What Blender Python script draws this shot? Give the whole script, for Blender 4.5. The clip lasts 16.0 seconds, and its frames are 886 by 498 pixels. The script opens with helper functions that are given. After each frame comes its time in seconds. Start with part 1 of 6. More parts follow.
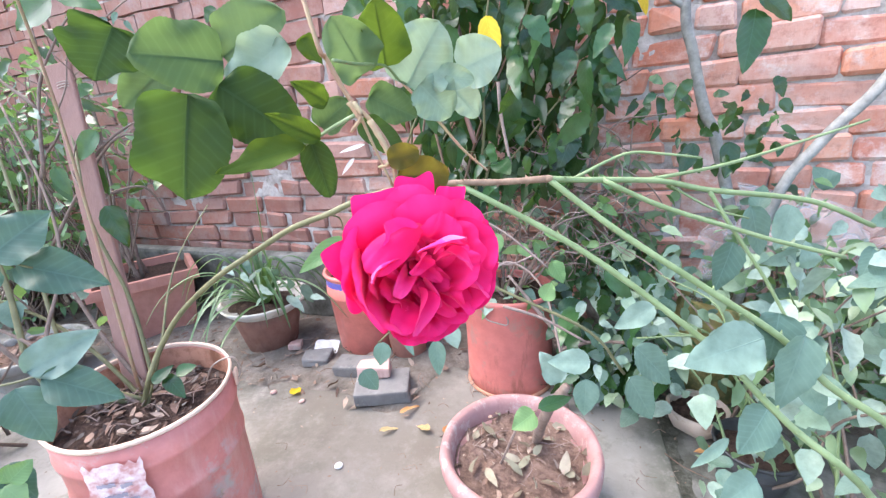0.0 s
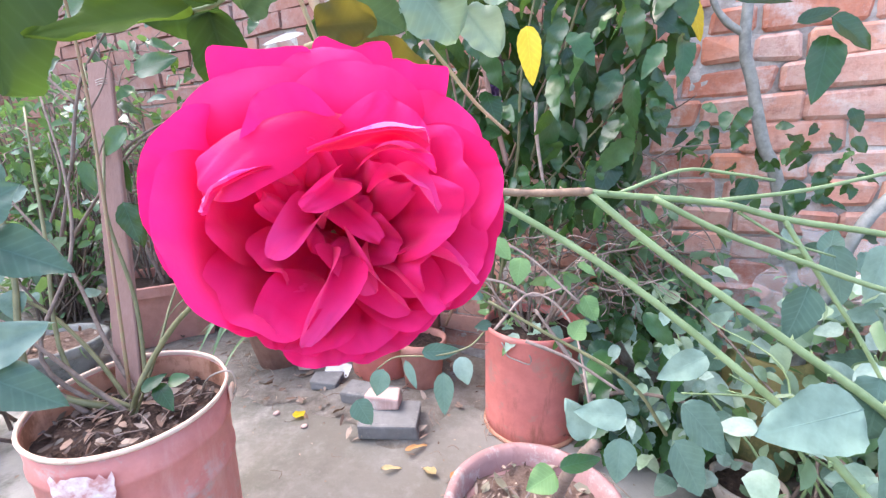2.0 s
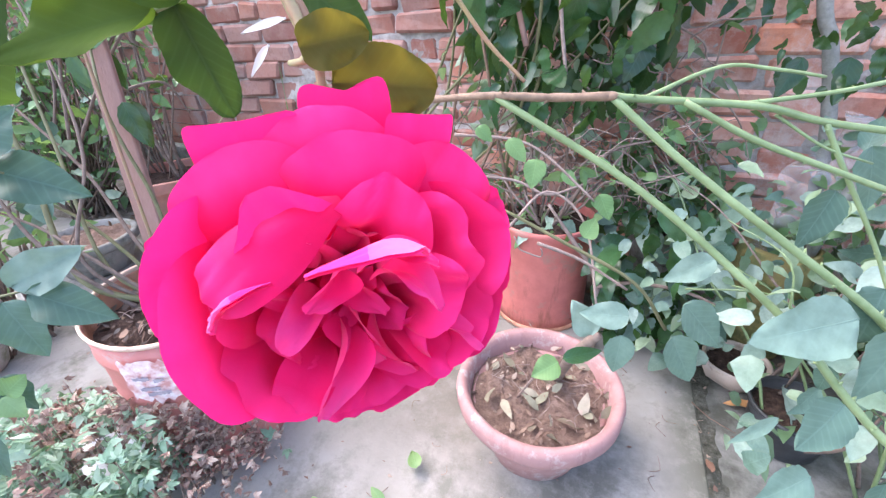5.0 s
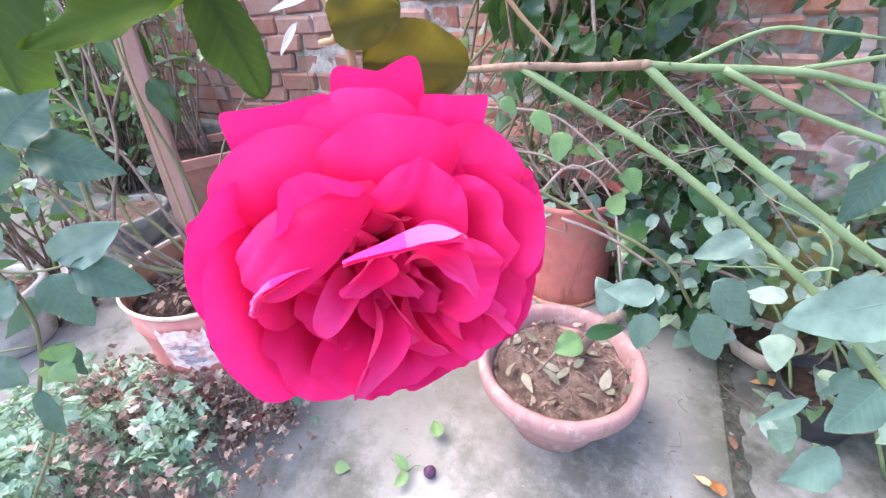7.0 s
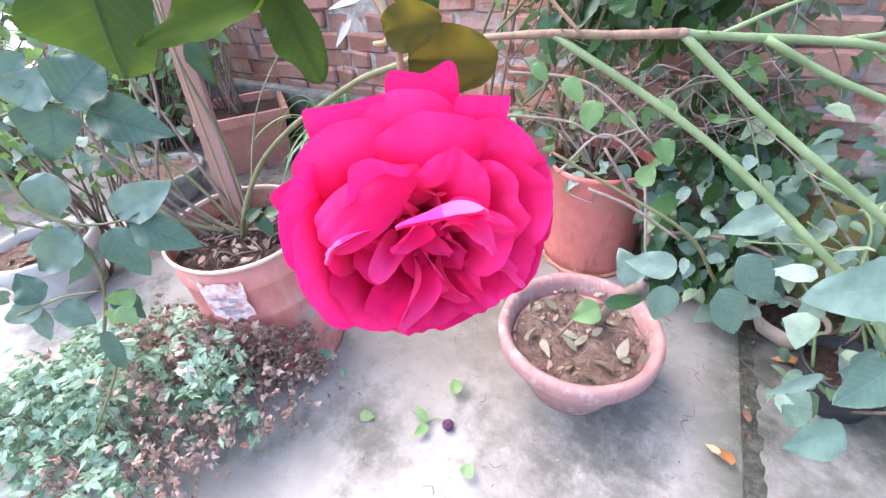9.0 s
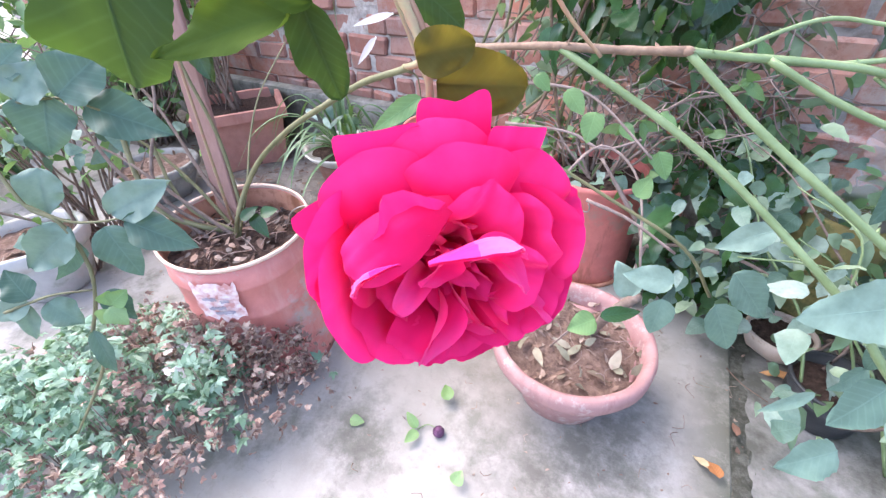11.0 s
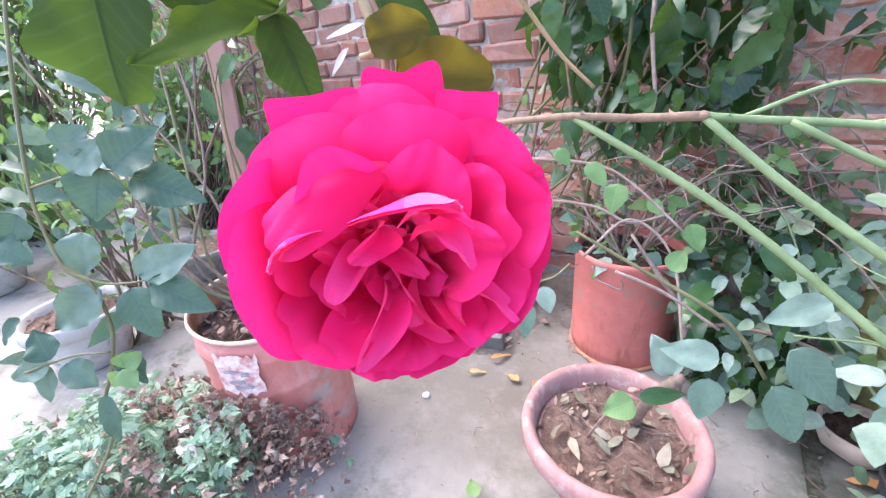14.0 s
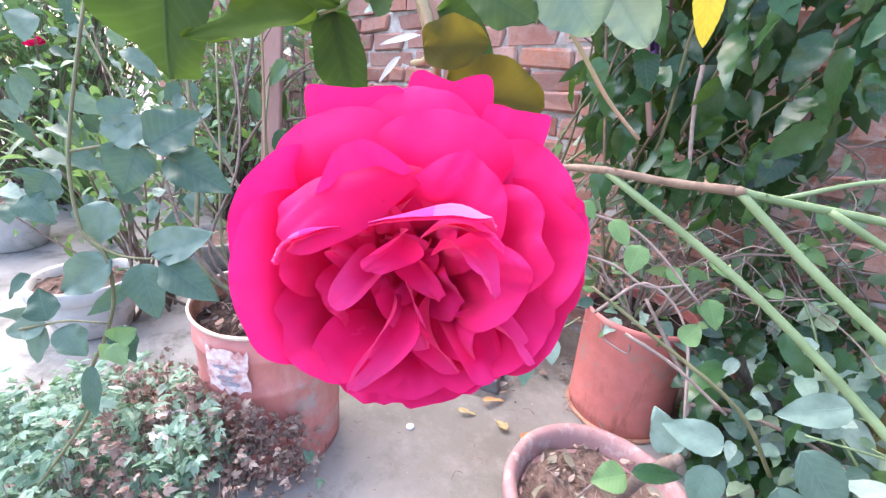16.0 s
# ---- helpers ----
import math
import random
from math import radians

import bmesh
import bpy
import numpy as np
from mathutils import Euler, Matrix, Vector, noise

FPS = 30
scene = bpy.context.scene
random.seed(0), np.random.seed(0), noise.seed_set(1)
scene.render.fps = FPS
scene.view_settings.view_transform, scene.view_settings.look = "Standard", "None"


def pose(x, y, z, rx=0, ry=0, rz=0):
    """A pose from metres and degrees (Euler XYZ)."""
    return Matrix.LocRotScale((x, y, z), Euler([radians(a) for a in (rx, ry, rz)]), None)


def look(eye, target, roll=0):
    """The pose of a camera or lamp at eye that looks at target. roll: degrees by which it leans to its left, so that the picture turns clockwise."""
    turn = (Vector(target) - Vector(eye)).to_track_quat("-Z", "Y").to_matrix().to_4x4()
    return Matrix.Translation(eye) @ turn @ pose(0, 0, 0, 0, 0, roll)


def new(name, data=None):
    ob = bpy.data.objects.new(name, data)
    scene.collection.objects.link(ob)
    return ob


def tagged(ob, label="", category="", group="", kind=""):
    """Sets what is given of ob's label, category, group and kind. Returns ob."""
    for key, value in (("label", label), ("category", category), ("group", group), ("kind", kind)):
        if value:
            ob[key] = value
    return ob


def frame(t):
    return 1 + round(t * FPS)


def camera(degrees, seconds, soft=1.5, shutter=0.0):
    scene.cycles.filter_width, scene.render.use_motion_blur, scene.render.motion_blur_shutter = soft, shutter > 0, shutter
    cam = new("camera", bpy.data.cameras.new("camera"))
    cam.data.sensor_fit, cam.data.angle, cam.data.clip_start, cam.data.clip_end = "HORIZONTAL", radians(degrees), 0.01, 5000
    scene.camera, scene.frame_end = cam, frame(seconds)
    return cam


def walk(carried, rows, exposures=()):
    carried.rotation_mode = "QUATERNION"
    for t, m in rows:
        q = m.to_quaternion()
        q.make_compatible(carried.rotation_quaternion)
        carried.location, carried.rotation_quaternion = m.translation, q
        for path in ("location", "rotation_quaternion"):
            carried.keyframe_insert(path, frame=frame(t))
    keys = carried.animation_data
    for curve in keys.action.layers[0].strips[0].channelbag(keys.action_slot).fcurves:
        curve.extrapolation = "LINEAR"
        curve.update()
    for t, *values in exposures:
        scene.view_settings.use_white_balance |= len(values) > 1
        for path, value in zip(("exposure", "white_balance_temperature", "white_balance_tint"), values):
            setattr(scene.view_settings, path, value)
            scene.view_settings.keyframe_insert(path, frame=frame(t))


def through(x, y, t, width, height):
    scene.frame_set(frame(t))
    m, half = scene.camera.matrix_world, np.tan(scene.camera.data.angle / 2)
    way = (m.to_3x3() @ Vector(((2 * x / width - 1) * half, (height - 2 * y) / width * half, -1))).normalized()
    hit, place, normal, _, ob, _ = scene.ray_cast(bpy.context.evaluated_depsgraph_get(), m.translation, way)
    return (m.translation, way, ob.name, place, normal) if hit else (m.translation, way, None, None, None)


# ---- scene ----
EXPO = [(0.0, 2.24, 6620, 14), (1.5, 2.21, 6560, 16), (4.0, 2.20, 6500, 17), (7.5, 2.13, 6500, 18), (16.0, 2.15, 6450, 19)]
cam = camera(94.56, 16.0, soft=1.35)
PATH = [
    (0.0, 0.0158, 0.0078, 0.9128, 72.17, 4.50, 20.39),
    (0.5, 0.0002, 0.0172, 0.8971, 76.64, 2.22, 22.76),
    (1.0, -0.0129, 0.0548, 0.8801, 78.60, 3.26, 23.60),
    (1.5, -0.0018, 0.0777, 0.8761, 78.85, 2.74, 25.38),
    (2.0, 0.0038, 0.0771, 0.8703, 76.87, 1.39, 25.43),
    (2.5, -0.0054, 0.0659, 0.8871, 71.82, 2.05, 22.96),
    (3.0, -0.0188, 0.0654, 0.8995, 70.19, 1.33, 20.05),
    (3.5, -0.0323, 0.0669, 0.8982, 68.43, 1.73, 14.72),
    (4.0, -0.0039, 0.0843, 0.8999, 63.80, 5.77, 21.02),
    (6.5, 0.0017, 0.0917, 0.9022, 58.92, 1.89, 29.32),
    (7.0, -0.0020, 0.0902, 0.9031, 57.39, 4.18, 29.60),
    (7.5, -0.0063, 0.0849, 0.9105, 55.40, 5.07, 30.04),
    (8.0, -0.0031, 0.0746, 0.9073, 52.99, 3.60, 31.22),
    (8.5, 0.0070, 0.0755, 0.9120, 52.81, 4.85, 33.04),
    (11.0, -0.0034, 0.0773, 0.9183, 53.29, 2.52, 33.73),
    (11.5, -0.0069, 0.0803, 0.9221, 53.45, 2.36, 33.00),
    (12.0, -0.0103, 0.0775, 0.9218, 53.40, 2.18, 33.17),
    (12.5, -0.0092, 0.0867, 0.9273, 52.89, 1.88, 32.98),
    (13.0, -0.0041, 0.0838, 0.9227, 52.91, 2.69, 33.24),
    (13.5, 0.0011, 0.0773, 0.9132, 54.24, 2.90, 33.45),
    (14.0, 0.0099, 0.0865, 0.8933, 65.20, 4.50, 37.89),
    (14.5, 0.0148, 0.0835, 0.8955, 68.85, 1.43, 38.86),
    (15.0, 0.0061, 0.0813, 0.8900, 66.69, -9.66, 44.44),
    (15.5, -0.0015, 0.0844, 0.8848, 69.10, -8.60, 43.12),
    (16.0, 0.0052, 0.0891, 0.8889, 69.58, -4.03, 43.28),
]
walk(cam, [(t, pose(x, y, z, rx, ry, rz)) for t, x, y, z, rx, ry, rz in PATH], exposures=EXPO)

# ---- sky and sun: bright overcast day ----
world = bpy.data.worlds.new("overcast_sky")
scene.world = world
world.use_nodes = True
wn = world.node_tree
sky = wn.nodes.new("ShaderNodeTexSky")
sky.sky_type, sky.sun_disc = "NISHITA", False
sky.sun_elevation, sky.sun_rotation = radians(58), radians(-70)
sky.air_density, sky.dust_density, sky.ozone_density = 1.0, 3.0, 1.0
wn.links.new(sky.outputs[0], wn.nodes["Background"].inputs[0])
wn.nodes["Background"].inputs[1].default_value = 0.2
sun = bpy.data.lights.new("sun", "SUN")
sun.energy, sun.angle, sun.color = 1.0, radians(60), (1.0, 0.985, 0.96)
sun_ob = new("sun", sun)
sun_ob.matrix_world = look((-4, -2, 6), (0, 0.5, 0))

# ---- materials ----
def material(name, rough=0.6, metal=0.0, spec=0.5):
    m = bpy.data.materials.new(name)
    m.use_nodes = True
    t = m.node_tree
    b = t.nodes["Principled BSDF"]
    b.inputs["Roughness"].default_value = rough
    b.inputs["Metallic"].default_value = metal
    b.inputs["Specular IOR Level"].default_value = spec
    return m, t, b


def ramp(t, source, stops):
    r = t.nodes.new("ShaderNodeValToRGB")
    els = r.color_ramp.elements
    while len(els) < len(stops):
        els.new(0.5)
    for el, (pos, col) in zip(els, stops):
        el.position, el.color = pos, (*col, 1) if len(col) == 3 else col
    t.links.new(source, r.inputs[0])
    return r.outputs[0]


def grain(t, scale, detail=6.0, rough=0.6, space="Object", stretch=None):
    co = t.nodes.new("ShaderNodeTexCoord")
    out = co.outputs[space]
    if stretch:
        mp = t.nodes.new("ShaderNodeMapping")
        mp.inputs["Scale"].default_value = stretch
        t.links.new(out, mp.inputs[0])
        out = mp.outputs[0]
    n = t.nodes.new("ShaderNodeTexNoise")
    n.inputs["Scale"].default_value, n.inputs["Detail"].default_value, n.inputs["Roughness"].default_value = scale, detail, rough
    t.links.new(out, n.inputs["Vector"])
    return n.outputs[0]


def world_grain(t, scale, detail=6.0, rough=0.6, stretch=None):
    geo = t.nodes.new("ShaderNodeNewGeometry")
    out = geo.outputs["Position"]
    if stretch:
        mp = t.nodes.new("ShaderNodeMapping")
        mp.inputs["Scale"].default_value = stretch
        t.links.new(out, mp.inputs[0])
        out = mp.outputs[0]
    n = t.nodes.new("ShaderNodeTexNoise")
    n.inputs["Scale"].default_value, n.inputs["Detail"].default_value, n.inputs["Roughness"].default_value = scale, detail, rough
    t.links.new(out, n.inputs["Vector"])
    return n.outputs[0]


def mix(t, fac, a, b, mode="MIX"):
    n = t.nodes.new("ShaderNodeMix")
    n.data_type, n.blend_type = "RGBA", mode
    for sock, v in ((n.inputs[0], fac), (n.inputs[6], a), (n.inputs[7], b)):
        if hasattr(v, "is_linked"):
            t.links.new(v, sock)
        else:
            sock.default_value = v if isinstance(v, float) else (*v, 1)
    return n.outputs[2]


def bump(t, b, height, strength=0.4, dist=0.004):
    n = t.nodes.new("ShaderNodeBump")
    n.inputs["Strength"].default_value, n.inputs["Distance"].default_value = strength, dist
    t.links.new(height, n.inputs["Height"])
    t.links.new(n.outputs[0], b.inputs["Normal"])


def chance(t):
    return t.nodes.new("ShaderNodeObjectInfo").outputs["Random"]


def islands(t):
    return t.nodes.new("ShaderNodeNewGeometry").outputs["Random Per Island"]


def brick_material(name, per_piece):
    m, t, b = material(name, 0.9, spec=0.25)
    body = ramp(t, per_piece(t), [(0.0, (0.36, 0.125, 0.09)), (0.22, (0.56, 0.22, 0.14)), (0.45, (0.60, 0.32, 0.25)), (0.62, (0.46, 0.19, 0.14)), (0.8, (0.66, 0.27, 0.16)), (1.0, (0.58, 0.38, 0.33))])
    body = mix(t, ramp(t, world_grain(t, 11, 6, 0.65), [(0.42, (0, 0, 0)), (0.72, (0.8, 0.8, 0.8))]), body, (0.60, 0.43, 0.37))
    body = mix(t, ramp(t, world_grain(t, 38, 6, 0.7), [(0.50, (0, 0, 0)), (0.70, (0.7, 0.7, 0.7))]), body, (0.34, 0.14, 0.105))
    lime = ramp(t, world_grain(t, 4.2, 9, 0.78), [(0.52, (0, 0, 0)), (0.66, (0.85, 0.85, 0.85))])
    body = mix(t, lime, body, (0.62, 0.575, 0.55))
    damp = ramp(t, world_grain(t, 1.7, 5, 0.6, (1, 1, 2.2)), [(0.52, (0, 0, 0)), (0.75, (0.75, 0.75, 0.75))])
    body = mix(t, damp, body, (0.26, 0.17, 0.15))
    # away from the young tree: dust-greyed mauve brick, plus leaf shade put into the colour
    pos = t.nodes.new("ShaderNodeNewGeometry")
    sx = t.nodes.new("ShaderNodeSeparateXYZ")
    t.links.new(pos.outputs["Position"], sx.inputs[0])
    away = t.nodes.new("ShaderNodeMath")
    away.operation, away.inputs[1].default_value, away.inputs[2].default_value = "MULTIPLY_ADD", -0.75, 0.0
    t.links.new(sx.outputs[0], away.inputs[0])
    rough_edge = t.nodes.new("ShaderNodeMath")
    rough_edge.operation = "MULTIPLY_ADD"
    rough_edge.inputs[1].default_value, rough_edge.inputs[2].default_value = 1.6, -0.8
    t.links.new(world_grain(t, 2.5, 6, 0.65), rough_edge.inputs[0])
    dusty_shade = t.nodes.new("ShaderNodeMath")
    dusty_shade.operation, dusty_shade.use_clamp = "ADD", True
    t.links.new(away.outputs[0], dusty_shade.inputs[0])
    t.links.new(rough_edge.outputs[0], dusty_shade.inputs[1])
    body = mix(t, dusty_shade.outputs[0], body, mix(t, 0.30, mix(t, 1.0, body, (0.56, 0.52, 0.52), "MULTIPLY"), (0.27, 0.18, 0.165)))
    t.links.new(body, b.inputs["Base Color"])
    bump(t, b, world_grain(t, 70, 8, 0.7), 0.7, 0.006)
    return m


BRICK = brick_material("brick", chance)
BRICK_FAR = brick_material("brick_far", islands)

MORTAR, t, b = material("mortar", 0.95, spec=0.2)
t.links.new(mix(t, ramp(t, world_grain(t, 14, 8, 0.7), [(0.35, (0, 0, 0)), (0.7, (1, 1, 1))]), (0.25, 0.22, 0.20), (0.60, 0.565, 0.54)), b.inputs["Base Color"])
bump(t, b, world_grain(t, 60, 8, 0.7), 0.8, 0.01)

CONCRETE, t, b = material("worn_concrete", 0.8, spec=0.35)
col = mix(t, ramp(t, world_grain(t, 2.2, 8, 0.65), [(0.35, (0, 0, 0)), (0.65, (1, 1, 1))]), (0.225, 0.215, 0.197), (0.37, 0.355, 0.33))
col = mix(t, ramp(t, world_grain(t, 4.7, 9, 0.7), [(0.50, (0, 0, 0)), (0.62, (0.9, 0.9, 0.9))]), col, (0.15, 0.15, 0.125))


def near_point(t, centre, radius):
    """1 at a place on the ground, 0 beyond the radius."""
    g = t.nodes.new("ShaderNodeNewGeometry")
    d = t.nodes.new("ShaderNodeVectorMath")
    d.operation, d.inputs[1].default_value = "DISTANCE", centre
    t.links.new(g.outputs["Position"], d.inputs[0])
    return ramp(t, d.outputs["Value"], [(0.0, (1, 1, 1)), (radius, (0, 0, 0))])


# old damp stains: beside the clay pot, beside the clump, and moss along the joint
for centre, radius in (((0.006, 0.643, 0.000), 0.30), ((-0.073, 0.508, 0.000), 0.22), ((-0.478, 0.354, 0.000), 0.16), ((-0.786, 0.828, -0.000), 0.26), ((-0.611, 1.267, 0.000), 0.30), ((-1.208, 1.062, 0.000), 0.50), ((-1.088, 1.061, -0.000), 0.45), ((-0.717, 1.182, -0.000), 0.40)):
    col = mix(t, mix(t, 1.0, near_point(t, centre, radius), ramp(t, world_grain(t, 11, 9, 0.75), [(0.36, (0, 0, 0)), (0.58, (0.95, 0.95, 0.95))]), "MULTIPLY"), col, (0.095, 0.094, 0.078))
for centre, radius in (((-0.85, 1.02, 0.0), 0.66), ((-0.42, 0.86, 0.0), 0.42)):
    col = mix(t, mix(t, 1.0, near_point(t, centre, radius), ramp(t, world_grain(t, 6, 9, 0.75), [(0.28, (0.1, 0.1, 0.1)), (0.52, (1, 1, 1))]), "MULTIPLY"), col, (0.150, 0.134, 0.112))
g = t.nodes.new("ShaderNodeNewGeometry")
dot = t.nodes.new("ShaderNodeVectorMath")
dot.operation, dot.inputs[1].default_value = "DOT_PRODUCT", (math.cos(radians(5.4)), math.sin(radians(5.4)), 0)
t.links.new(g.outputs["Position"], dot.inputs[0])
away = t.nodes.new("ShaderNodeMath")
away.operation, away.inputs[1].default_value = "SUBTRACT", 0.232 * math.cos(radians(5.4)) + 0.96 * math.sin(radians(5.4))
t.links.new(dot.outputs["Value"], away.inputs[0])
dist = t.nodes.new("ShaderNodeMath")
dist.operation = "ABSOLUTE"
t.links.new(away.outputs[0], dist.inputs[0])
band = ramp(t, dist.outputs[0], [(0.014, (0.9, 0.9, 0.9)), (0.11, (0, 0, 0))])
col = mix(t, mix(t, 1.0, band, ramp(t, world_grain(t, 16, 9, 0.75), [(0.26, (0, 0, 0)), (0.50, (1, 1, 1))]), "MULTIPLY"), col, (0.075, 0.082, 0.06))
vo = t.nodes.new("ShaderNodeTexVoronoi")
vo.feature = "DISTANCE_TO_EDGE"
vo.inputs["Scale"].default_value = 2.6
gp = t.nodes.new("ShaderNodeNewGeometry")
vm = t.nodes.new("ShaderNodeVectorMath")
vn = t.nodes.new("ShaderNodeTexNoise")
vn.inputs["Scale"].default_value, vn.inputs["Detail"].default_value = 5.0, 6.0
t.links.new(gp.outputs["Position"], vn.inputs["Vector"])
t.links.new(gp.outputs["Position"], vm.inputs[0])
t.links.new(vn.outputs[1], vm.inputs[1])
t.links.new(vm.outputs[0], vo.inputs["Vector"])
col = mix(t, ramp(t, vo.outputs[0], [(0.0, (0.22, 0.22, 0.22)), (0.008, (0, 0, 0))]), col, (0.10, 0.095, 0.085))
col = mix(t, ramp(t, world_grain(t, 60, 6, 0.7), [(0.58, (0, 0, 0)), (0.72, (0.5, 0.5, 0.5))]), col, (0.24, 0.23, 0.21))
t.links.new(col, b.inputs["Base Color"])
bump(t, b, world_grain(t, 120, 8, 0.7), 0.35, 0.003)

SLAB, t, b = material("mossy_concrete", 0.9, spec=0.25)
col = mix(t, ramp(t, world_grain(t, 6, 9, 0.7), [(0.4, (0, 0, 0)), (0.65, (1, 1, 1))]), (0.09, 0.093, 0.078), (0.28, 0.275, 0.258))
col = mix(t, ramp(t, world_grain(t, 3.1, 8, 0.7), [(0.55, (0, 0, 0)), (0.7, (0.7, 0.7, 0.7))]), col, (0.10, 0.115, 0.07))
t.links.new(col, b.inputs["Base Color"])
bump(t, b, world_grain(t, 90, 8, 0.7), 0.6, 0.005)

EARTH, t, b = material("bare_earth", 0.95, spec=0.2)
t.links.new(mix(t, ramp(t, world_grain(t, 5, 8, 0.7), [(0.35, (0, 0, 0)), (0.7, (1, 1, 1))]), (0.20, 0.18, 0.15), (0.45, 0.43, 0.40)), b.inputs["Base Color"])

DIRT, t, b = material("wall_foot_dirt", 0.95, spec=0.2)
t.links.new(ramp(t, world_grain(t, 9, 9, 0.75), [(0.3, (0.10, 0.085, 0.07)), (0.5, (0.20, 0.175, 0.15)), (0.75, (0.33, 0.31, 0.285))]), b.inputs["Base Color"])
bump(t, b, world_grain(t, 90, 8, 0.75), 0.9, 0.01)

JOINT_DIRT, t, b = material("damp_joint_dirt", 0.95, spec=0.2)
t.links.new(ramp(t, world_grain(t, 34, 9, 0.75), [(0.3, (0.040, 0.042, 0.032)), (0.50, (0.095, 0.098, 0.078)), (0.72, (0.23, 0.225, 0.20))]), b.inputs["Base Color"])
bump(t, b, world_grain(t, 90, 8, 0.75), 1.0, 0.012)

SOIL, t, b = material("potting_soil", 0.95, spec=0.2)
t.links.new(ramp(t, world_grain(t, 70, 8, 0.75), [(0.3, (0.022, 0.015, 0.012)), (0.55, (0.085, 0.055, 0.045)), (0.8, (0.20, 0.13, 0.10))]), b.inputs["Base Color"])
bump(t, b, world_grain(t, 130, 8, 0.75), 1.0, 0.012)

DRY_SOIL, t, b = material("dry_soil", 0.95, spec=0.2)
t.links.new(ramp(t, world_grain(t, 60, 8, 0.75), [(0.3, (0.10, 0.065, 0.05)), (0.55, (0.23, 0.155, 0.125)), (0.8, (0.36, 0.27, 0.23))]), b.inputs["Base Color"])
bump(t, b, world_grain(t, 120, 8, 0.75), 1.0, 0.010)


def paint(name, colour, chip, worn, amount=0.60, rough=0.55, scale=7):
    """Old paint or clay with worn patches and streaks."""
    m, t, b = material(name, rough, spec=0.4)
    c = mix(t, ramp(t, world_grain(t, 25, 5), [(0.3, (0, 0, 0)), (0.7, (1, 1, 1))]), colour, tuple(min(1, v * 1.18 + 0.02) for v in colour))
    c = mix(t, ramp(t, world_grain(t, scale, 8, 0.7), [(amount, (0, 0, 0)), (amount + 0.1, (1, 1, 1))]), c, chip)
    c = mix(t, ramp(t, world_grain(t, scale * 1.7, 8, 0.7, (1, 1, 0.22)), [(0.56, (0, 0, 0)), (0.72, (0.8, 0.8, 0.8))]), c, worn)
    t.links.new(c, b.inputs["Base Color"])
    bump(t, b, world_grain(t, 45, 6, 0.6), 0.25, 0.004)
    return m


RED_TIN = paint("red_painted_tin", (0.47, 0.165, 0.145), (0.40, 0.34, 0.32), (0.56, 0.29, 0.26), 0.56, 0.5)
TIN_INSIDE = paint("rusty_tin", (0.42, 0.20, 0.13), (0.22, 0.09, 0.05), (0.50, 0.28, 0.20), 0.5, 0.75)
TIN_RIM = paint("bare_tin_rim", (0.58, 0.42, 0.33), (0.40, 0.22, 0.15), (0.66, 0.56, 0.47), 0.55, 0.5)
RUSTY_RED = paint("rust_red_paint", (0.53, 0.160, 0.138), (0.45, 0.22, 0.185), (0.23, 0.080, 0.050), 0.54, 0.55, 10)
ORANGE_RED = paint("orange_red_plastic", (0.62, 0.19, 0.155), (0.52, 0.22, 0.18), (0.56, 0.24, 0.20), 0.66, 0.5)
CLAY = paint("red_oxide_clay", (0.30, 0.165, 0.157), (0.42, 0.33, 0.31), (0.24, 0.120, 0.114), 0.53, 0.9, 19)
TERRACOTTA = paint("terracotta", (0.36, 0.165, 0.13), (0.30, 0.19, 0.155), (0.34, 0.13, 0.10), 0.6, 0.85)
BROWN_POT = paint("brown_clay", (0.16, 0.075, 0.055), (0.22, 0.13, 0.10), (0.10, 0.05, 0.04), 0.55, 0.8)
GREY_POT = paint("cement_grey", (0.42, 0.41, 0.39), (0.25, 0.26, 0.20), (0.34, 0.33, 0.30), 0.52, 0.85)
WHITE_POT = paint("chipped_white", (0.44, 0.43, 0.40), (0.24, 0.21, 0.18), (0.34, 0.31, 0.28), 0.55, 0.6)
BLACK_POT = paint("black_plastic", (0.022, 0.024, 0.027), (0.06, 0.06, 0.06), (0.045, 0.045, 0.045), 0.6, 0.45)
WEATHERED = paint("weathered_clay", (0.44, 0.36, 0.30), (0.28, 0.20, 0.15), (0.55, 0.47, 0.41), 0.52, 0.9, 14)
DARK_CEMENT = paint("damp_dark_cement", (0.20, 0.20, 0.19), (0.12, 0.125, 0.10), (0.26, 0.255, 0.24), 0.52, 0.9)
MOSSY = paint("mossy_clay", (0.24, 0.20, 0.075), (0.14, 0.15, 0.06), (0.30, 0.20, 0.13), 0.48, 0.95, 16)
STONE = paint("dark_grey_stone", (0.16, 0.155, 0.15), (0.25, 0.24, 0.23), (0.10, 0.10, 0.10), 0.55, 0.9, 16)
PALE_BRICK = paint("pale_brick", (0.46, 0.31, 0.275), (0.52, 0.44, 0.40), (0.38, 0.24, 0.21), 0.55, 0.9, 16)
WOOD, t, b = material("weathered_wood", 0.8, spec=0.25)
t.links.new(ramp(t, world_grain(t, 30, 7, 0.65, (4, 4, 0.35)), [(0.2, (0.24, 0.14, 0.115)), (0.6, (0.285, 0.17, 0.145)), (0.9, (0.325, 0.205, 0.175))]), b.inputs["Base Color"])
bump(t, b, world_grain(t, 60, 6, 0.6, (4, 4, 0.3)), 0.4, 0.003)
PAPER, t, b = material("torn_paper", 0.85, spec=0.2)
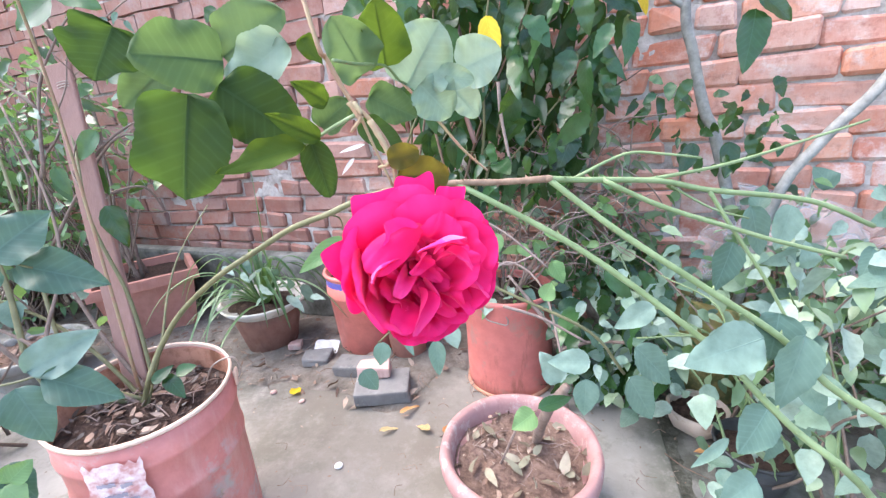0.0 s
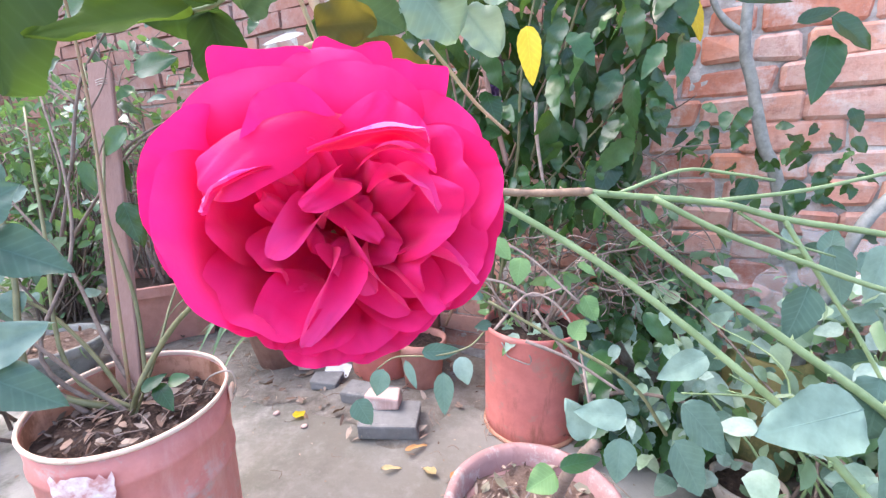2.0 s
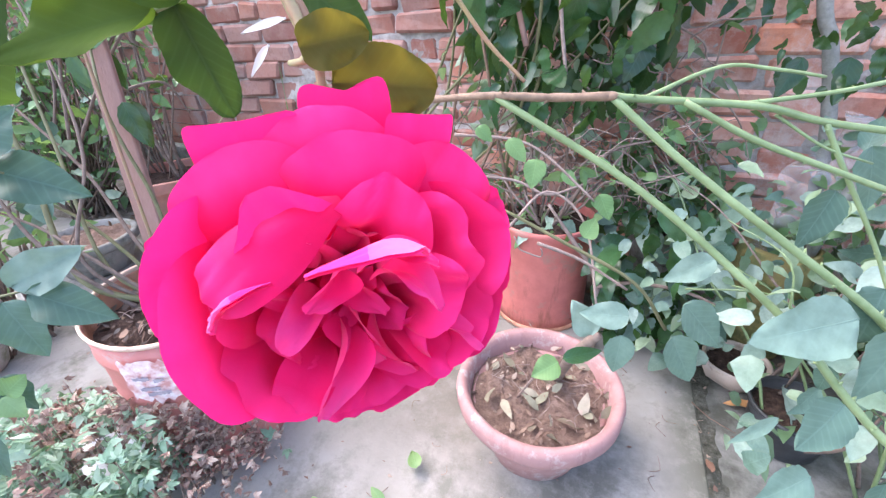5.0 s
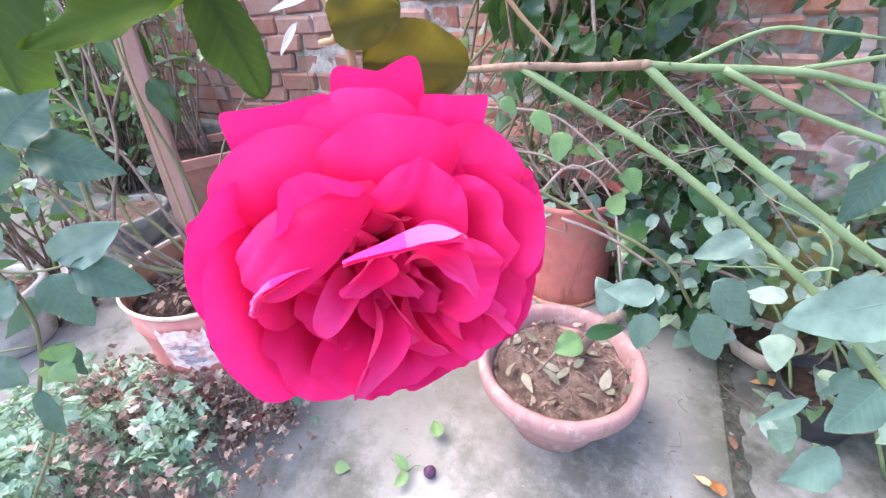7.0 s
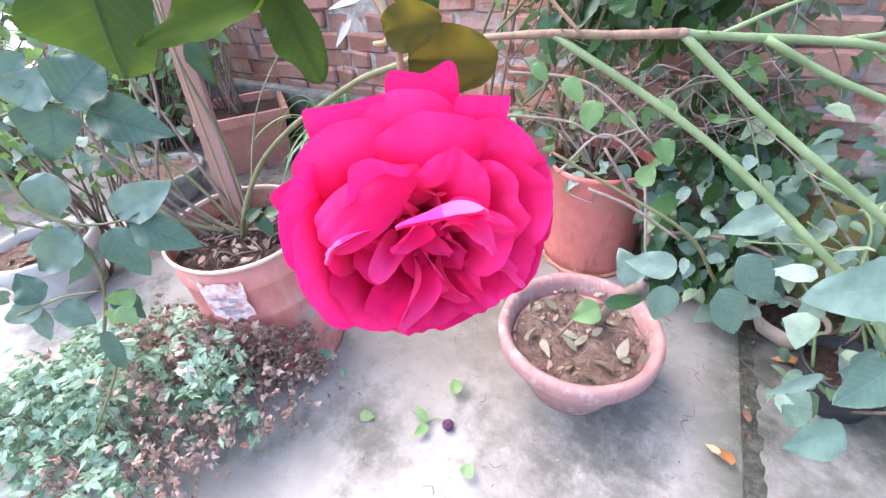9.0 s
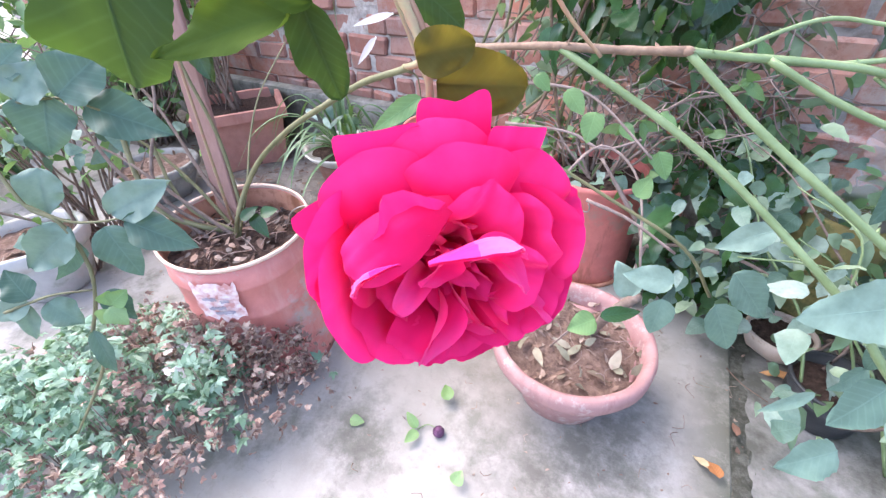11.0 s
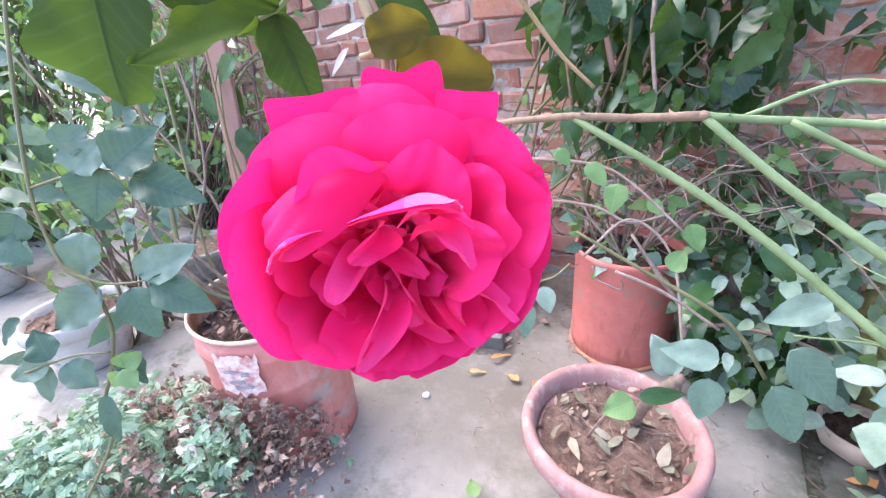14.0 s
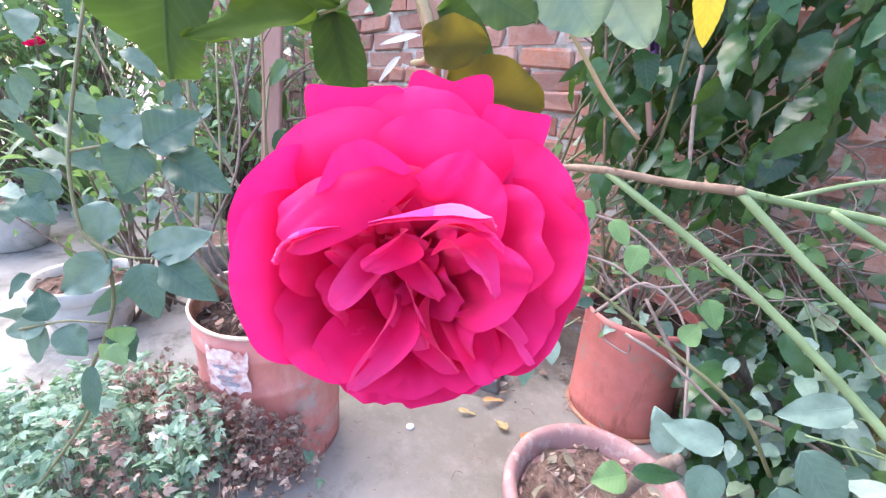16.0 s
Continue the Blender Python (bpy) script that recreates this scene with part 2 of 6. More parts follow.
t.links.new(ramp(t, world_grain(t, 45, 6, 0.6), [(0.38, (0.56, 0.27, 0.25)), (0.50, (0.70, 0.50, 0.49)), (0.64, (0.78, 0.70, 0.70))]), b.inputs["Base Color"])
INK = paint("faded_ink", (0.30, 0.26, 0.30), (0.5, 0.45, 0.46), (0.35, 0.3, 0.33), 0.55, 0.9)


def stem_material(name, lo, hi, scale=40, rough=0.5):
    m, t, b = material(name, rough, spec=0.4)
    t.links.new(ramp(t, world_grain(t, scale, 6, 0.65), [(0.3, lo), (0.7, hi)]), b.inputs["Base Color"])
    bump(t, b, world_grain(t, 160, 5, 0.6), 0.3, 0.002)
    return m


CANE = stem_material("green_cane", (0.12, 0.18, 0.075), (0.225, 0.305, 0.15), 24, 0.42)
CANE_BROWN = stem_material("brown_cane", (0.13, 0.080, 0.055), (0.27, 0.185, 0.125), 60, 0.7)
OLIVE_STEM = stem_material("olive_stem", (0.105, 0.108, 0.050), (0.20, 0.190, 0.095), 30)
TWIG = stem_material("dry_twig", (0.17, 0.12, 0.10), (0.33, 0.255, 0.225), 50, 0.8)
DARK_TWIG = stem_material("dark_twig", (0.11, 0.08, 0.065), (0.24, 0.18, 0.15), 50, 0.8)
PALE_BARK = stem_material("pale_bark", (0.16, 0.16, 0.15), (0.33, 0.33, 0.31), 40, 0.85)
PINK_STEM = stem_material("pink_green_stem", (0.30, 0.14, 0.10), (0.24, 0.22, 0.10), 60)
WITHERED = stem_material("withered_pink_stem", (0.34, 0.19, 0.13), (0.34, 0.33, 0.17), 160, 0.7)
PALE_SHEATH = stem_material("white_withered_blade", (0.62, 0.62, 0.58), (0.80, 0.80, 0.76), 90, 0.7)


def leaf_material(name, lo, mid, hi, rough=0.42, through=0.35, glow=(0.25, 0.42, 0.04), per_piece=chance, spec=0.5, veins=0.16):
    """A leaf: gloss above, light through it, veins and blotches."""
    m, t, b = material(name, rough, spec=spec)
    c = ramp(t, per_piece(t), [(0.0, lo), (0.5, mid), (1.0, hi)])
    c = mix(t, ramp(t, grain(t, 40, 5, 0.6), [(0.4, (0, 0, 0)), (0.75, (0.5, 0.5, 0.5))]), c, tuple(v * 0.6 for v in lo))
    # side veins that run slantwise from the midrib
    co = t.nodes.new("ShaderNodeTexCoord")
    xyz = t.nodes.new("ShaderNodeSeparateXYZ")
    t.links.new(co.outputs["Generated"], xyz.inputs[0])

    def calc(op, a, v):
        n = t.nodes.new("ShaderNodeMath")
        n.operation = op
        for sock, q in zip(n.inputs, (a, v)):
            if hasattr(q, "is_linked"):
                t.links.new(q, sock)
            else:
                sock.default_value = q
        return n.outputs[0]

    off = calc("ABSOLUTE", calc("SUBTRACT", xyz.outputs[0], 0.5), 0.0)
    wob = calc("MULTIPLY", grain(t, 50, 2), 0.05)
    along = calc("ADD", calc("SUBTRACT", xyz.outputs[1], calc("MULTIPLY", off, 0.55)), wob)
    vein = calc("POWER", calc("ABSOLUTE", calc("SINE", calc("MULTIPLY", along, 26.0), 0.0), 0.0), 14.0)
    rib = calc("LESS_THAN", off, 0.018)
    lines = calc("MAXIMUM", calc("MULTIPLY", vein, veins), calc("MULTIPLY", rib, veins * 1.6))
    c = mix(t, lines, c, tuple(min(1, v * 1.55 + 0.01) for v in mid))
    t.links.new(c, b.inputs["Base Color"])
    bump(t, b, lines, 0.10, 0.001)
    tr = t.nodes.new("ShaderNodeBsdfTranslucent")
    t.links.new(mix(t, 0.5, c, glow), tr.inputs[0])
    ms = t.nodes.new("ShaderNodeMixShader")
    ms.inputs[0].default_value = through
    t.links.new(b.outputs[0], ms.inputs[1])
    t.links.new(tr.outputs[0], ms.inputs[2])
    t.links.new(ms.outputs[0], t.nodes["Material Output"].inputs[0])
    return m


LEAF_BLUE = leaf_material("grey_green_leaf", (0.062, 0.125, 0.092), (0.165, 0.265, 0.205), (0.36, 0.46, 0.39), 0.48, 0.25, (0.12, 0.25, 0.10), spec=0.4, veins=0.08)
LEAF_SPRAY = leaf_material("dull_blue_green_leaf", (0.036, 0.085, 0.060), (0.105, 0.185, 0.140), (0.25, 0.345, 0.285), 0.48, 0.25, (0.10, 0.22, 0.08), spec=0.4, veins=0.12)
LEAF_DARK = leaf_material("dark_green_leaf", (0.011, 0.038, 0.013), (0.024, 0.078, 0.028), (0.062, 0.150, 0.055), 0.26, 0.25, veins=0.22)
# the same leaf in a lit and a shaded tone, light put into the colour
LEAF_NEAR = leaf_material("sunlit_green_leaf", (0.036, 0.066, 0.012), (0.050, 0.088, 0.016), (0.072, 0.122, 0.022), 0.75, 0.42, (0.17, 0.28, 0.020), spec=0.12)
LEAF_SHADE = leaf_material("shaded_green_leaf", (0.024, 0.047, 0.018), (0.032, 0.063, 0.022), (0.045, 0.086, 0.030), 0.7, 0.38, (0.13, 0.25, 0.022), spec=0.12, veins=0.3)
LEAF_OLIVE = leaf_material("reddish_olive_leaf", (0.105, 0.075, 0.026), (0.085, 0.090, 0.024), (0.13, 0.090, 0.032), 0.75, 0.5, (0.30, 0.25, 0.02), spec=0.12, veins=0.10)
LEAF_PALE = leaf_material("pale_underside_leaf", (0.16, 0.25, 0.17), (0.24, 0.34, 0.245), (0.34, 0.44, 0.34), 0.6, 0.34, (0.28, 0.40, 0.16), spec=0.3, veins=0.10)
LEAF_FRESH = leaf_material("fresh_green_leaf", (0.11, 0.23, 0.08), (0.175, 0.31, 0.12), (0.25, 0.39, 0.18), 0.42, 0.35)
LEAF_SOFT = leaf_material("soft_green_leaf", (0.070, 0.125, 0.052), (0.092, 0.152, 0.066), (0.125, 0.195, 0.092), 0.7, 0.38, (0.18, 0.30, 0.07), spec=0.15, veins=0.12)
LEAF_YELLOW = leaf_material("yellow_leaf", (0.72, 0.50, 0.02), (0.78, 0.58, 0.04), (0.80, 0.62, 0.12), 0.55, 0.35, (0.8, 0.6, 0.02))
LEAF_DRY = leaf_material("dry_brown_leaf", (0.20, 0.11, 0.08), (0.32, 0.19, 0.14), (0.48, 0.33, 0.24), 0.85, 0.15, (0.4, 0.25, 0.12), spec=0.2)
LEAF_ORANGE = leaf_material("orange_fallen_leaf", (0.40, 0.17, 0.065), (0.50, 0.235, 0.085), (0.56, 0.31, 0.13), 0.7, 0.2, (0.5, 0.25, 0.06))
LEAF_STRAW = leaf_material("straw_fallen_leaf", (0.44, 0.32, 0.15), (0.54, 0.42, 0.22), (0.66, 0.56, 0.36), 0.8, 0.2, (0.7, 0.6, 0.3))
MUM_GREEN = leaf_material("cut_green_leaf", (0.11, 0.22, 0.15), (0.23, 0.37, 0.265), (0.42, 0.56, 0.45), 0.6, 0.3, per_piece=islands)
MUM_BROWN = leaf_material("withered_leaf", (0.18, 0.105, 0.09), (0.35, 0.245, 0.205), (0.57, 0.47, 0.38), 0.9, 0.15, (0.4, 0.2, 0.1), per_piece=islands, spec=0.2)
BUSH_LEAF = leaf_material("bush_leaf", (0.10, 0.18, 0.10), (0.19, 0.29, 0.18), (0.34, 0.44, 0.31), 0.36, 0.3, per_piece=islands)
FAR_GREEN = leaf_material("far_green_leaf", (0.05, 0.13, 0.06), (0.11, 0.22, 0.10), (0.20, 0.34, 0.16), 0.5, 0.35, per_piece=islands)
POT_LITTER = leaf_material("faded_leaf_litter", (0.17, 0.13, 0.10), (0.23, 0.23, 0.165), (0.36, 0.32, 0.25), 0.85, 0.1, (0.4, 0.35, 0.2), per_piece=islands, spec=0.2)
DARK_LITTER = leaf_material("rotting_leaf_litter", (0.035, 0.026, 0.024), (0.085, 0.062, 0.055), (0.20, 0.18, 0.165), 0.85, 0.05, (0.2, 0.15, 0.1), per_piece=islands, spec=0.3)
LITTER = leaf_material("leaf_litter", (0.12, 0.075, 0.06), (0.24, 0.165, 0.13), (0.42, 0.34, 0.28), 0.9, 0.1, (0.4, 0.25, 0.12), per_piece=islands, spec=0.2)
GRASSY = leaf_material("strap_leaf", (0.04, 0.11, 0.05), (0.09, 0.18, 0.09), (0.22, 0.32, 0.19), 0.4, 0.3)

def petal_material(name, claw, blade, margin, through, pale=0.0, rim=0.84):
    """Petal colours: velvety blade, crevice shade painted into the claw, margin paler and rim-lit."""
    m, t, b = material(name, 0.72, spec=0.15)
    uv = t.nodes.new("ShaderNodeUVMap")
    uv.uv_map = "blade"
    xyz = t.nodes.new("ShaderNodeSeparateXYZ")
    t.links.new(uv.outputs[0], xyz.inputs[0])
    wob = t.nodes.new("ShaderNodeMath")
    wob.operation = "MULTIPLY_ADD"
    t.links.new(grain(t, 3.0, 3, 0.5), wob.inputs[0])
    wob.inputs[1].default_value = 0.22
    t.links.new(xyz.outputs[1], wob.inputs[2])
    c = ramp(t, wob.outputs[0], [(0.20, claw), (0.62, blade), (rim, blade), (1.12, margin)])
    c = mix(t, ramp(t, grain(t, 5.0, 5, 0.65), [(0.40, (0, 0, 0)), (0.75, (0.35, 0.35, 0.35))]), c, tuple(min(1, v * 1.10 + pale) for v in blade))
    t.links.new(c, b.inputs["Base Color"])
    b.inputs["Sheen Weight"].default_value = 0.45
    b.inputs["Sheen Tint"].default_value = (1.0, 0.30, 0.50, 1)
    bump(t, b, grain(t, 9, 5, 0.65), 0.16, 0.0012)
    tr = t.nodes.new("ShaderNodeBsdfTranslucent")
    t.links.new(mix(t, 0.6, c, (0.86, 0.006, 0.15)), tr.inputs[0])
    ms = t.nodes.new("ShaderNodeMixShader")
    ms.inputs[0].default_value = through
    t.links.new(b.outputs[0], ms.inputs[1])
    t.links.new(tr.outputs[0], ms.inputs[2])
    t.links.new(ms.outputs[0], t.nodes["Material Output"].inputs[0])
    return m


PETAL = petal_material("crimson_pink_petal", (0.62, 0.005, 0.085), (0.78, 0.009, 0.135), (0.87, 0.032, 0.225), 0.40)
PETAL_PINK = petal_material("light_pink_petal", (0.66, 0.006, 0.11), (0.78, 0.014, 0.17), (0.86, 0.06, 0.28), 0.36, 0.008, 0.60)
PETAL_PALE = petal_material("pale_streaked_petal", (0.80, 0.02, 0.22), (0.82, 0.035, 0.24), (0.86, 0.19, 0.46), 0.25, 0.02, 0.30)

PLASTIC, t, b = material("clear_plastic_sheet", 0.22, spec=0.5)
b.inputs["Base Color"].default_value = (0.78, 0.80, 0.82, 1)
b.inputs["Transmission Weight"].default_value = 0.78
b.inputs["IOR"].default_value = 1.2
PURPLE, t, b = material("purple_cloth", 0.9, spec=0.2)
t.links.new(ramp(t, grain(t, 60), [(0.3, (0.05, 0.02, 0.045)), (0.7, (0.15, 0.07, 0.13))]), b.inputs["Base Color"])
RAG = paint("purple_rag_cloth", (0.075, 0.035, 0.13), (0.12, 0.08, 0.18), (0.03, 0.02, 0.05), 0.55, 0.9, 30)
BLUE_STRIP = paint("blue_violet_plastic", (0.10, 0.09, 0.34), (0.2, 0.16, 0.3), (0.3, 0.16, 0.3), 0.58, 0.5, 30)
WHITE_SCRAP, t, b = material("white_paper_scrap", 0.8, spec=0.2)
t.links.new(ramp(t, world_grain(t, 40), [(0.3, (0.60, 0.60, 0.60)), (0.7, (0.80, 0.80, 0.80))]), b.inputs["Base Color"])
WIRE, t, b = material("thin_wire", 0.5, 0.6)
b.inputs["Base Color"].default_value = (0.35, 0.30, 0.27, 1)

# ---- building helpers ----
PLACE = {}
RND = random.Random(7)


def thing(name, loc, label, category, group="", kind=""):
    ob = new(name)
    ob.location = loc
    PLACE[ob] = Matrix.Translation(loc)
    return tagged(ob, label, category, group, kind)


def put(ob, parent, world_matrix):
    ob.parent = parent
    PLACE[ob] = world_matrix
    ob.matrix_basis = PLACE[parent].inverted() @ world_matrix
    return ob


def to_mesh(name, bm, mat, smooth=True):
    me = bpy.data.meshes.new(name)
    bmesh.ops.recalc_face_normals(bm, faces=bm.faces)
    bm.to_mesh(me)
    bm.free()
    me.materials.append(mat)
    if smooth:
        me.polygons.foreach_set("use_smooth", [True] * len(me.polygons))
    return me


def part(name, bm, mat, parent, label="", smooth=True, m=None, kind=""):
    """One mesh, in world places unless m is given, as a part of parent."""
    ob = new(name, to_mesh(name, bm, mat, smooth))
    put(ob, parent, m if m is not None else Matrix())
    return tagged(ob, label, kind=kind)


def piece(name, me, parent, m):
    """One more object on a mesh that others share."""
    return put(new(name, me), parent, m)


def solo(name, bm, mat, label, category, loc=(0, 0, 0), group="", kind="", smooth=True, m=None):
    ob = new(name, to_mesh(name, bm, mat, smooth))
    ob.matrix_basis = m if m is not None else Matrix.Translation(loc)
    PLACE[ob] = ob.matrix_basis.copy()
    return tagged(ob, label, category, group, kind)


def box(bm, size, m=None, bevel=0.0, jitter=0.0, seg=1):
    r = bmesh.ops.create_cube(bm, size=1.0)
    vs = r["verts"]
    for v in vs:
        v.co = Vector((v.co.x * size[0], v.co.y * size[1], v.co.z * size[2]))
        if jitter:
            v.co += Vector([RND.uniform(-jitter, jitter) for _ in range(3)])
    if bevel:
        es = list({e for v in vs for e in v.link_edges})
        out = bmesh.ops.bevel(bm, geom=es, offset=bevel, segments=seg, affect="EDGES", profile=0.6)
        vs = list({v for f in out["faces"] for v in f.verts} | {v for v in vs if v.is_valid})
    if m is not None:
        bmesh.ops.transform(bm, matrix=m, verts=vs)
    return bm


def lathe(profile, centre=(0, 0, 0), seg=40, wobble=0.0, closed=False, squash=1.0):
    """A turned body from (radius, height) pairs."""
    bm = bmesh.new()
    rings = []
    for r, z in profile:
        ring = []
        for k in range(seg):
            a = 2 * math.pi * k / seg
            q = r * (1 + wobble * noise.noise((3 * math.cos(a), 3 * math.sin(a), z * 9 + centre[0] * 5)))
            ring.append(bm.verts.new((centre[0] + q * math.cos(a), centre[1] + q * math.sin(a) * squash, centre[2] + z)))
        rings.append(ring)
    for a, b2 in zip(rings, rings[1:]):
        for k in range(seg):
            bm.faces.new((a[k], a[(k + 1) % seg], b2[(k + 1) % seg], b2[k]))
    if closed:
        bm.faces.new(rings[0])
        bm.faces.new(rings[-1])
    return bm


def spline(points, steps=6):
    """A smooth line through the points."""
    p = [Vector(q) for q in points]
    if len(p) < 3:
        return [p[0].lerp(p[-1], k / steps) for k in range(steps + 1)]
    p = [2 * p[0] - p[1], *p, 2 * p[-1] - p[-2]]
    out = []
    for i in range(1, len(p) - 2):
        a, b2, c, d = p[i - 1:i + 3]
        for k in range(steps):
            s = k / steps
            out.append(0.5 * (2 * b2 + (c - a) * s + (2 * a - 5 * b2 + 4 * c - d) * s * s + (3 * b2 - a - 3 * c + d) * s ** 3))
    return [*out, p[-2]]


def tube(bm, points, r0, r1=None, sides=8, steps=5, knots=0.0, thorns=0):
    """A tapering round stem along a smooth line, with slight swellings and, where asked, thorns."""
    r1 = r0 if r1 is None else r1
    line = spline(points, steps)
    n = len(line)
    up = Vector((0.3, 0.2, 1)).normalized()
    rings = []
    for i, p in enumerate(line):
        d = (line[min(i + 1, n - 1)] - line[max(i - 1, 0)])
        d = d.normalized() if d.length > 1e-9 else Vector((0, 0, 1))
        x = d.cross(up)
        x = x.normalized() if x.length > 1e-3 else d.orthogonal().normalized()
        y = d.cross(x)
        r = (r0 + (r1 - r0) * i / (n - 1)) * (1 + knots * RND.uniform(-0.4, 1.0))
        rings.append([bm.verts.new(p + r * (math.cos(2 * math.pi * k / sides) * x + math.sin(2 * math.pi * k / sides) * y)) for k in range(sides)])
    for a, b2 in zip(rings, rings[1:]):
        for k in range(sides):
            bm.faces.new((a[k], a[(k + 1) % sides], b2[(k + 1) % sides], b2[k]))
    bm.faces.new(rings[0])
    bm.faces.new(rings[-1])
    for _ in range(thorns):
        i = RND.randrange(1, n - 1)
        d = (line[i + 1] - line[i - 1]).normalized()
        o = Vector([RND.uniform(-1, 1) for _ in range(3)]).cross(d).normalized()
        r = r0 + (r1 - r0) * i / (n - 1)
        base = [bm.verts.new(line[i] + o * r * 0.8 + d * s * r * 0.7 + d.cross(o) * q * r * 0.35) for s, q in ((-1, 0), (0, 1), (1, 0), (0, -1))]
        tip = bm.verts.new(line[i] + o * r * 2.1 - d * r * 0.9)
        for k in range(4):
            bm.faces.new((base[k], base[(k + 1) % 4], tip))
    return bm


def leaf_bm(length, width, seg=10, cols=2, teeth=0, fold=0.25, droop=0.25, ripple=0.0, point=1.0, bm=None, m=None, seed=0.0, full=0.75):
    """A leaf along +y from its stalk, facing +z: a folded, drooping blade with a toothed margin."""
    bm = bmesh.new() if bm is None else bm
    rows = []
    for i in range(seg + 1):
        s = i / seg
        w = 0.5 * width * math.sin(math.pi * s ** 0.82) ** full * (1 - 0.25 * s * point)
        if teeth and 0 < i < seg:
            w *= 1.0 + teeth * (0.8 + 1.2 * noise.noise((s * 9 + seed, seed, 2.0))) * (0.036 if i % 2 else -0.024)
        y = length * s
        row = []
        for c in range(-cols, cols + 1):
            u = c / cols
            x = w * u
            z = fold * abs(x) - droop * length * s * s * 0.5 + ripple * width * (u * u) * noise.noise((s * 4 + seed, u * 2, seed))
            row.append(bm.verts.new((x, y - 0.12 * abs(x), z)))
        rows.append(row)
    vs = [v for r in rows for v in r]
    for a, b2 in zip(rows, rows[1:]):
        for k in range(2 * cols):
            bm.faces.new((a[k], a[k + 1], b2[k + 1], b2[k]))
    if m is not None:
        for v in vs:
            v.co = m @ v.co
    return bm


def facing(base, tip, normal):
    """The pose of a leaf from base to tip, its face towards normal, and its length."""
    base, tip = Vector(base), Vector(tip)
    y = tip - base
    n = y.length
    y.normalize()
    z = Vector(normal)
    z = z - z.dot(y) * y
    z = z.normalized() if z.length > 1e-4 else y.orthogonal().normalized()
    x = y.cross(z)
    return Matrix((x, y, z)).transposed().to_4x4(), base, n


def leaf(parent, base, tip, width, mat, normal=(0.45, -0.8, 0.35), label="", teeth=1, fold=0.2, droop=0.2, seg=16, cols=3, ripple=0.12, name="leaf", full=0.75, point=1.0):
    """One large leaf as a part of its plant, with a raised midrib."""
    rot, base, n = facing(base, tip, normal)
    bm = leaf_bm(n, width, seg, cols, teeth, fold, droop, ripple, point, seed=base.x * 31 + base.z * 17, full=full)
    tube(bm, [(0, n * s, -droop * n * s * s * 0.5 - 0.0004) for s in (0.0, 0.35, 0.7, 0.97)], 0.010 * n + 0.0002, 0.0002, 5, 3)
    return part(name, bm, mat, parent, label, m=Matrix.Translation(base) @ rot)


LEAF_MESHES = {}


def leaf_mesh(kind, length, width, mat, variant, seg=8, teeth=1, fold=0.3, droop=0.5):
    key = (kind, variant)
    if key not in LEAF_MESHES:
        jag = teeth * (2.6 if kind == "hibiscus_leaf" else 1.0)
        bm = leaf_bm(length * (0.85 + 0.1 * variant), width * (1.1 - 0.07 * variant) * (0.88 if kind == "hibiscus_leaf" else 1.0), 14 if jag > 1 else seg, 1, jag, fold * (0.6 + 0.3 * variant), droop * (0.4 + 0.4 * variant), 0.25, seed=variant * 3.7)
        LEAF_MESHES[key] = to_mesh(kind, bm, mat)
    return LEAF_MESHES[key]


def scatter_leaf(parent, kind, at, out, length, width, mat, rng, size=(0.6, 1.15), up=(0, 0, 1), loose=0.5):
    """A leaf of a shared mesh, growing from at towards out, its face roughly to the light and the open side."""
    v = rng.randrange(3)
    me = leaf_mesh(kind, length, width, mat, v)
    d = Vector(out) + Vector([rng.gauss(0, loose) for _ in range(3)])
    n = Vector(up) + Vector([rng.gauss(0, 0.45) for _ in range(3)])
    rot, base, _ = facing(at, Vector(at) + d, n)
    s = rng.uniform(*size)
    return piece("leaf", me, parent, Matrix.Translation(base) @ rot @ Matrix.Diagonal((s, s, s, 1)))


# ---- ground, pavement and wall ----
bm = bmesh.new()
bmesh.ops.create_grid(bm, x_segments=2, y_segments=2, size=300)
solo("ground", bm, EARTH, "bare grey earth reaching the horizon", "ground", (0, 0, -0.03), kind="structure")
bm = bmesh.new()
JOINT = Matrix.Translation((0.232, 0.96, 0)) @ Matrix.Rotation(radians(5.4), 4, "Z")
box(bm, (7.24, 9.0, 0.03), JOINT @ Matrix.Translation((-0.011 - 3.62, -3.75, -0.015)), 0.004)
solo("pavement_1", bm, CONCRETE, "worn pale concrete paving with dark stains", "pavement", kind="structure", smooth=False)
bm = bmesh.new()
box(bm, (4.0, 9.0, 0.03), JOINT @ Matrix.Translation((0.012 + 2.0, -3.75, -0.021)), 0.005)
solo("pavement_2", bm, SLAB, "rough mossy concrete slab beside the joint", "pavement", kind="structure", smooth=False)
bm = bmesh.new()
bmesh.ops.create_grid(bm, x_segments=14, y_segments=700, size=0.5)
for v in bm.verts:
    across, along = v.co.x, v.co.y * 3.0 - 0.75
    lump = 0.5 * noise.noise((across * 3, along * 9, 1.0)) + 0.5 * noise.noise((across * 8, along * 34, 4.0))
    v.co = JOINT @ Vector((across * 0.11 + 0.006 * noise.noise((along * 7, 3.0, 0.0)), along, -0.0035 - 0.045 * across * across + 0.0075 * lump))
solo("joint_dirt", bm, JOINT_DIRT, "dark damp dirt in the paving joint", "dirt", kind="structure")

WALL_Y, COURSE = 1.596, 0.0818
bm = bmesh.new()
box(bm, (9.0, 0.22, 2.3), Matrix.Translation((-1.9, WALL_Y + 0.13 + 0.010, 1.15)))
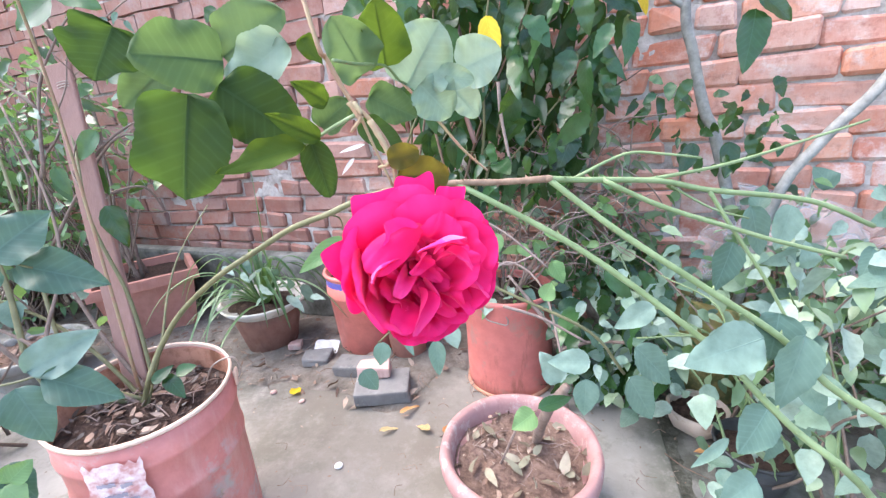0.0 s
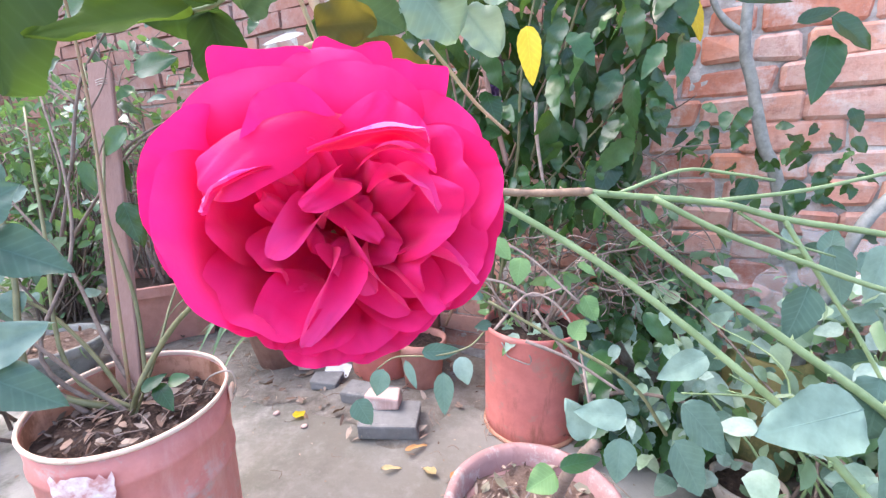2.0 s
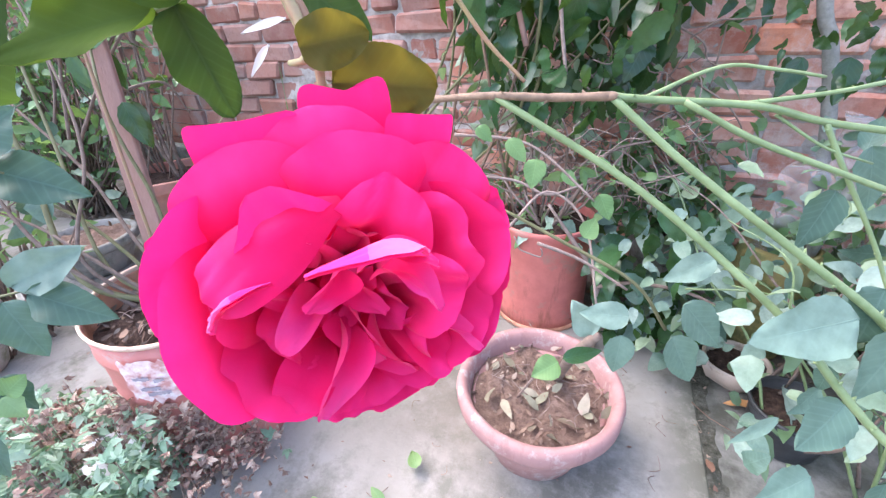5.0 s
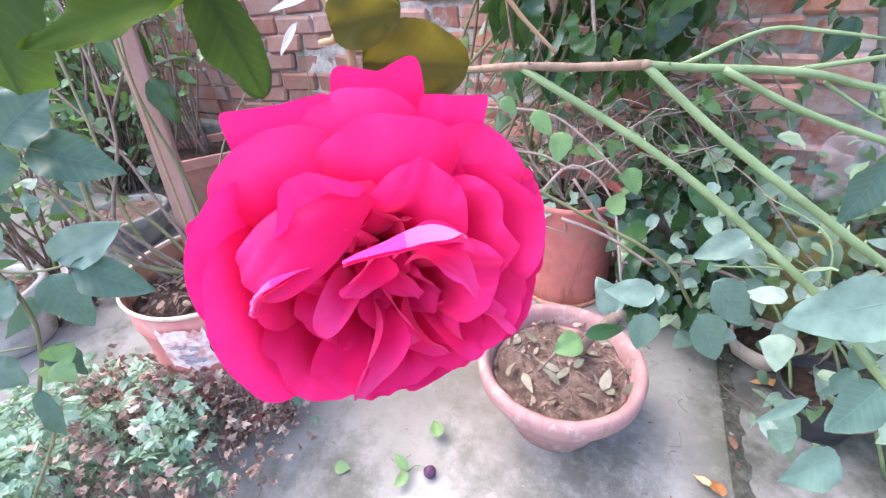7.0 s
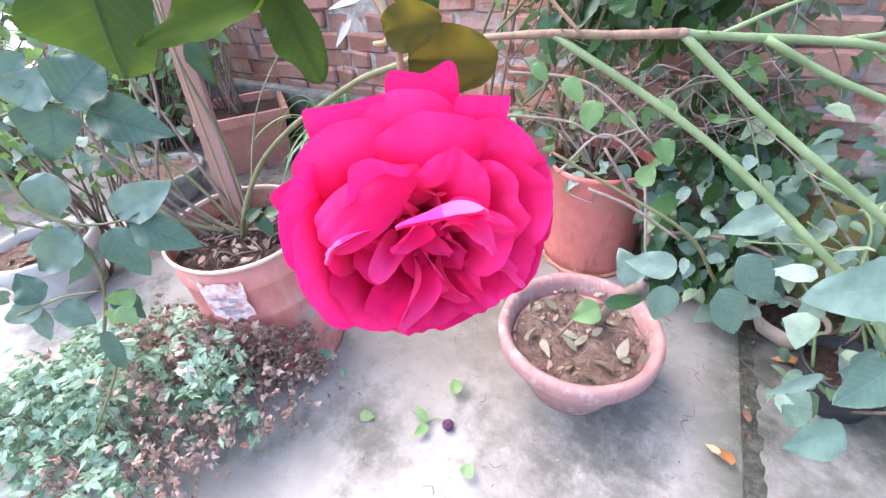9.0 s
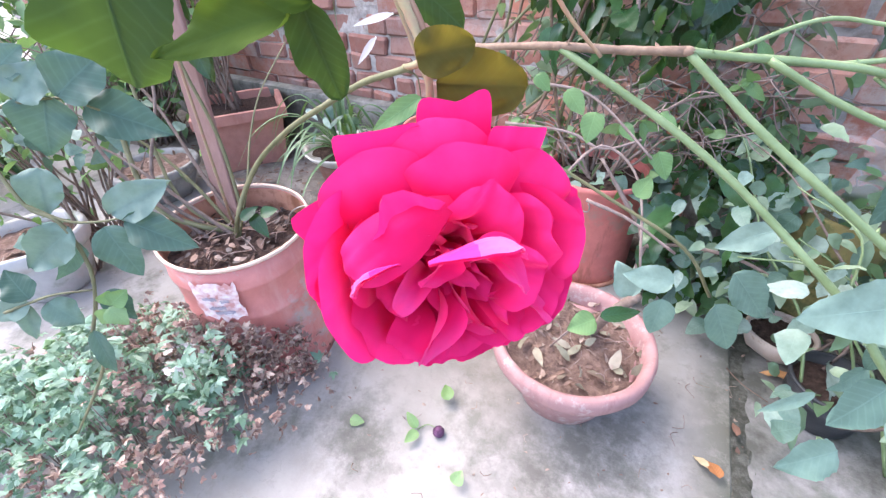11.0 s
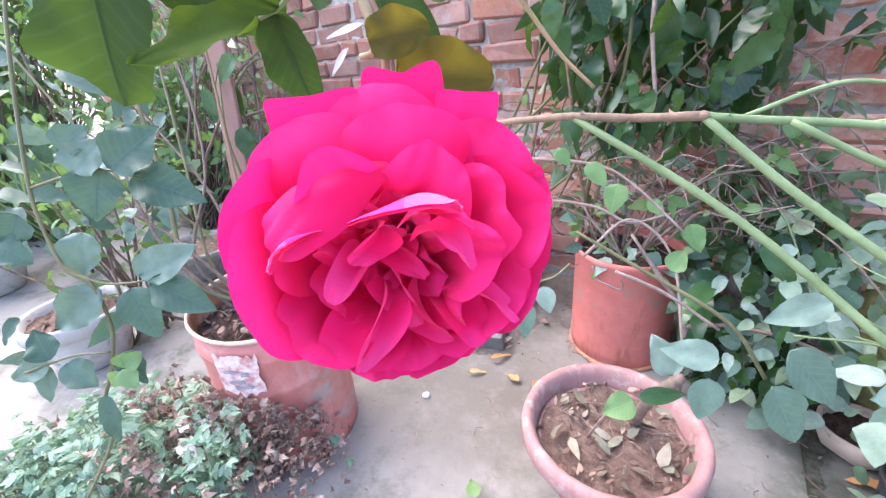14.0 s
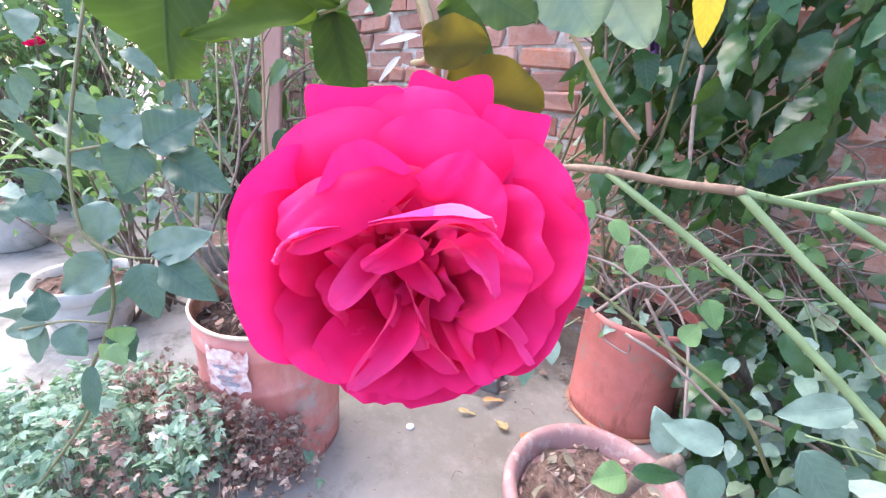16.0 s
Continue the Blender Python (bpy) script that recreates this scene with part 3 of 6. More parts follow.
# rough pointing that swells over some brick edges and has fallen out elsewhere
pointing = bmesh.ops.create_grid(bm, x_segments=340, y_segments=110, size=0.5)
for v in pointing["verts"]:
    px, pz = v.co.x * 6.8 - 2.4, v.co.y * 2.2 + 1.1
    swell = 0.006 * noise.noise((px * 3.1, pz * 3.1, 0)) + 0.008 * noise.noise((px * 11, pz * 13, 4)) + 0.004 * noise.noise((px * 34, pz * 34, 9))
    v.co = Vector((px, WALL_Y + 0.013 - swell * 1.1, pz))
wall = solo("wall_north", bm, MORTAR, "old red brick garden wall with crumbling lime mortar", "wall", kind="structure", smooth=False)
bm = bmesh.new()
box(bm, (4.6, 0.08, 0.325), Matrix.Translation((-3.4, WALL_Y - 0.04, 0.1625)), 0.02, 0.0, 2)
solo("plinth", bm, SLAB, "rough cement plinth along the foot of the wall", "plinth", kind="structure", smooth=False)

BRICK_SHAPES = {}


def brick_mesh(length, k):
    key = (length, k)
    if key not in BRICK_SHAPES:
        bm = bmesh.new()
        box(bm, (length, 0.10, 0.0755), None, 0.010, 0.009, 1)
        BRICK_SHAPES[key] = to_mesh("brick", bm, BRICK, False)
    return BRICK_SHAPES[key]


def lay_bricks():
    rng = random.Random(3)
    far = bmesh.new()
    for c in range(26):
        z = 0.525 + COURSE * (c - 6) + COURSE / 2
        x = -6.2 + rng.uniform(0, 0.2)
        while x < 2.4:
            n = 0.112 if rng.random() < 0.28 else 0.236
            here = (x + n / 2 + rng.uniform(-0.003, 0.003), WALL_Y + 0.05 + rng.uniform(-0.012, 0.010), z + rng.uniform(-0.004, 0.004))
            tilt = Euler((rng.gauss(0, 0.03), rng.gauss(0, 0.014), rng.gauss(0, 0.022)))
            m = Matrix.LocRotScale(here, tilt, None)
            if -2.35 < x < 1.05 and 0.25 < z < 1.25:
                piece("brick", brick_mesh(n, rng.randrange(9)), wall, m)
            else:
                box(far, (n, 0.10, 0.072), m, 0.0, 0.004)
            x += n + 0.0105
    part("brick_rest", far, BRICK_FAR, wall, smooth=False, kind="stuff")


# ---- pots and buckets ----
def soil_disc(radius, centre, z, mat, parent, lumps=0.010):
    bm = bmesh.new()
    rings, seg = 9, 36
    prev = None
    c = bm.verts.new((centre[0], centre[1], z + 0.01))
    for i in range(1, rings + 1):
        ring = []
        for k in range(seg):
            a = 2 * math.pi * k / seg
            r = radius * i / rings
            p = Vector((centre[0] + r * math.cos(a), centre[1] + r * math.sin(a), z))
            p.z += lumps * 1.6 * noise.noise(p * 22) + lumps * noise.noise(p * 70) + 0.01 * (1 - i / rings)
            ring.append(bm.verts.new(p))
        for k in range(seg):
            if prev is None:
                bm.faces.new((c, ring[k], ring[(k + 1) % seg]))
            else:
                bm.faces.new((prev[k], ring[k], ring[(k + 1) % seg], prev[(k + 1) % seg]))
        prev = ring
    return part("soil", bm, mat, parent, "crumbly soil")


def litter(parent, centre, radius, z, count, rng, mat, size=(0.015, 0.04)):
    """Fallen leaf scraps lying on soil, too many to count."""
    bm = bmesh.new()
    for _ in range(count):
        a, r = rng.uniform(0, 2 * math.pi), radius * math.sqrt(rng.random())
        n = rng.uniform(*size)
        m = Matrix.LocRotScale((centre[0] + r * math.cos(a), centre[1] + r * math.sin(a), z + rng.uniform(0.004, 0.02)), Euler((rng.gauss(0, 0.4), rng.gauss(0, 0.4), rng.uniform(0, 6.3))), None)
        leaf_bm(n, n * rng.uniform(0.35, 0.6), 4, 1, 0, rng.uniform(-0.3, 0.5), rng.uniform(-0.6, 0.8), 0.3, bm=bm, m=m, seed=rng.random() * 9)
    part("leaf_litter", bm, mat, parent, "dry leaf scraps on the soil", kind="stuff")


# red tin bucket with the staked rose stems
BX, BY, BH = -0.886, 0.468, 0.428 / 0.372  # middle of the bucket, and its height to the drawn profile's


def slanted(bm):
    """The bucket's old dent: its rim sinks a little towards the open side."""
    for v in bm.verts:
        u = (0.904 * (v.co.x - BX) - 0.427 * (v.co.y - BY)) / 0.168
        v.co.z -= 0.014 * (1 + u) * (v.co.z / 0.428) ** 1.5
    return bm


bucket = thing("bucket_planter", (BX, BY, 0), "red painted tin bucket with worn paint, standing on concrete", "bucket")
part("body", slanted(lathe([(r, z * BH) for r, z in [(0.0, 0.002), (0.156, 0.002), (0.159, 0.0), (0.160, 0.02), (0.161, 0.12), (0.162, 0.215), (0.166, 0.222), (0.166, 0.232), (0.163, 0.238),
                    (0.164, 0.300), (0.168, 0.306), (0.168, 0.315), (0.165, 0.320), (0.167, 0.366), (0.166, 0.366), (0.162, 0.31), (0.160, 0.20)]], (BX, BY, 0), 56, 0.008)), RED_TIN, bucket)
part("rim", slanted(lathe([(r, z * BH) for r, z in [(0.1655, 0.3625), (0.1700, 0.364), (0.1712, 0.368), (0.1695, 0.372), (0.1655, 0.372), (0.1640, 0.368), (0.1655, 0.3625)]], (BX, BY, 0), 56, 0.008)), TIN_RIM, bucket, "bare pale metal rim")
part("lining", slanted(lathe([(r, z * BH) for r, z in [(0.1630, 0.362), (0.1605, 0.33), (0.1590, 0.30), (0.1585, 0.26)]], (BX, BY, 0), 48, 0.008)), TIN_INSIDE, bucket, "rusty bare inside")
soil_disc(0.160, (BX, BY), 0.358, SOIL, bucket, 0.012)
litter(bucket, (BX, BY), 0.15, 0.361, 90, random.Random(11), LITTER, (0.010, 0.036))
litter(bucket, (BX, BY), 0.15, 0.359, 160, random.Random(12), DARK_LITTER, (0.008, 0.030))
bm = bmesh.new()
rng = random.Random(13)
for k in range(24):
    a, r, h = rng.uniform(0, 6.28), 0.12 * math.sqrt(rng.random()), rng.uniform(0, 6.28)
    p = Vector((BX + r * math.cos(a), BY + r * math.sin(a), 0.370))
    n = rng.uniform(0.03, 0.09)
    q = p + Vector((n * math.cos(h), n * math.sin(h), rng.uniform(0.0, 0.03)))
    if math.hypot(q.x - BX, q.y - BY) < 0.15:
        tube(bm, [p, p.lerp(q, 0.5) + Vector((0.2 * n * math.sin(h), 0, 0.006)), q], 0.0014, 0.0007, 5, 3)
part("straw", bm, TWIG, bucket, "dry twigs on the soil", kind="stuff")
bm = bmesh.new()
ear_at = Vector((-0.770, 0.592, 0.395))
tube(bm, [ear_at + Vector((0.0, 0.0, -0.035)), ear_at + Vector((0.012, 0.010, -0.01)), ear_at + Vector((0.006, 0.005, 0.03)), ear_at + Vector((-0.03, -0.02, 0.02)), ear_at + Vector((-0.06, -0.03, -0.03))], 0.0022, 0.0018, 6)
part("wire_handle", bm, WIRE, bucket, "thin bent wire handle")
bm = bmesh.new()
box(bm, (0.03, 0.006, 0.035), Matrix.LocRotScale(ear_at + Vector((0.002, 0.004, -0.02)), Euler((0, 0, radians(-50))), None), 0.002)
part("ear", bm, TIN_RIM, bucket)


def wrapped_patch(parent, name, a0, a1, z0, z1, radius, mat, label, torn=0.006, z_cut=0.0):
    """A torn sheet that follows the bucket's side."""
    bm = bmesh.new()
    rows = []
    for i in range(9):
        row = []
        for k in range(13):
            s, u = i / 8, k / 12
            edge = torn * noise.noise((s * 7 + 3, u * 9, z0 * 50))
            a = a0 + (a1 - a0) * u + edge * 6 * (1 if k in (0, 12) else 0)
            z = z0 + (z1 - z0) * s + edge * 2.5 * (1 if i in (0, 8) else 0) - z_cut * u
            r = radius + 0.0015 + 0.0025 * max(0.0, noise.noise((s * 5, u * 6, 2)))
            row.append(bm.verts.new((BX + r * math.cos(a), BY + r * math.sin(a), z)))
        rows.append(row)
    for p, q in zip(rows, rows[1:]):
        for k in range(12):
            bm.faces.new((p[k], p[k + 1], q[k + 1], q[k]))
    return part(name, bm, mat, parent, label)


paper = wrapped_patch(bucket, "paper_label", radians(-72), radians(-40), 0.264, 0.368, 0.1715, PAPER, "torn faded paper label with unreadable print", 0.009)
for k, (a0, a1, z) in enumerate(((-65, -55, 0.325), (-53, -47, 0.317), (-63, -51, 0.298), (-60, -46, 0.284))):
    wrapped_patch(paper, "print_bar", radians(a0), radians(a1), z, z + 0.008, 0.1755, INK, "faded dark print", 0.002)

# wooden stake in the bucket
stake = thing("plant_stake", (-0.979, 0.504, 0.34), "weathered flat wooden stake pushed into the bucket soil", "stake")
bm = bmesh.new()
lo, hi = Vector((-0.962, 0.495, 0.30)), Vector((-1.192, 0.683, 1.103))
ax = (hi - lo).normalized()
side = ax.cross(Vector((0.5, -0.85, 0))).normalized()
m = Matrix((side, ax, side.cross(ax))).transposed().to_4x4()
box(bm, (0.054, (hi - lo).length, 0.018), Matrix.Translation((lo + hi) / 2) @ m, 0.003, 0.002)
part("board", bm, WOOD, stake, smooth=False)
bm = bmesh.new()
tie = lo.lerp(hi, 0.93)
for q in range(3):
    c = tie + ax * 0.006 * q
    tube(bm, [c + side * 0.024, c - side.cross(ax) * -0.012 + side * 0.01, c - side * 0.024, c - side.cross(ax) * 0.012, c + side * 0.024], 0.0012, 0.0012, 5, 4)
part("wire_tie", bm, WIRE, stake, "twisted binding wire")

# shallow clay pot
CX, CY = -0.134, 0.742
clay = thing("clay_pot", (CX, CY, 0), "red oxide clay pot with a thick chipped rim", "flower pot")
part("body", lathe([(0.0, 0.0), (0.098, 0.0), (0.105, 0.006), (0.131, 0.085), (0.151, 0.152), (0.142, 0.16), (0.0, 0.06)], (CX, CY, 0), 48, 0.012), CLAY, clay)
part("rim", lathe([(0.145, 0.148), (0.164, 0.148), (0.173, 0.153), (0.179, 0.168), (0.180, 0.190), (0.176, 0.203), (0.167, 0.206), (0.158, 0.200), (0.153, 0.186), (0.148, 0.15)], (CX, CY, 0), 56, 0.014), CLAY, clay, "thick rounded rim")
soil_disc(0.153, (CX, CY), 0.158, DRY_SOIL, clay, 0.010)
litter(clay, (CX, CY), 0.140, 0.162, 26, random.Random(5), POT_LITTER, (0.026, 0.060))
litter(clay, (CX, CY), 0.140, 0.160, 150, random.Random(6), LITTER, (0.006, 0.024))
bm = bmesh.new()
rng = random.Random(77)
for k in range(26):
    a, r, h = rng.uniform(0, 6.28), 0.12 * math.sqrt(rng.random()), rng.uniform(0, 6.28)
    p = Vector((CX + r * math.cos(a), CY + r * math.sin(a), 0.168))
    n = rng.uniform(0.02, 0.07)
    q = p + Vector((n * math.cos(h), n * math.sin(h), 0.006))
    if math.hypot(q.x - CX, q.y - CY) < 0.15:
        tube(bm, [p, p.lerp(q, 0.5) + Vector((0.2 * n * math.sin(h), 0, 0.006)), q], 0.0011, 0.0006, 5, 3)
part("straw", bm, TWIG, clay, "dry straws on the soil", kind="stuff")

# rusty red can with twiggy shrub
KX, KY, KR = -0.268, 1.276, 0.150
can = thing("can_planter", (KX, KY, 0), "rusty red painted tin can used as a planter", "planter")
part("body", lathe([(0.0, 0.012), (0.143, 0.012), (0.147, 0.014), (0.148, 0.05), (0.148, 0.335), (0.152, 0.34), (0.152, 0.352), (0.147, 0.355), (0.143, 0.347), (0.142, 0.2)], (KX, KY, 0), 48, 0.006), RUSTY_RED, can)
part("base_ring", lathe([(0.0, 0.0), (0.152, 0.0), (0.155, 0.004), (0.1535, 0.011), (0.148, 0.014), (0.0, 0.010)], (KX, KY, 0), 44, 0.012), TIN_INSIDE, can, "crumpled rusty base ring")
soil_disc(0.142, (KX, KY), 0.325, SOIL, can)
bm = bmesh.new()
tube(bm, [(KX + KR * 1.015 * math.cos(radians(a)), KY + KR * 1.015 * math.sin(radians(a)), z) for a, z in ((-112, 0.332), (-108, 0.318), (-104, 0.296), (-92, 0.290), (-80, 0.284), (-78, 0.300), (-80, 0.312))], 0.0022, 0.0022, 6, 4)
part("wire_handle", bm, WIRE, can, "bent wire handle lying against the side")

# orange-red plastic bucket
OX, OY = -0.905, 1.377
orange = thing("plastic_bucket", (OX, OY, 0.0), "orange-red plastic bucket planter by the brick wall", "bucket")
part("body", lathe([(0.0, 0.0), (0.126, 0.0), (0.131, 0.006), (0.146, 0.25), (0.153, 0.255), (0.153, 0.265), (0.148, 0.345), (0.144, 0.345), (0.140, 0.25)], (OX, OY, 0), 44, 0.006), ORANGE_RED, orange)
part("rim", lathe([(0.146, 0.338), (0.156, 0.338), (0.158, 0.346), (0.154, 0.354), (0.145, 0.352), (0.146, 0.338)], (OX, OY, 0), 44, 0.006), ORANGE_RED, orange)
soil_disc(0.142, (OX, OY), 0.31, SOIL, orange)
bm = bmesh.new()
low, high = [], []
for k in range(13):
    a = radians(205 + 6 * k)
    low.append(bm.verts.new((OX + 0.1505 * math.cos(a), OY + 0.1505 * math.sin(a), 0.300 + 0.006 * noise.noise((k * 0.7, 1, 0)))))
    high.append(bm.verts.new((OX + 0.1512 * math.cos(a), OY + 0.1515 * math.sin(a), 0.330)))
for k in range(12):
    bm.faces.new((low[k], low[k + 1], high[k + 1], high[k]))
part("blue_strip", bm, BLUE_STRIP, orange, "blue-violet strip below the rim")
small = thing("small_clay_pot", (-0.700, 1.330, 0), "small terracotta pot tucked beside the buckets", "flower pot")
part("body", lathe([(0.0, 0.0), (0.065, 0.0), (0.069, 0.005), (0.086, 0.16), (0.093, 0.165), (0.094, 0.195), (0.088, 0.198), (0.082, 0.16)], (-0.700, 1.330, 0), 36, 0.012), TERRACOTTA, small)
soil_disc(0.083, (-0.700, 1.330), 0.170, SOIL, small)

# stones and brick bits
def block(name, size, loc, turn, mat, label, category):
    bm = bmesh.new()
    box(bm, size, None, 0.008, 0.007, 2)
    return solo(name, bm, mat, label, category, m=Matrix.LocRotScale(loc, Euler((RND.gauss(0, 0.03), RND.gauss(0, 0.03), turn)), None), smooth=False)


block("stone_block", (0.195, 0.13, 0.055), (-0.672, 1.051, 0.030), 0.415, STONE, "dark grey stone block lying on the concrete", "stone")
block("stone_block", (0.20, 0.095, 0.050), (-0.822, 1.150, 0.028), 0.12, STONE, "dark grey stone block beside the bucket", "stone")
block("brick_bit", (0.11, 0.065, 0.045), (-0.716, 1.082, 0.081), 0.33, PALE_BRICK, "pale pink broken brick on the stone blocks", "brick")
block("brick_bit", (0.055, 0.045, 0.035), (-1.19, 1.222, 0.030), 0.6, PALE_BRICK, "small broken brick chip on the dirt", "brick")
block("stone_block", (0.11, 0.08, 0.03), (-1.035, 1.165, 0.024), 0.3, STONE, "flat dark stone chip beside the plastic bucket", "stone")

# pale bowl with strap-leaved plant on a brown pot
WX, WY = -1.35, 1.26
bowl = thing("bowl_planter", (WX, WY, 0), "chipped whitish bowl set in a brown clay pot", "flower pot")
part("pot", lathe([(0.0, 0.0), (0.10, 0.0), (0.105, 0.006), (0.135, 0.13), (0.140, 0.175), (0.130, 0.175)], (WX, WY, 0), 40, 0.015), BROWN_POT, bowl, "dark brown clay pot")
part("bowl", lathe([(0.10, 0.15), (0.145, 0.178), (0.175, 0.205), (0.188, 0.222), (0.183, 0.228), (0.165, 0.208), (0.12, 0.19)], (WX, WY, 0), 40, 0.03), WHITE_POT, bowl, "chipped white bowl rim")
soil_disc(0.15, (WX, WY), 0.195, SOIL, bowl)


# square terracotta planter with a crack
def square_pot(name, loc, side, height, turn, label):
    ob = thing(name, loc, label, "flower pot")
    M = Matrix.Translation(loc) @ Matrix.Rotation(turn, 4, "Z")
    prof = [(0.34, 0.0), (0.36, 0.01), (0.44, 0.82), (0.50, 0.84), (0.50, 0.99), (0.48, 1.0), (0.44, 0.99), (0.42, 0.82)]
    bm = bmesh.new()
    rings = []
    for r, z in prof:
        rings.append([bm.verts.new(M @ Vector((sx * r * side, sy * r * side, z * height))) for sx, sy in ((-1, -1), (0, -1), (1, -1), (1, 0), (1, 1), (0, 1), (-1, 1), (-1, 0))])
    for a, b2 in zip(rings, rings[1:]):
        for k in range(8):
            bm.faces.new((a[k], a[(k + 1) % 8], b2[(k + 1) % 8], b2[k]))
    bm.faces.new(rings[0])
    bmesh.ops.bevel(bm, geom=[e for e in bm.edges if e.calc_face_angle(0) > 0.9], offset=0.006, segments=2, affect="EDGES")
    part("body", bm, TERRACOTTA, ob, smooth=False)
    bm = bmesh.new()
    g = bmesh.ops.create_grid(bm, x_segments=10, y_segments=10, size=0.42 * side)
    for v in g["verts"]:
        v.co = M @ Vector((v.co.x, v.co.y, height * 0.86 + 0.012 * noise.noise(v.co * 30)))
    part("soil", bm, SOIL, ob)
    bm = bmesh.new()
    tube(bm, [M @ Vector((0.505 * side, -0.30 * side, height)), M @ Vector((0.503 * side, -0.22 * side, height * 0.86)), M @ Vector((0.47 * side, -0.24 * side, height * 0.74)), M @ Vector((0.455 * side, -0.06 * side, height * 0.60)), M @ Vector((0.435 * side, -0.04 * side, height * 0.45))], 0.005, 0.002, 5, 4, 0.4)
    part("crack", bm, SOIL, ob, "dark jagged crack in the clay")
    return ob


square = square_pot("square_planter", (-2.12, 1.27, 0.0), 0.44, 0.31, radians(57), "cracked square terracotta planter by the brick wall")

# cement pots in the open
def cement_pot(loc, r, h, label, mat=None):
    ob = thing("cement_pot", loc, label, "flower pot")
    part("body", lathe([(0.0, 0.0), (0.62 * r, 0.0), (0.66 * r, 0.01), (0.9 * r, 0.72 * h), (0.86 * r, 0.75 * h), (0.8 * r, 0.7 * h)], loc, 40, 0.012), mat or GREY_POT, ob)
    part("rim", lathe([(0.86 * r, 0.72 * h), (0.97 * r, 0.74 * h), (r, 0.82 * h), (r, 0.97 * h), (0.96 * r, h), (0.88 * r, 0.98 * h), (0.84 * r, 0.8 * h)], loc, 44, 0.012), mat or GREY_POT, ob, "thick pale rim")
    soil_disc(0.86 * r, loc[:2], loc[2] + 0.84 * h, DRY_SOIL, ob)
    litter(ob, loc[:2], 0.8 * r, loc[2] + 0.85 * h, 40, random.Random(int(loc[0] * 100)), LITTER)
    return ob


cement_pot((-1.80, 0.215, 0), 0.168, 0.21, "mossy cement pot with pale rim on the pavement")
cement_pot((-2.14, 0.78, 0), 0.19, 0.16, "grey cement pot with a thick pale rim", DARK_CEMENT)
cement_pot((-2.98, 0.06, 0), 0.20, 0.26, "far cement pot on the bright pavement")
cement_pot((0.10, 1.44, 0), 0.13, 0.30, "tall grey cement pot among the leaves by the wall", DARK_CEMENT)

# broken clay bowl and black plastic pot on the slab
SX, SY = 0.300, 1.160
stub = thing("broken_clay_bowl", (SX, SY, -0.006), "weathered pale clay bowl with a broken edge", "bowl")
part("body", lathe([(0.0, 0.0), (0.045, 0.0), (0.066, 0.018), (0.080, 0.046), (0.081, 0.070), (0.075, 0.075), (0.069, 0.066), (0.062, 0.034)], (SX, SY, -0.006), 36, 0.10), WEATHERED, stub)
soil_disc(0.069, (SX, SY), 0.050, SOIL, stub)
NX, NY = 0.388, 0.992
black = thing("black_pot", (NX, NY, -0.006), "black plastic nursery pot with a pale scuffed rim", "flower pot")
part("body", lathe([(0.0, 0.0), (0.064, 0.0), (0.069, 0.006), (0.086, 0.112), (0.083, 0.113), (0.078, 0.05)], (NX, NY, -0.006), 36, 0.01), BLACK_POT, black)
part("rim", lathe([(0.083, 0.108), (0.089, 0.109), (0.0905, 0.114), (0.088, 0.118), (0.083, 0.117), (0.083, 0.108)], (NX, NY, -0.006), 40, 0.01), BLACK_POT, black, "scuffed rolled rim")
soil_disc(0.08, (NX, NY), 0.086, SOIL, black)

# ---- plants ----
def shrub(name, root, label, category="shrub"):
    return thing(name, root, label, category)


def stem(parent, pts, r0, r1, mat, name="stem", label="", thorns=0, knots=0.08, sides=8):
    bm = bmesh.new()
    tube(bm, pts, r0, r1, sides, 5, knots, thorns)
    return part(name, bm, mat, parent, label)


def fall(a, b2, sag=0.1, n=4, rng=RND, wig=0.02):
    """A wandering line from a to b."""
    a, b2 = Vector(a), Vector(b2)
    return [a.lerp(b2, k / n) + Vector((rng.uniform(-wig, wig), rng.uniform(-wig, wig), rng.uniform(-wig, wig) + sag * math.sin(math.pi * k / n))) * (0 < k < n) for k in range(n + 1)]


# climbing shrub with dark glossy leaves before the wall
vine = shrub("hibiscus_shrub", (-0.85, 1.25, 0.31), "dense dark green hibiscus shrub leaning on the brick wall")
rng = random.Random(21)
for k in range(9):
    top = Vector((rng.uniform(-0.55, 0.05), rng.uniform(1.12, 1.36), rng.uniform(1.0, 1.5)))
    low = Vector((-0.66 + rng.uniform(-0.25, 0.3), 1.30 + rng.uniform(-0.05, 0.05), 0.28))
    line = fall(low, top, 0.0, 4, rng, 0.03)
    stem(vine, line, 0.006, 0.002, OLIVE_STEM if k % 3 else CANE_BROWN, "stem")
for k in range(295):
    u = rng.random()
    z = 0.70 + 0.80 * u ** 0.85
    mid = -0.25 - 0.04 * (z - 0.7)
    half = 0.15 + 0.19 * min(1.0, max(0.0, (z - 0.66) / 0.35))
    x = mid + half * rng.uniform(-1, 1)
    y = 1.24 + rng.uniform(-0.15, 0.16)
    scatter_leaf(vine, "hibiscus_leaf", (x, y, z), (rng.uniform(-0.6, 0.6), -0.25, -1.0), 0.110, 0.060, LEAF_DARK, rng, (0.55, 1.2), (0.15, -0.8, 0.6), 0.4)
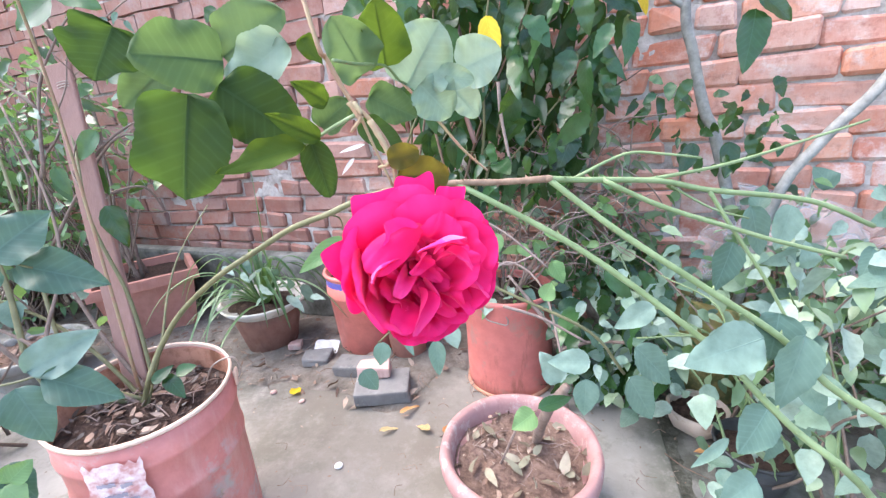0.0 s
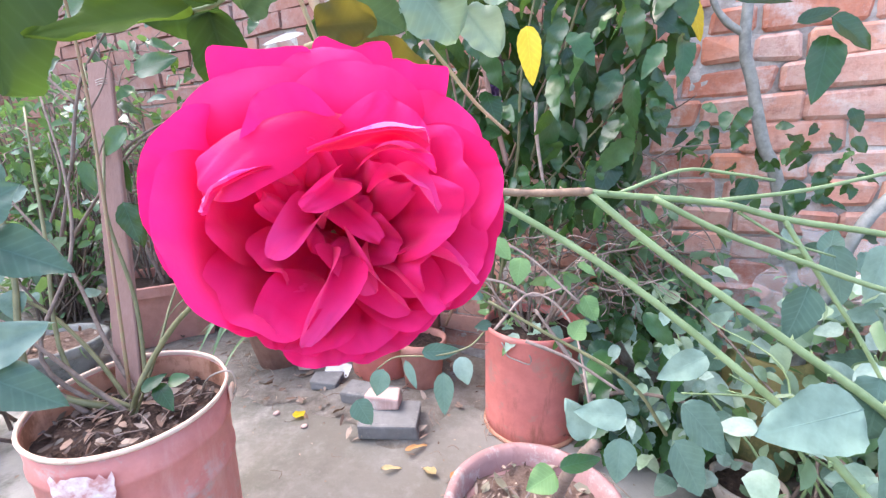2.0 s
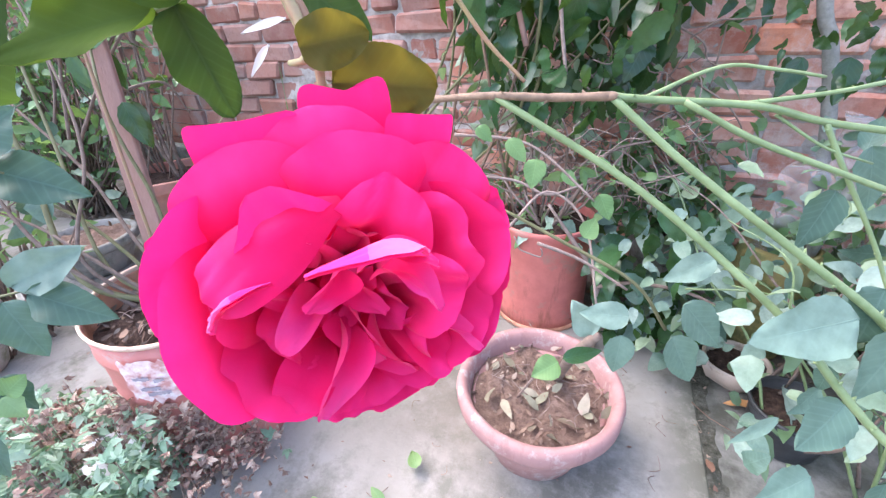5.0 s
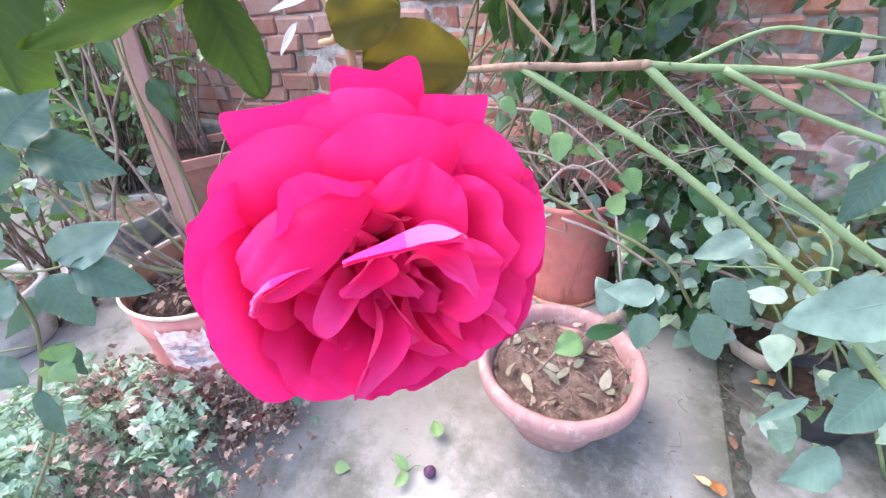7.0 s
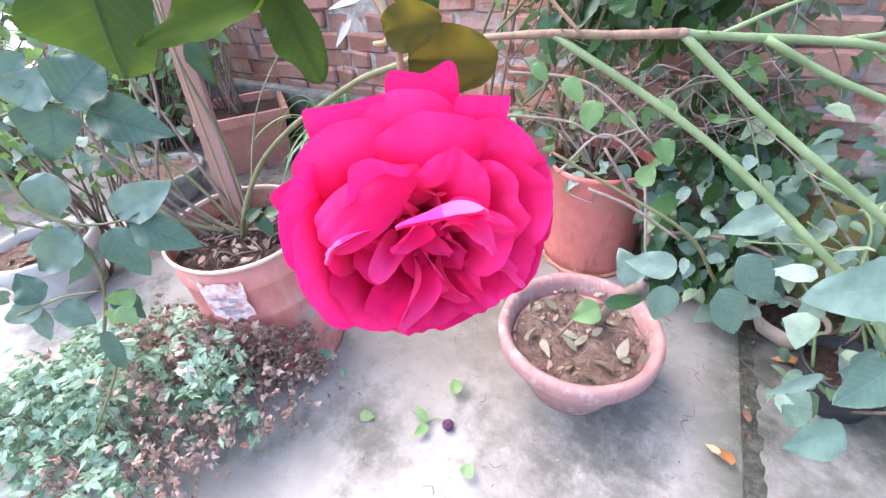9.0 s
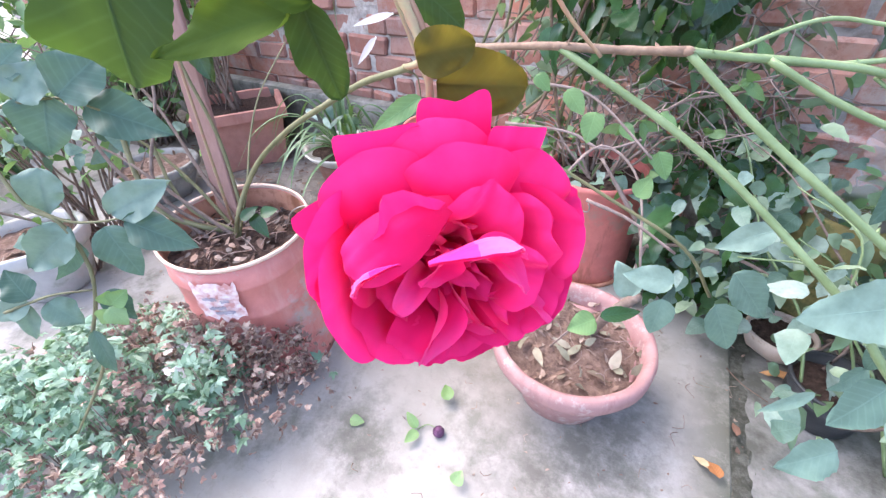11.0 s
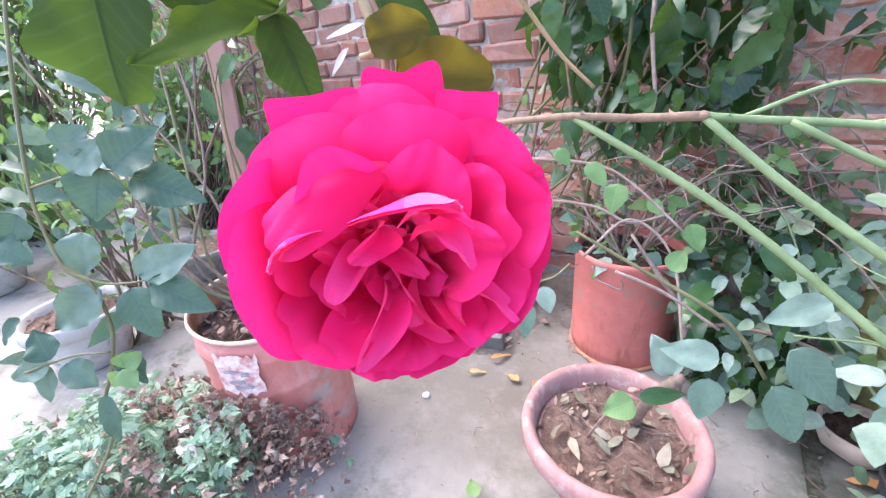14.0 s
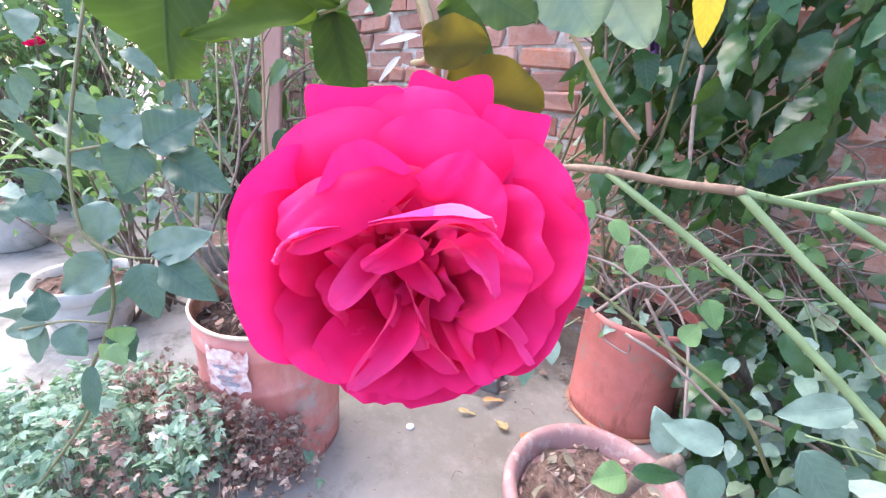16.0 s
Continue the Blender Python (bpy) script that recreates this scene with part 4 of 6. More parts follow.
# the shaded inside of the shrub: more leaves and dark twigs
inner, wood = bmesh.new(), bmesh.new()
for k in range(420):
    z = 0.68 + 0.85 * rng.random()
    p = Vector((-0.25 - 0.04 * (z - 0.7) + (0.14 + 0.20 * min(1.0, max(0.0, (z - 0.66) / 0.35))) * rng.uniform(-1, 1), 1.38 + rng.uniform(-0.10, 0.12), z))
    m = Matrix.LocRotScale(p, Euler((rng.gauss(-1.2, 0.5), rng.gauss(0, 0.5), rng.uniform(-0.9, 0.9))), None)
    leaf_bm(0.10 * rng.uniform(0.6, 1.2), 0.046, 5, 1, 0, 0.3, 0.5, 0.1, bm=inner, m=m)
    if k % 9 == 0:
        tube(wood, fall(p, p + Vector((rng.uniform(-0.15, 0.15), rng.uniform(-0.15, 0.02), rng.uniform(-0.25, 0.1))), 0.0, 3, rng, 0.02), 0.003, 0.0015, 5, 3)
part("inner_foliage", inner, LEAF_DARK, vine, "dark inner leaves", kind="stuff")
part("twig_mass", wood, DARK_TWIG, vine, "thin dark twigs", kind="stuff")
# thin straggling growth low behind the can
low_leaf, low_wood = bmesh.new(), bmesh.new()
for k in range(330):
    p = Vector((rng.uniform(-0.62, 0.12), rng.uniform(1.24, 1.50), rng.uniform(0.34, 0.84)))
    m = Matrix.LocRotScale(p, Euler((rng.gauss(-0.7, 0.6), rng.gauss(0, 0.6), rng.uniform(-1.6, 1.6))), None)
    n = rng.uniform(0.03, 0.075)
    leaf_bm(n, n * 0.5, 6, 1, 1, 0.3, 0.5, 0.1, bm=low_leaf, m=m, seed=rng.random() * 9)
    if k % 3 == 0:
        tube(low_wood, fall(p, p + Vector((rng.uniform(-0.16, 0.16), rng.uniform(-0.06, 0.06), rng.uniform(-0.2, 0.12))), 0.0, 3, rng, 0.025), 0.0026, 0.0012, 5, 3)
part("low_foliage", low_leaf, BUSH_LEAF, vine, "sparse small green leaves", kind="stuff")
part("twig_tangle", low_wood, DARK_TWIG, vine, "tangled thin brown twigs", kind="stuff")
# a looser wing of leaves towards the trunk
for k in range(60):
    x = rng.uniform(0.10, 0.50)
    z = 0.93 - 0.35 * abs(x - 0.1) + rng.gauss(0, 0.07)
    if z > 1.0:
        continue
    scatter_leaf(vine, "hibiscus_leaf", (x, 1.38 + rng.uniform(-0.12, 0.1), z), (rng.uniform(-0.6, 0.8), -0.2, -0.6), 0.112, 0.064, LEAF_DARK, rng, (0.3, 0.65), (0.1, -0.8, 0.6), 0.4)
leaf(vine, (-0.211, 0.906, 1.099), (-0.192, 0.892, 0.993), 0.050, LEAF_YELLOW, (0.3, -0.9, 0.2), "bright yellow dying leaf", name="leaf")
leaf(vine, (0.085, 1.447, 1.260), (0.124, 1.441, 1.146), 0.045, LEAF_YELLOW, (0.3, -0.9, 0.2), "yellow-green leaf", name="leaf")
stem(vine, [(-0.251, 1.169, 0.991), (-0.243, 1.154, 0.905), (-0.217, 1.139, 0.776)], 0.005, 0.004, TWIG, "stem", "pale bare stem")
stem(vine, [(-0.438, 1.263, 1.170), (-0.384, 1.221, 0.989), (-0.331, 1.190, 0.835)], 0.007, 0.007, WOOD, "stem", "brown upright stem")
stem(vine, [(-0.458, 1.483, 1.218), (-0.425, 1.453, 1.098)], 0.007, 0.007, DARK_TWIG, "stem")

# twiggy shrub in the rusty can
twigs = shrub("twiggy_shrub", (KX, KY, 0.31), "half bare twiggy shrub with small fresh leaves in the can")
rng = random.Random(8)
for k in range(12):
    a = rng.uniform(0, 6.28)
    tip = Vector((KX + 0.05 + 0.30 * math.cos(a), KY - 0.06 + 0.20 * math.sin(a), rng.uniform(0.42, 0.72)))
    line = fall((KX + rng.uniform(-0.03, 0.03), KY + rng.uniform(-0.03, 0.03), 0.31), tip, 0.05, 4, rng, 0.035)
    stem(twigs, line, rng.uniform(0.003, 0.006), 0.0015, TWIG if k % 3 else DARK_TWIG, "twig", knots=0.2, sides=6)
    for j in range(3):
        p = line[2].lerp(line[4], rng.random())
        q = p + Vector((rng.uniform(-0.12, 0.12), rng.uniform(-0.08, 0.05), rng.uniform(-0.05, 0.10)))
        stem(twigs, fall(p, q, 0.01, 3, rng, 0.012), 0.0016, 0.0008, TWIG, "twig", sides=5)
    for j in range(4):
        p = line[2].lerp(line[4], rng.random())
        scatter_leaf(twigs, "fresh_leaf", p, (rng.uniform(-1, 1), -0.5, rng.uniform(-0.6, 0.5)), 0.055, 0.032, LEAF_FRESH, rng, (0.5, 1.1), (0.2, -0.7, 0.7))
for base, tip, w in (((-0.173, 0.754, 0.692), (-0.170, 0.721, 0.652), 0.042), ((-0.271, 0.732, 0.744), (-0.243, 0.732, 0.722), 0.028), ((-0.222, 0.748, 0.723), (-0.187, 0.742, 0.689), 0.036), ((-0.084, 0.925, 0.577), (-0.053, 0.906, 0.532), 0.045), ((-0.094, 0.856, 0.508), (-0.078, 0.894, 0.538), 0.045)):
    leaf(twigs, base, tip, w, LEAF_FRESH, (0.4, -0.7, 0.6), seg=10, cols=2)
for pts in ([(-0.371, 0.836, 0.616), (-0.258, 0.897, 0.596), (-0.188, 0.917, 0.565), (-0.125, 0.971, 0.576)], [(-0.365, 0.839, 0.699), (-0.259, 0.897, 0.682), (-0.192, 0.913, 0.648), (-0.088, 0.911, 0.564)],
            [(-0.246, 0.830, 0.512), (-0.190, 0.920, 0.570), (-0.103, 0.923, 0.506), (-0.048, 0.835, 0.364)], [(-0.151, 0.711, 0.558), (-0.080, 0.733, 0.528), (0.002, 0.746, 0.479)]):
    stem(twigs, pts, 0.0034, 0.0022, TWIG, "twig", "pale bare twig", knots=0.2)

for k in range(46):
    a, r = rng.uniform(0, 6.28), rng.uniform(0.03, 0.17)
    scatter_leaf(twigs, "fresh_leaf" if k % 3 else "rose_leaf", (KX + r * math.cos(a), KY + r * math.sin(a), rng.uniform(0.30, 0.46)), (math.cos(a), math.sin(a), rng.uniform(-0.6, 0.4)), 0.055 if k % 3 else 0.08, 0.032 if k % 3 else 0.052, LEAF_FRESH if k % 3 else LEAF_BLUE, rng, (0.5, 1.0), (0.2, -0.7, 0.7))
for k in range(60):
    p = Vector((KX + rng.uniform(-0.16, 0.35), KY + rng.uniform(-0.12, 0.1), rng.uniform(0.30, 0.60)))
    q = p + Vector((rng.uniform(-0.2, 0.2), rng.uniform(-0.06, 0.06), rng.uniform(-0.08, 0.14)))
    stem(twigs, fall(p, q, 0.01, 3, rng, 0.02), 0.0018, 0.0009, (TWIG, DARK_TWIG)[k % 2], "twig", sides=5)

# dark leaves that crowd the foot of the wall beside the can
rng = random.Random(58)
for k in range(120):
    x, y = rng.uniform(-0.10, 0.22), rng.uniform(1.06, 1.40)
    if math.hypot(x - KX, y - KY) < 0.19:
        continue
    z = rng.uniform(0.06, 0.50)
    scatter_leaf(vine, "hibiscus_leaf" if k % 3 else "rose_leaf", (x, y, z), (rng.uniform(-0.7, 0.7), -0.5, -0.7), 0.110 if k % 3 else 0.080, 0.060 if k % 3 else 0.052, LEAF_DARK if k % 3 else LEAF_BLUE, rng, (0.55, 1.15), (0.15, -0.7, 0.65), 0.4)
stem(twigs, [(-0.062, 1.13, 0.0), (-0.070, 1.13, 0.14), (-0.085, 1.13, 0.26), (-0.145, 1.13, 0.34), (-0.230, 1.13, 0.45)], 0.011, 0.004, TWIG, "stem", "grey-brown woody stem", 5, 0.2, 8)
stem(twigs, [(-0.078, 1.13, 0.22), (0.02, 1.11, 0.27), (0.14, 1.08, 0.29), (0.24, 1.05, 0.27)], 0.006, 0.003, DARK_TWIG, "stem", "", 3, 0.2, 8)

# right-hand rose bush: two thick green canes, cut side shoots, many grey-green leaves
bush = shrub("rose_bush", (0.42, 0.72, 0.0), "rose bush with thick green thorny canes and grey-green leaves")
N1, N2 = (-0.170, 0.540, 0.826), (-0.050, 0.569, 0.824)
stem(bush, [N1, (-0.004, 0.561, 0.727), (0.151, 0.553, 0.611), (0.212, 0.536, 0.552), (0.250, 0.528, 0.516), (0.349, 0.536, 0.419), (0.62, 0.72, 0.0)], 0.0040, 0.0048, CANE, "cane", "thick smooth green cane", 14, 0.04, 10)
stem(bush, [N2, (0.036, 0.576, 0.754), (0.155, 0.576, 0.672), (0.235, 0.580, 0.615), (0.290, 0.572, 0.559), (0.408, 0.585, 0.450), (0.66, 0.76, 0.0)], 0.0042, 0.0050, CANE, "cane", "thick smooth green cane", 14, 0.04, 10)
stem(bush, [(-0.300, 0.572, 0.810), (-0.24, 0.558, 0.818), N1, (-0.115, 0.562, 0.822), N2], 0.0040, 0.0046, CANE_BROWN, "cane", "brown woody horizontal branch", 4, 0.15, 10)
for n, r in ((N1, 0.0052), (N2, 0.0058)):
    bm = bmesh.new()
    bmesh.ops.create_icosphere(bm, subdivisions=2, radius=r, matrix=Matrix.Translation(n) @ Matrix.Diagonal((1.3, 1, 0.9, 1)))
    part("cane_node", bm, CANE_BROWN, bush, "swollen brown node")

for pts, r0, r1, mat in (([N2, (-0.018, 0.587, 0.819), (0.091, 0.642, 0.806), (0.159, 0.676, 0.786), (0.296, 0.726, 0.759), (0.383, 0.749, 0.717)], 0.0042, 0.0035, CANE),
                         ([(-0.018, 0.588, 0.821), (0.047, 0.648, 0.844), (0.100, 0.669, 0.839), (0.147, 0.686, 0.830)], 0.0024, 0.0016, CANE),
                         ([(0.066, 0.632, 0.808), (0.178, 0.695, 0.818), (0.300, 0.780, 0.840), (0.385, 0.824, 0.860)], 0.0028, 0.0018, CANE),
                         ([(0.019, 0.602, 0.815), (0.092, 0.620, 0.776), (0.177, 0.645, 0.742), (0.245, 0.666, 0.716), (0.334, 0.694, 0.687)], 0.0036, 0.0028, CANE),
                         ([(0.159, 0.676, 0.786), (0.184, 0.673, 0.745), (0.238, 0.666, 0.661), (0.269, 0.659, 0.604)], 0.0032, 0.0022, CANE),
                         ([(0.110, 0.658, 0.795), (0.164, 0.669, 0.761), (0.214, 0.685, 0.743)], 0.0018, 0.0012, CANE)):
    stem(bush, pts, r0, r1, mat, "side_shoot", "", 4, 0.05)
# big leaves that stand apart
for base, tip, w in (((0.208, 0.549, 0.628), (0.120, 0.484, 0.618), 0.068), ((0.238, 0.601, 0.638), (0.227, 0.566, 0.587), 0.070), ((0.011, 0.582, 0.543), (-0.049, 0.558, 0.549), 0.042),
                     ((0.079, 0.664, 0.528), (0.142, 0.668, 0.463), 0.062), ((0.069, 0.625, 0.495), (0.112, 0.619, 0.425), 0.058), ((0.006, 0.571, 0.518), (0.007, 0.552, 0.464), 0.045),
                     ((0.108, 0.718, 0.580), (0.048, 0.681, 0.550), 0.045), ((0.226, 0.782, 0.678), (0.202, 0.744, 0.601), 0.055), ((0.256, 0.570, 0.626), (0.232, 0.528, 0.539), 0.060),
                     ((0.200, 0.484, 0.573), (0.168, 0.437, 0.545), 0.050), ((0.189, 0.448, 0.507), (0.146, 0.406, 0.494), 0.045), ((0.194, 0.562, 0.461), (0.146, 0.513, 0.444), 0.018),
                     ((0.251, 0.812, 0.732), (0.274, 0.793, 0.652), 0.06), ((0.293, 0.776, 0.742), (0.278, 0.747, 0.678), 0.05), ((-0.032, 0.576, 0.502), (-0.061, 0.576, 0.552), 0.045)):
    leaf(bush, base, tip, w, LEAF_BLUE, (0.35, -0.75, 0.6))
rng = random.Random(33)
for k in range(295):
    x = rng.uniform(0.02, 0.75)
    y = rng.uniform(0.72, 1.35)
    z = rng.uniform(0.12, 0.54 if x < 0.3 else 0.70)
    if x < 0.22 and y < 0.98:
        continue
    scatter_leaf(bush, "rose_leaf", (x, y, z), (rng.uniform(-0.9, 0.6), -0.4, rng.uniform(-0.7, 0.2)), 0.080, 0.052, LEAF_BLUE, rng, (0.45, 1.05), (0.2, -0.6, 0.8))
more = bmesh.new()
for k in range(420):
    x, y = rng.uniform(0.05, 0.85), rng.uniform(0.80, 1.45)
    if x < 0.24 and y < 1.0:
        continue
    n = rng.uniform(0.03, 0.065)
    m = Matrix.LocRotScale((x, y, rng.uniform(0.06, 0.62)), Euler((rng.gauss(-0.5, 0.6), rng.gauss(0, 0.6), rng.uniform(-1.6, 1.6) + 3.1)), None)
    leaf_bm(n, n * 0.62, 6, 1, 1, 0.3, 0.5, 0.15, bm=more, m=m, seed=rng.random() * 9)
part("small_foliage", more, BUSH_LEAF, bush, "smaller green leaves deep in the bush", kind="stuff")
for k in range(16):
    a = Vector((rng.uniform(0.3, 0.6), rng.uniform(0.8, 1.2), 0.0))
    b2 = Vector((rng.uniform(0.0, 0.7), rng.uniform(0.75, 1.3), rng.uniform(0.35, 0.62)))
    stem(bush, fall(a, b2, 0.08, 4, rng, 0.03), 0.004, 0.0015, CANE if k % 2 else DARK_TWIG, "side_shoot", "", 0, 0.1, 6)

# pale thin trunk and a slanting one before the wall
trunk = shrub("young_tree", (0.43, 1.46, 0.0), "slim young tree with pale grey bark against the wall", "tree")
stem(trunk, [(0.43, 1.46, 0.0), (0.40, 1.46, 0.5), (0.326, 1.450, 0.792), (0.290, 1.450, 0.873), (0.247, 1.450, 1.030), (0.217, 1.450, 1.159), (0.225, 1.46, 1.5), (0.24, 1.46, 1.9)], 0.017, 0.011, PALE_BARK, "trunk", "", 0, 0.06, 12)
stem(trunk, [(0.219, 1.450, 1.149), (0.170, 1.450, 1.190), (0.130, 1.450, 1.265), (0.06, 1.44, 1.5)], 0.010, 0.006, PALE_BARK, "branch", "", 0, 0.06)
slant = shrub("slanting_sapling", (0.36, 1.32, 0.0), "slanting grey sapling stem beside the wall", "tree")
stem(slant, [(0.36, 1.32, 0.0), (0.44, 1.31, 0.60), (0.518, 1.300, 0.784), (0.595, 1.300, 0.886), (0.658, 1.300, 0.995), (0.85, 1.3, 1.3)], 0.014, 0.012, PALE_BARK, "trunk", "", 0, 0.08, 10)
for base, tip, w in (((0.353, 1.333, 1.104), (0.337, 1.276, 0.961), 0.085), ((0.351, 1.323, 1.138), (0.443, 1.353, 1.072), 0.07), ((0.159, 1.239, 1.179), (0.282, 1.299, 1.181), 0.03), ((0.284, 1.289, 1.129), (0.373, 1.338, 1.161), 0.04),
                     ((0.245, 1.291, 0.795), (0.214, 1.250, 0.718), 0.05), ((0.334, 1.329, 0.791), (0.330, 1.294, 0.700), 0.06), ((0.499, 1.548, 0.883), (0.537, 1.552, 0.846), 0.05)):
    leaf(trunk, base, tip, w, LEAF_DARK, (0.3, -0.85, 0.4))

# rose stems growing out of the bucket, one of them arching over to the flower
rose = shrub("rose_plant", (BX, BY, 0.345), "rose plant in the bucket with one open crimson pink bloom")
stem(rose, [(-0.92, 0.47, 0.34), (-0.878, 0.475, 0.421), (-0.864, 0.507, 0.480), (-0.823, 0.535, 0.546), (-0.771, 0.554, 0.595), (-0.692, 0.566, 0.648), (-0.604, 0.579, 0.695), (-0.508, 0.582, 0.742), (-0.413, 0.570, 0.773), (-0.352, 0.572, 0.796), (-0.297, 0.572, 0.810)], 0.0058, 0.0048, OLIVE_STEM, "cane", "long arching olive cane", 10, 0.06, 10)
rng = random.Random(14)
for k, (x, y, z) in enumerate(((-1.28, 0.40, 0.70), (-1.40, 0.50, 0.85), (-1.16, 0.34, 0.62), (-1.22, 0.66, 1.10))):
    line = fall((BX + rng.uniform(-0.06, 0.02), BY + rng.uniform(-0.04, 0.05), 0.345), (x, y, z), 0.04, 4, rng, 0.02)
    stem(rose, line, 0.005, 0.002, (OLIVE_STEM, DARK_TWIG, DARK_TWIG)[k % 3], "cane", "", 4, 0.08, 8)
    for j in range(3):
        p = line[2].lerp(line[4], rng.random())
        q = p + Vector((rng.uniform(-0.15, 0.12), rng.uniform(-0.1, 0.15), rng.uniform(0.02, 0.2)))
        stem(rose, fall(p, q, 0.02, 3, rng, 0.02), 0.0022, 0.001, DARK_TWIG, "side_shoot", sides=5)
stem(rose, [(-0.90, 0.46, 0.34), (-0.884, 0.530, 0.487), (-0.909, 0.588, 0.572), (-0.922, 0.655, 0.656), (-0.945, 0.777, 0.743)], 0.003, 0.0015, OLIVE_STEM, "side_shoot")
for base, tip, w in (((-0.845, 0.494, 0.433), (-0.788, 0.484, 0.394), 0.036), ((-0.828, 0.505, 0.432), (-0.799, 0.533, 0.441), 0.034), ((-0.854, 0.469, 0.428), (-0.831, 0.507, 0.453), 0.03)):
    leaf(rose, base, tip, w, LEAF_DARK, (0.4, -0.5, 0.8), seg=10, cols=2)

for pts in ([(-1.155, 0.636, 0.773), (-1.135, 0.662, 0.887), (-1.057, 0.722, 0.958), (-0.986, 0.756, 0.967)], [(-1.302, 0.569, 0.670), (-1.313, 0.635, 0.866), (-1.276, 0.683, 0.956), (-1.274, 0.725, 1.074)], [(-1.278, 0.584, 0.682), (-1.180, 0.664, 0.849), (-1.100, 0.729, 0.935), (-0.990, 0.775, 0.865)],
            [(-1.409, 0.587, 0.688), (-1.401, 0.639, 0.825), (-1.459, 0.659, 0.951)], [(-1.161, 0.675, 0.794), (-1.126, 0.750, 0.799), (-1.117, 0.783, 0.720)], [(-1.233, 0.596, 0.849), (-1.236, 0.650, 1.049), (-1.191, 0.701, 1.167), (-1.150, 0.736, 1.231)], [(-1.241, 0.637, 1.009), (-1.321, 0.623, 1.080), (-1.401, 0.608, 1.151)]):
    stem(rose, pts, 0.0042, 0.0018, DARK_TWIG, "side_shoot", "", 0, 0.15, 6)
for base, tip, w in (((-1.146, 0.672, 0.767), (-1.109, 0.651, 0.661), 0.060), ((-1.274, 0.647, 0.851), (-1.242, 0.636, 0.785), 0.045), ((-1.140, 0.656, 0.875), (-1.103, 0.645, 0.799), 0.035), ((-1.082, 0.649, 1.219), (-1.159, 0.601, 1.163), 0.085), ((-0.952, 0.587, 1.199), (-0.879, 0.608, 1.163), 0.055), ((-0.873, 0.575, 1.034), (-0.803, 0.612, 1.063), 0.055),
                     ((-1.046, 0.600, 0.781), (-1.006, 0.593, 0.690), 0.055), ((-1.220, 0.595, 1.232), (-1.262, 0.555, 1.150), 0.06), ((-1.208, 0.613, 0.874), (-1.179, 0.607, 0.806), 0.04), ((-1.061, 0.640, 0.947), (-1.100, 0.606, 0.885), 0.05)):
    leaf(rose, base, tip, w, LEAF_DARK, (0.5, -0.75, 0.4), seg=12, cols=2)

# a side leaf low behind the bloom
leaf(rose, (-0.500, 0.725, 0.682), (-0.569, 0.643, 0.630), 0.046, LEAF_FRESH, (0.5, -0.7, 0.5), teeth=0.5, seg=18, cols=3, droop=0.3)
stem(rose, [(-0.413, 0.570, 0.773), (-0.440, 0.640, 0.745), (-0.500, 0.725, 0.682)], 0.0018, 0.0010, OLIVE_STEM, "leaf_stalk", sides=6)
# bare upright canes in the bucket
for pts, r in (([(-0.93, 0.50, 0.34), (-1.031, 0.379, 0.456), (-1.134, 0.423, 0.669), (-1.262, 0.469, 0.905), (-1.377, 0.514, 1.113)], 0.0048), ([(-0.90, 0.50, 0.34), (-1.015, 0.426, 0.465), (-1.140, 0.486, 0.722), (-1.292, 0.560, 0.997)], 0.0036),
               ([(-0.95, 0.47, 0.34), (-1.033, 0.397, 0.495), (-1.062, 0.490, 0.677), (-1.139, 0.543, 0.834), (-1.278, 0.588, 1.028)], 0.0030), ([(-0.96, 0.44, 0.34), (-1.048, 0.364, 0.513), (-1.126, 0.355, 0.635), (-1.212, 0.375, 0.770)], 0.0034)):
    stem(rose, pts, r * 1.5, r * 0.7, OLIVE_STEM if r > 0.0035 else DARK_TWIG, "cane", "", 5, 0.12, 8)
# thin wood and small leaves round the stake
rng = random.Random(91)
A0, A1, A2, A3 = (Vector(v) for v in ((-1.577, 0.722, 1.346), (-1.105, 0.914, 1.321), (-1.460, 0.598, 0.712), (-1.080, 0.789, 0.827)))
for k in range(70):
    u, w = rng.random(), rng.random()
    p = A0.lerp(A1, u).lerp(A2.lerp(A3, u), w) + Vector((rng.gauss(0, 0.05), rng.gauss(0, 0.10), 0))
    if k % 3 == 0:
        q = p + Vector((rng.uniform(-0.16, 0.16), rng.uniform(-0.08, 0.08), rng.uniform(-0.16, 0.16)))
        stem(rose, fall(p, q, 0.01, 3, rng, 0.02), 0.002, 0.001, DARK_TWIG, "side_shoot", sides=5)
    scatter_leaf(rose, "hibiscus_leaf" if k % 2 else "rose_leaf", p, (rng.uniform(-1, 1), -0.3, -0.5), 0.110 if k % 2 else 0.080, 0.060 if k % 2 else 0.052, LEAF_DARK if k % 2 else LEAF_BLUE, rng, (0.3, 0.65), (0.4, -0.75, 0.5))

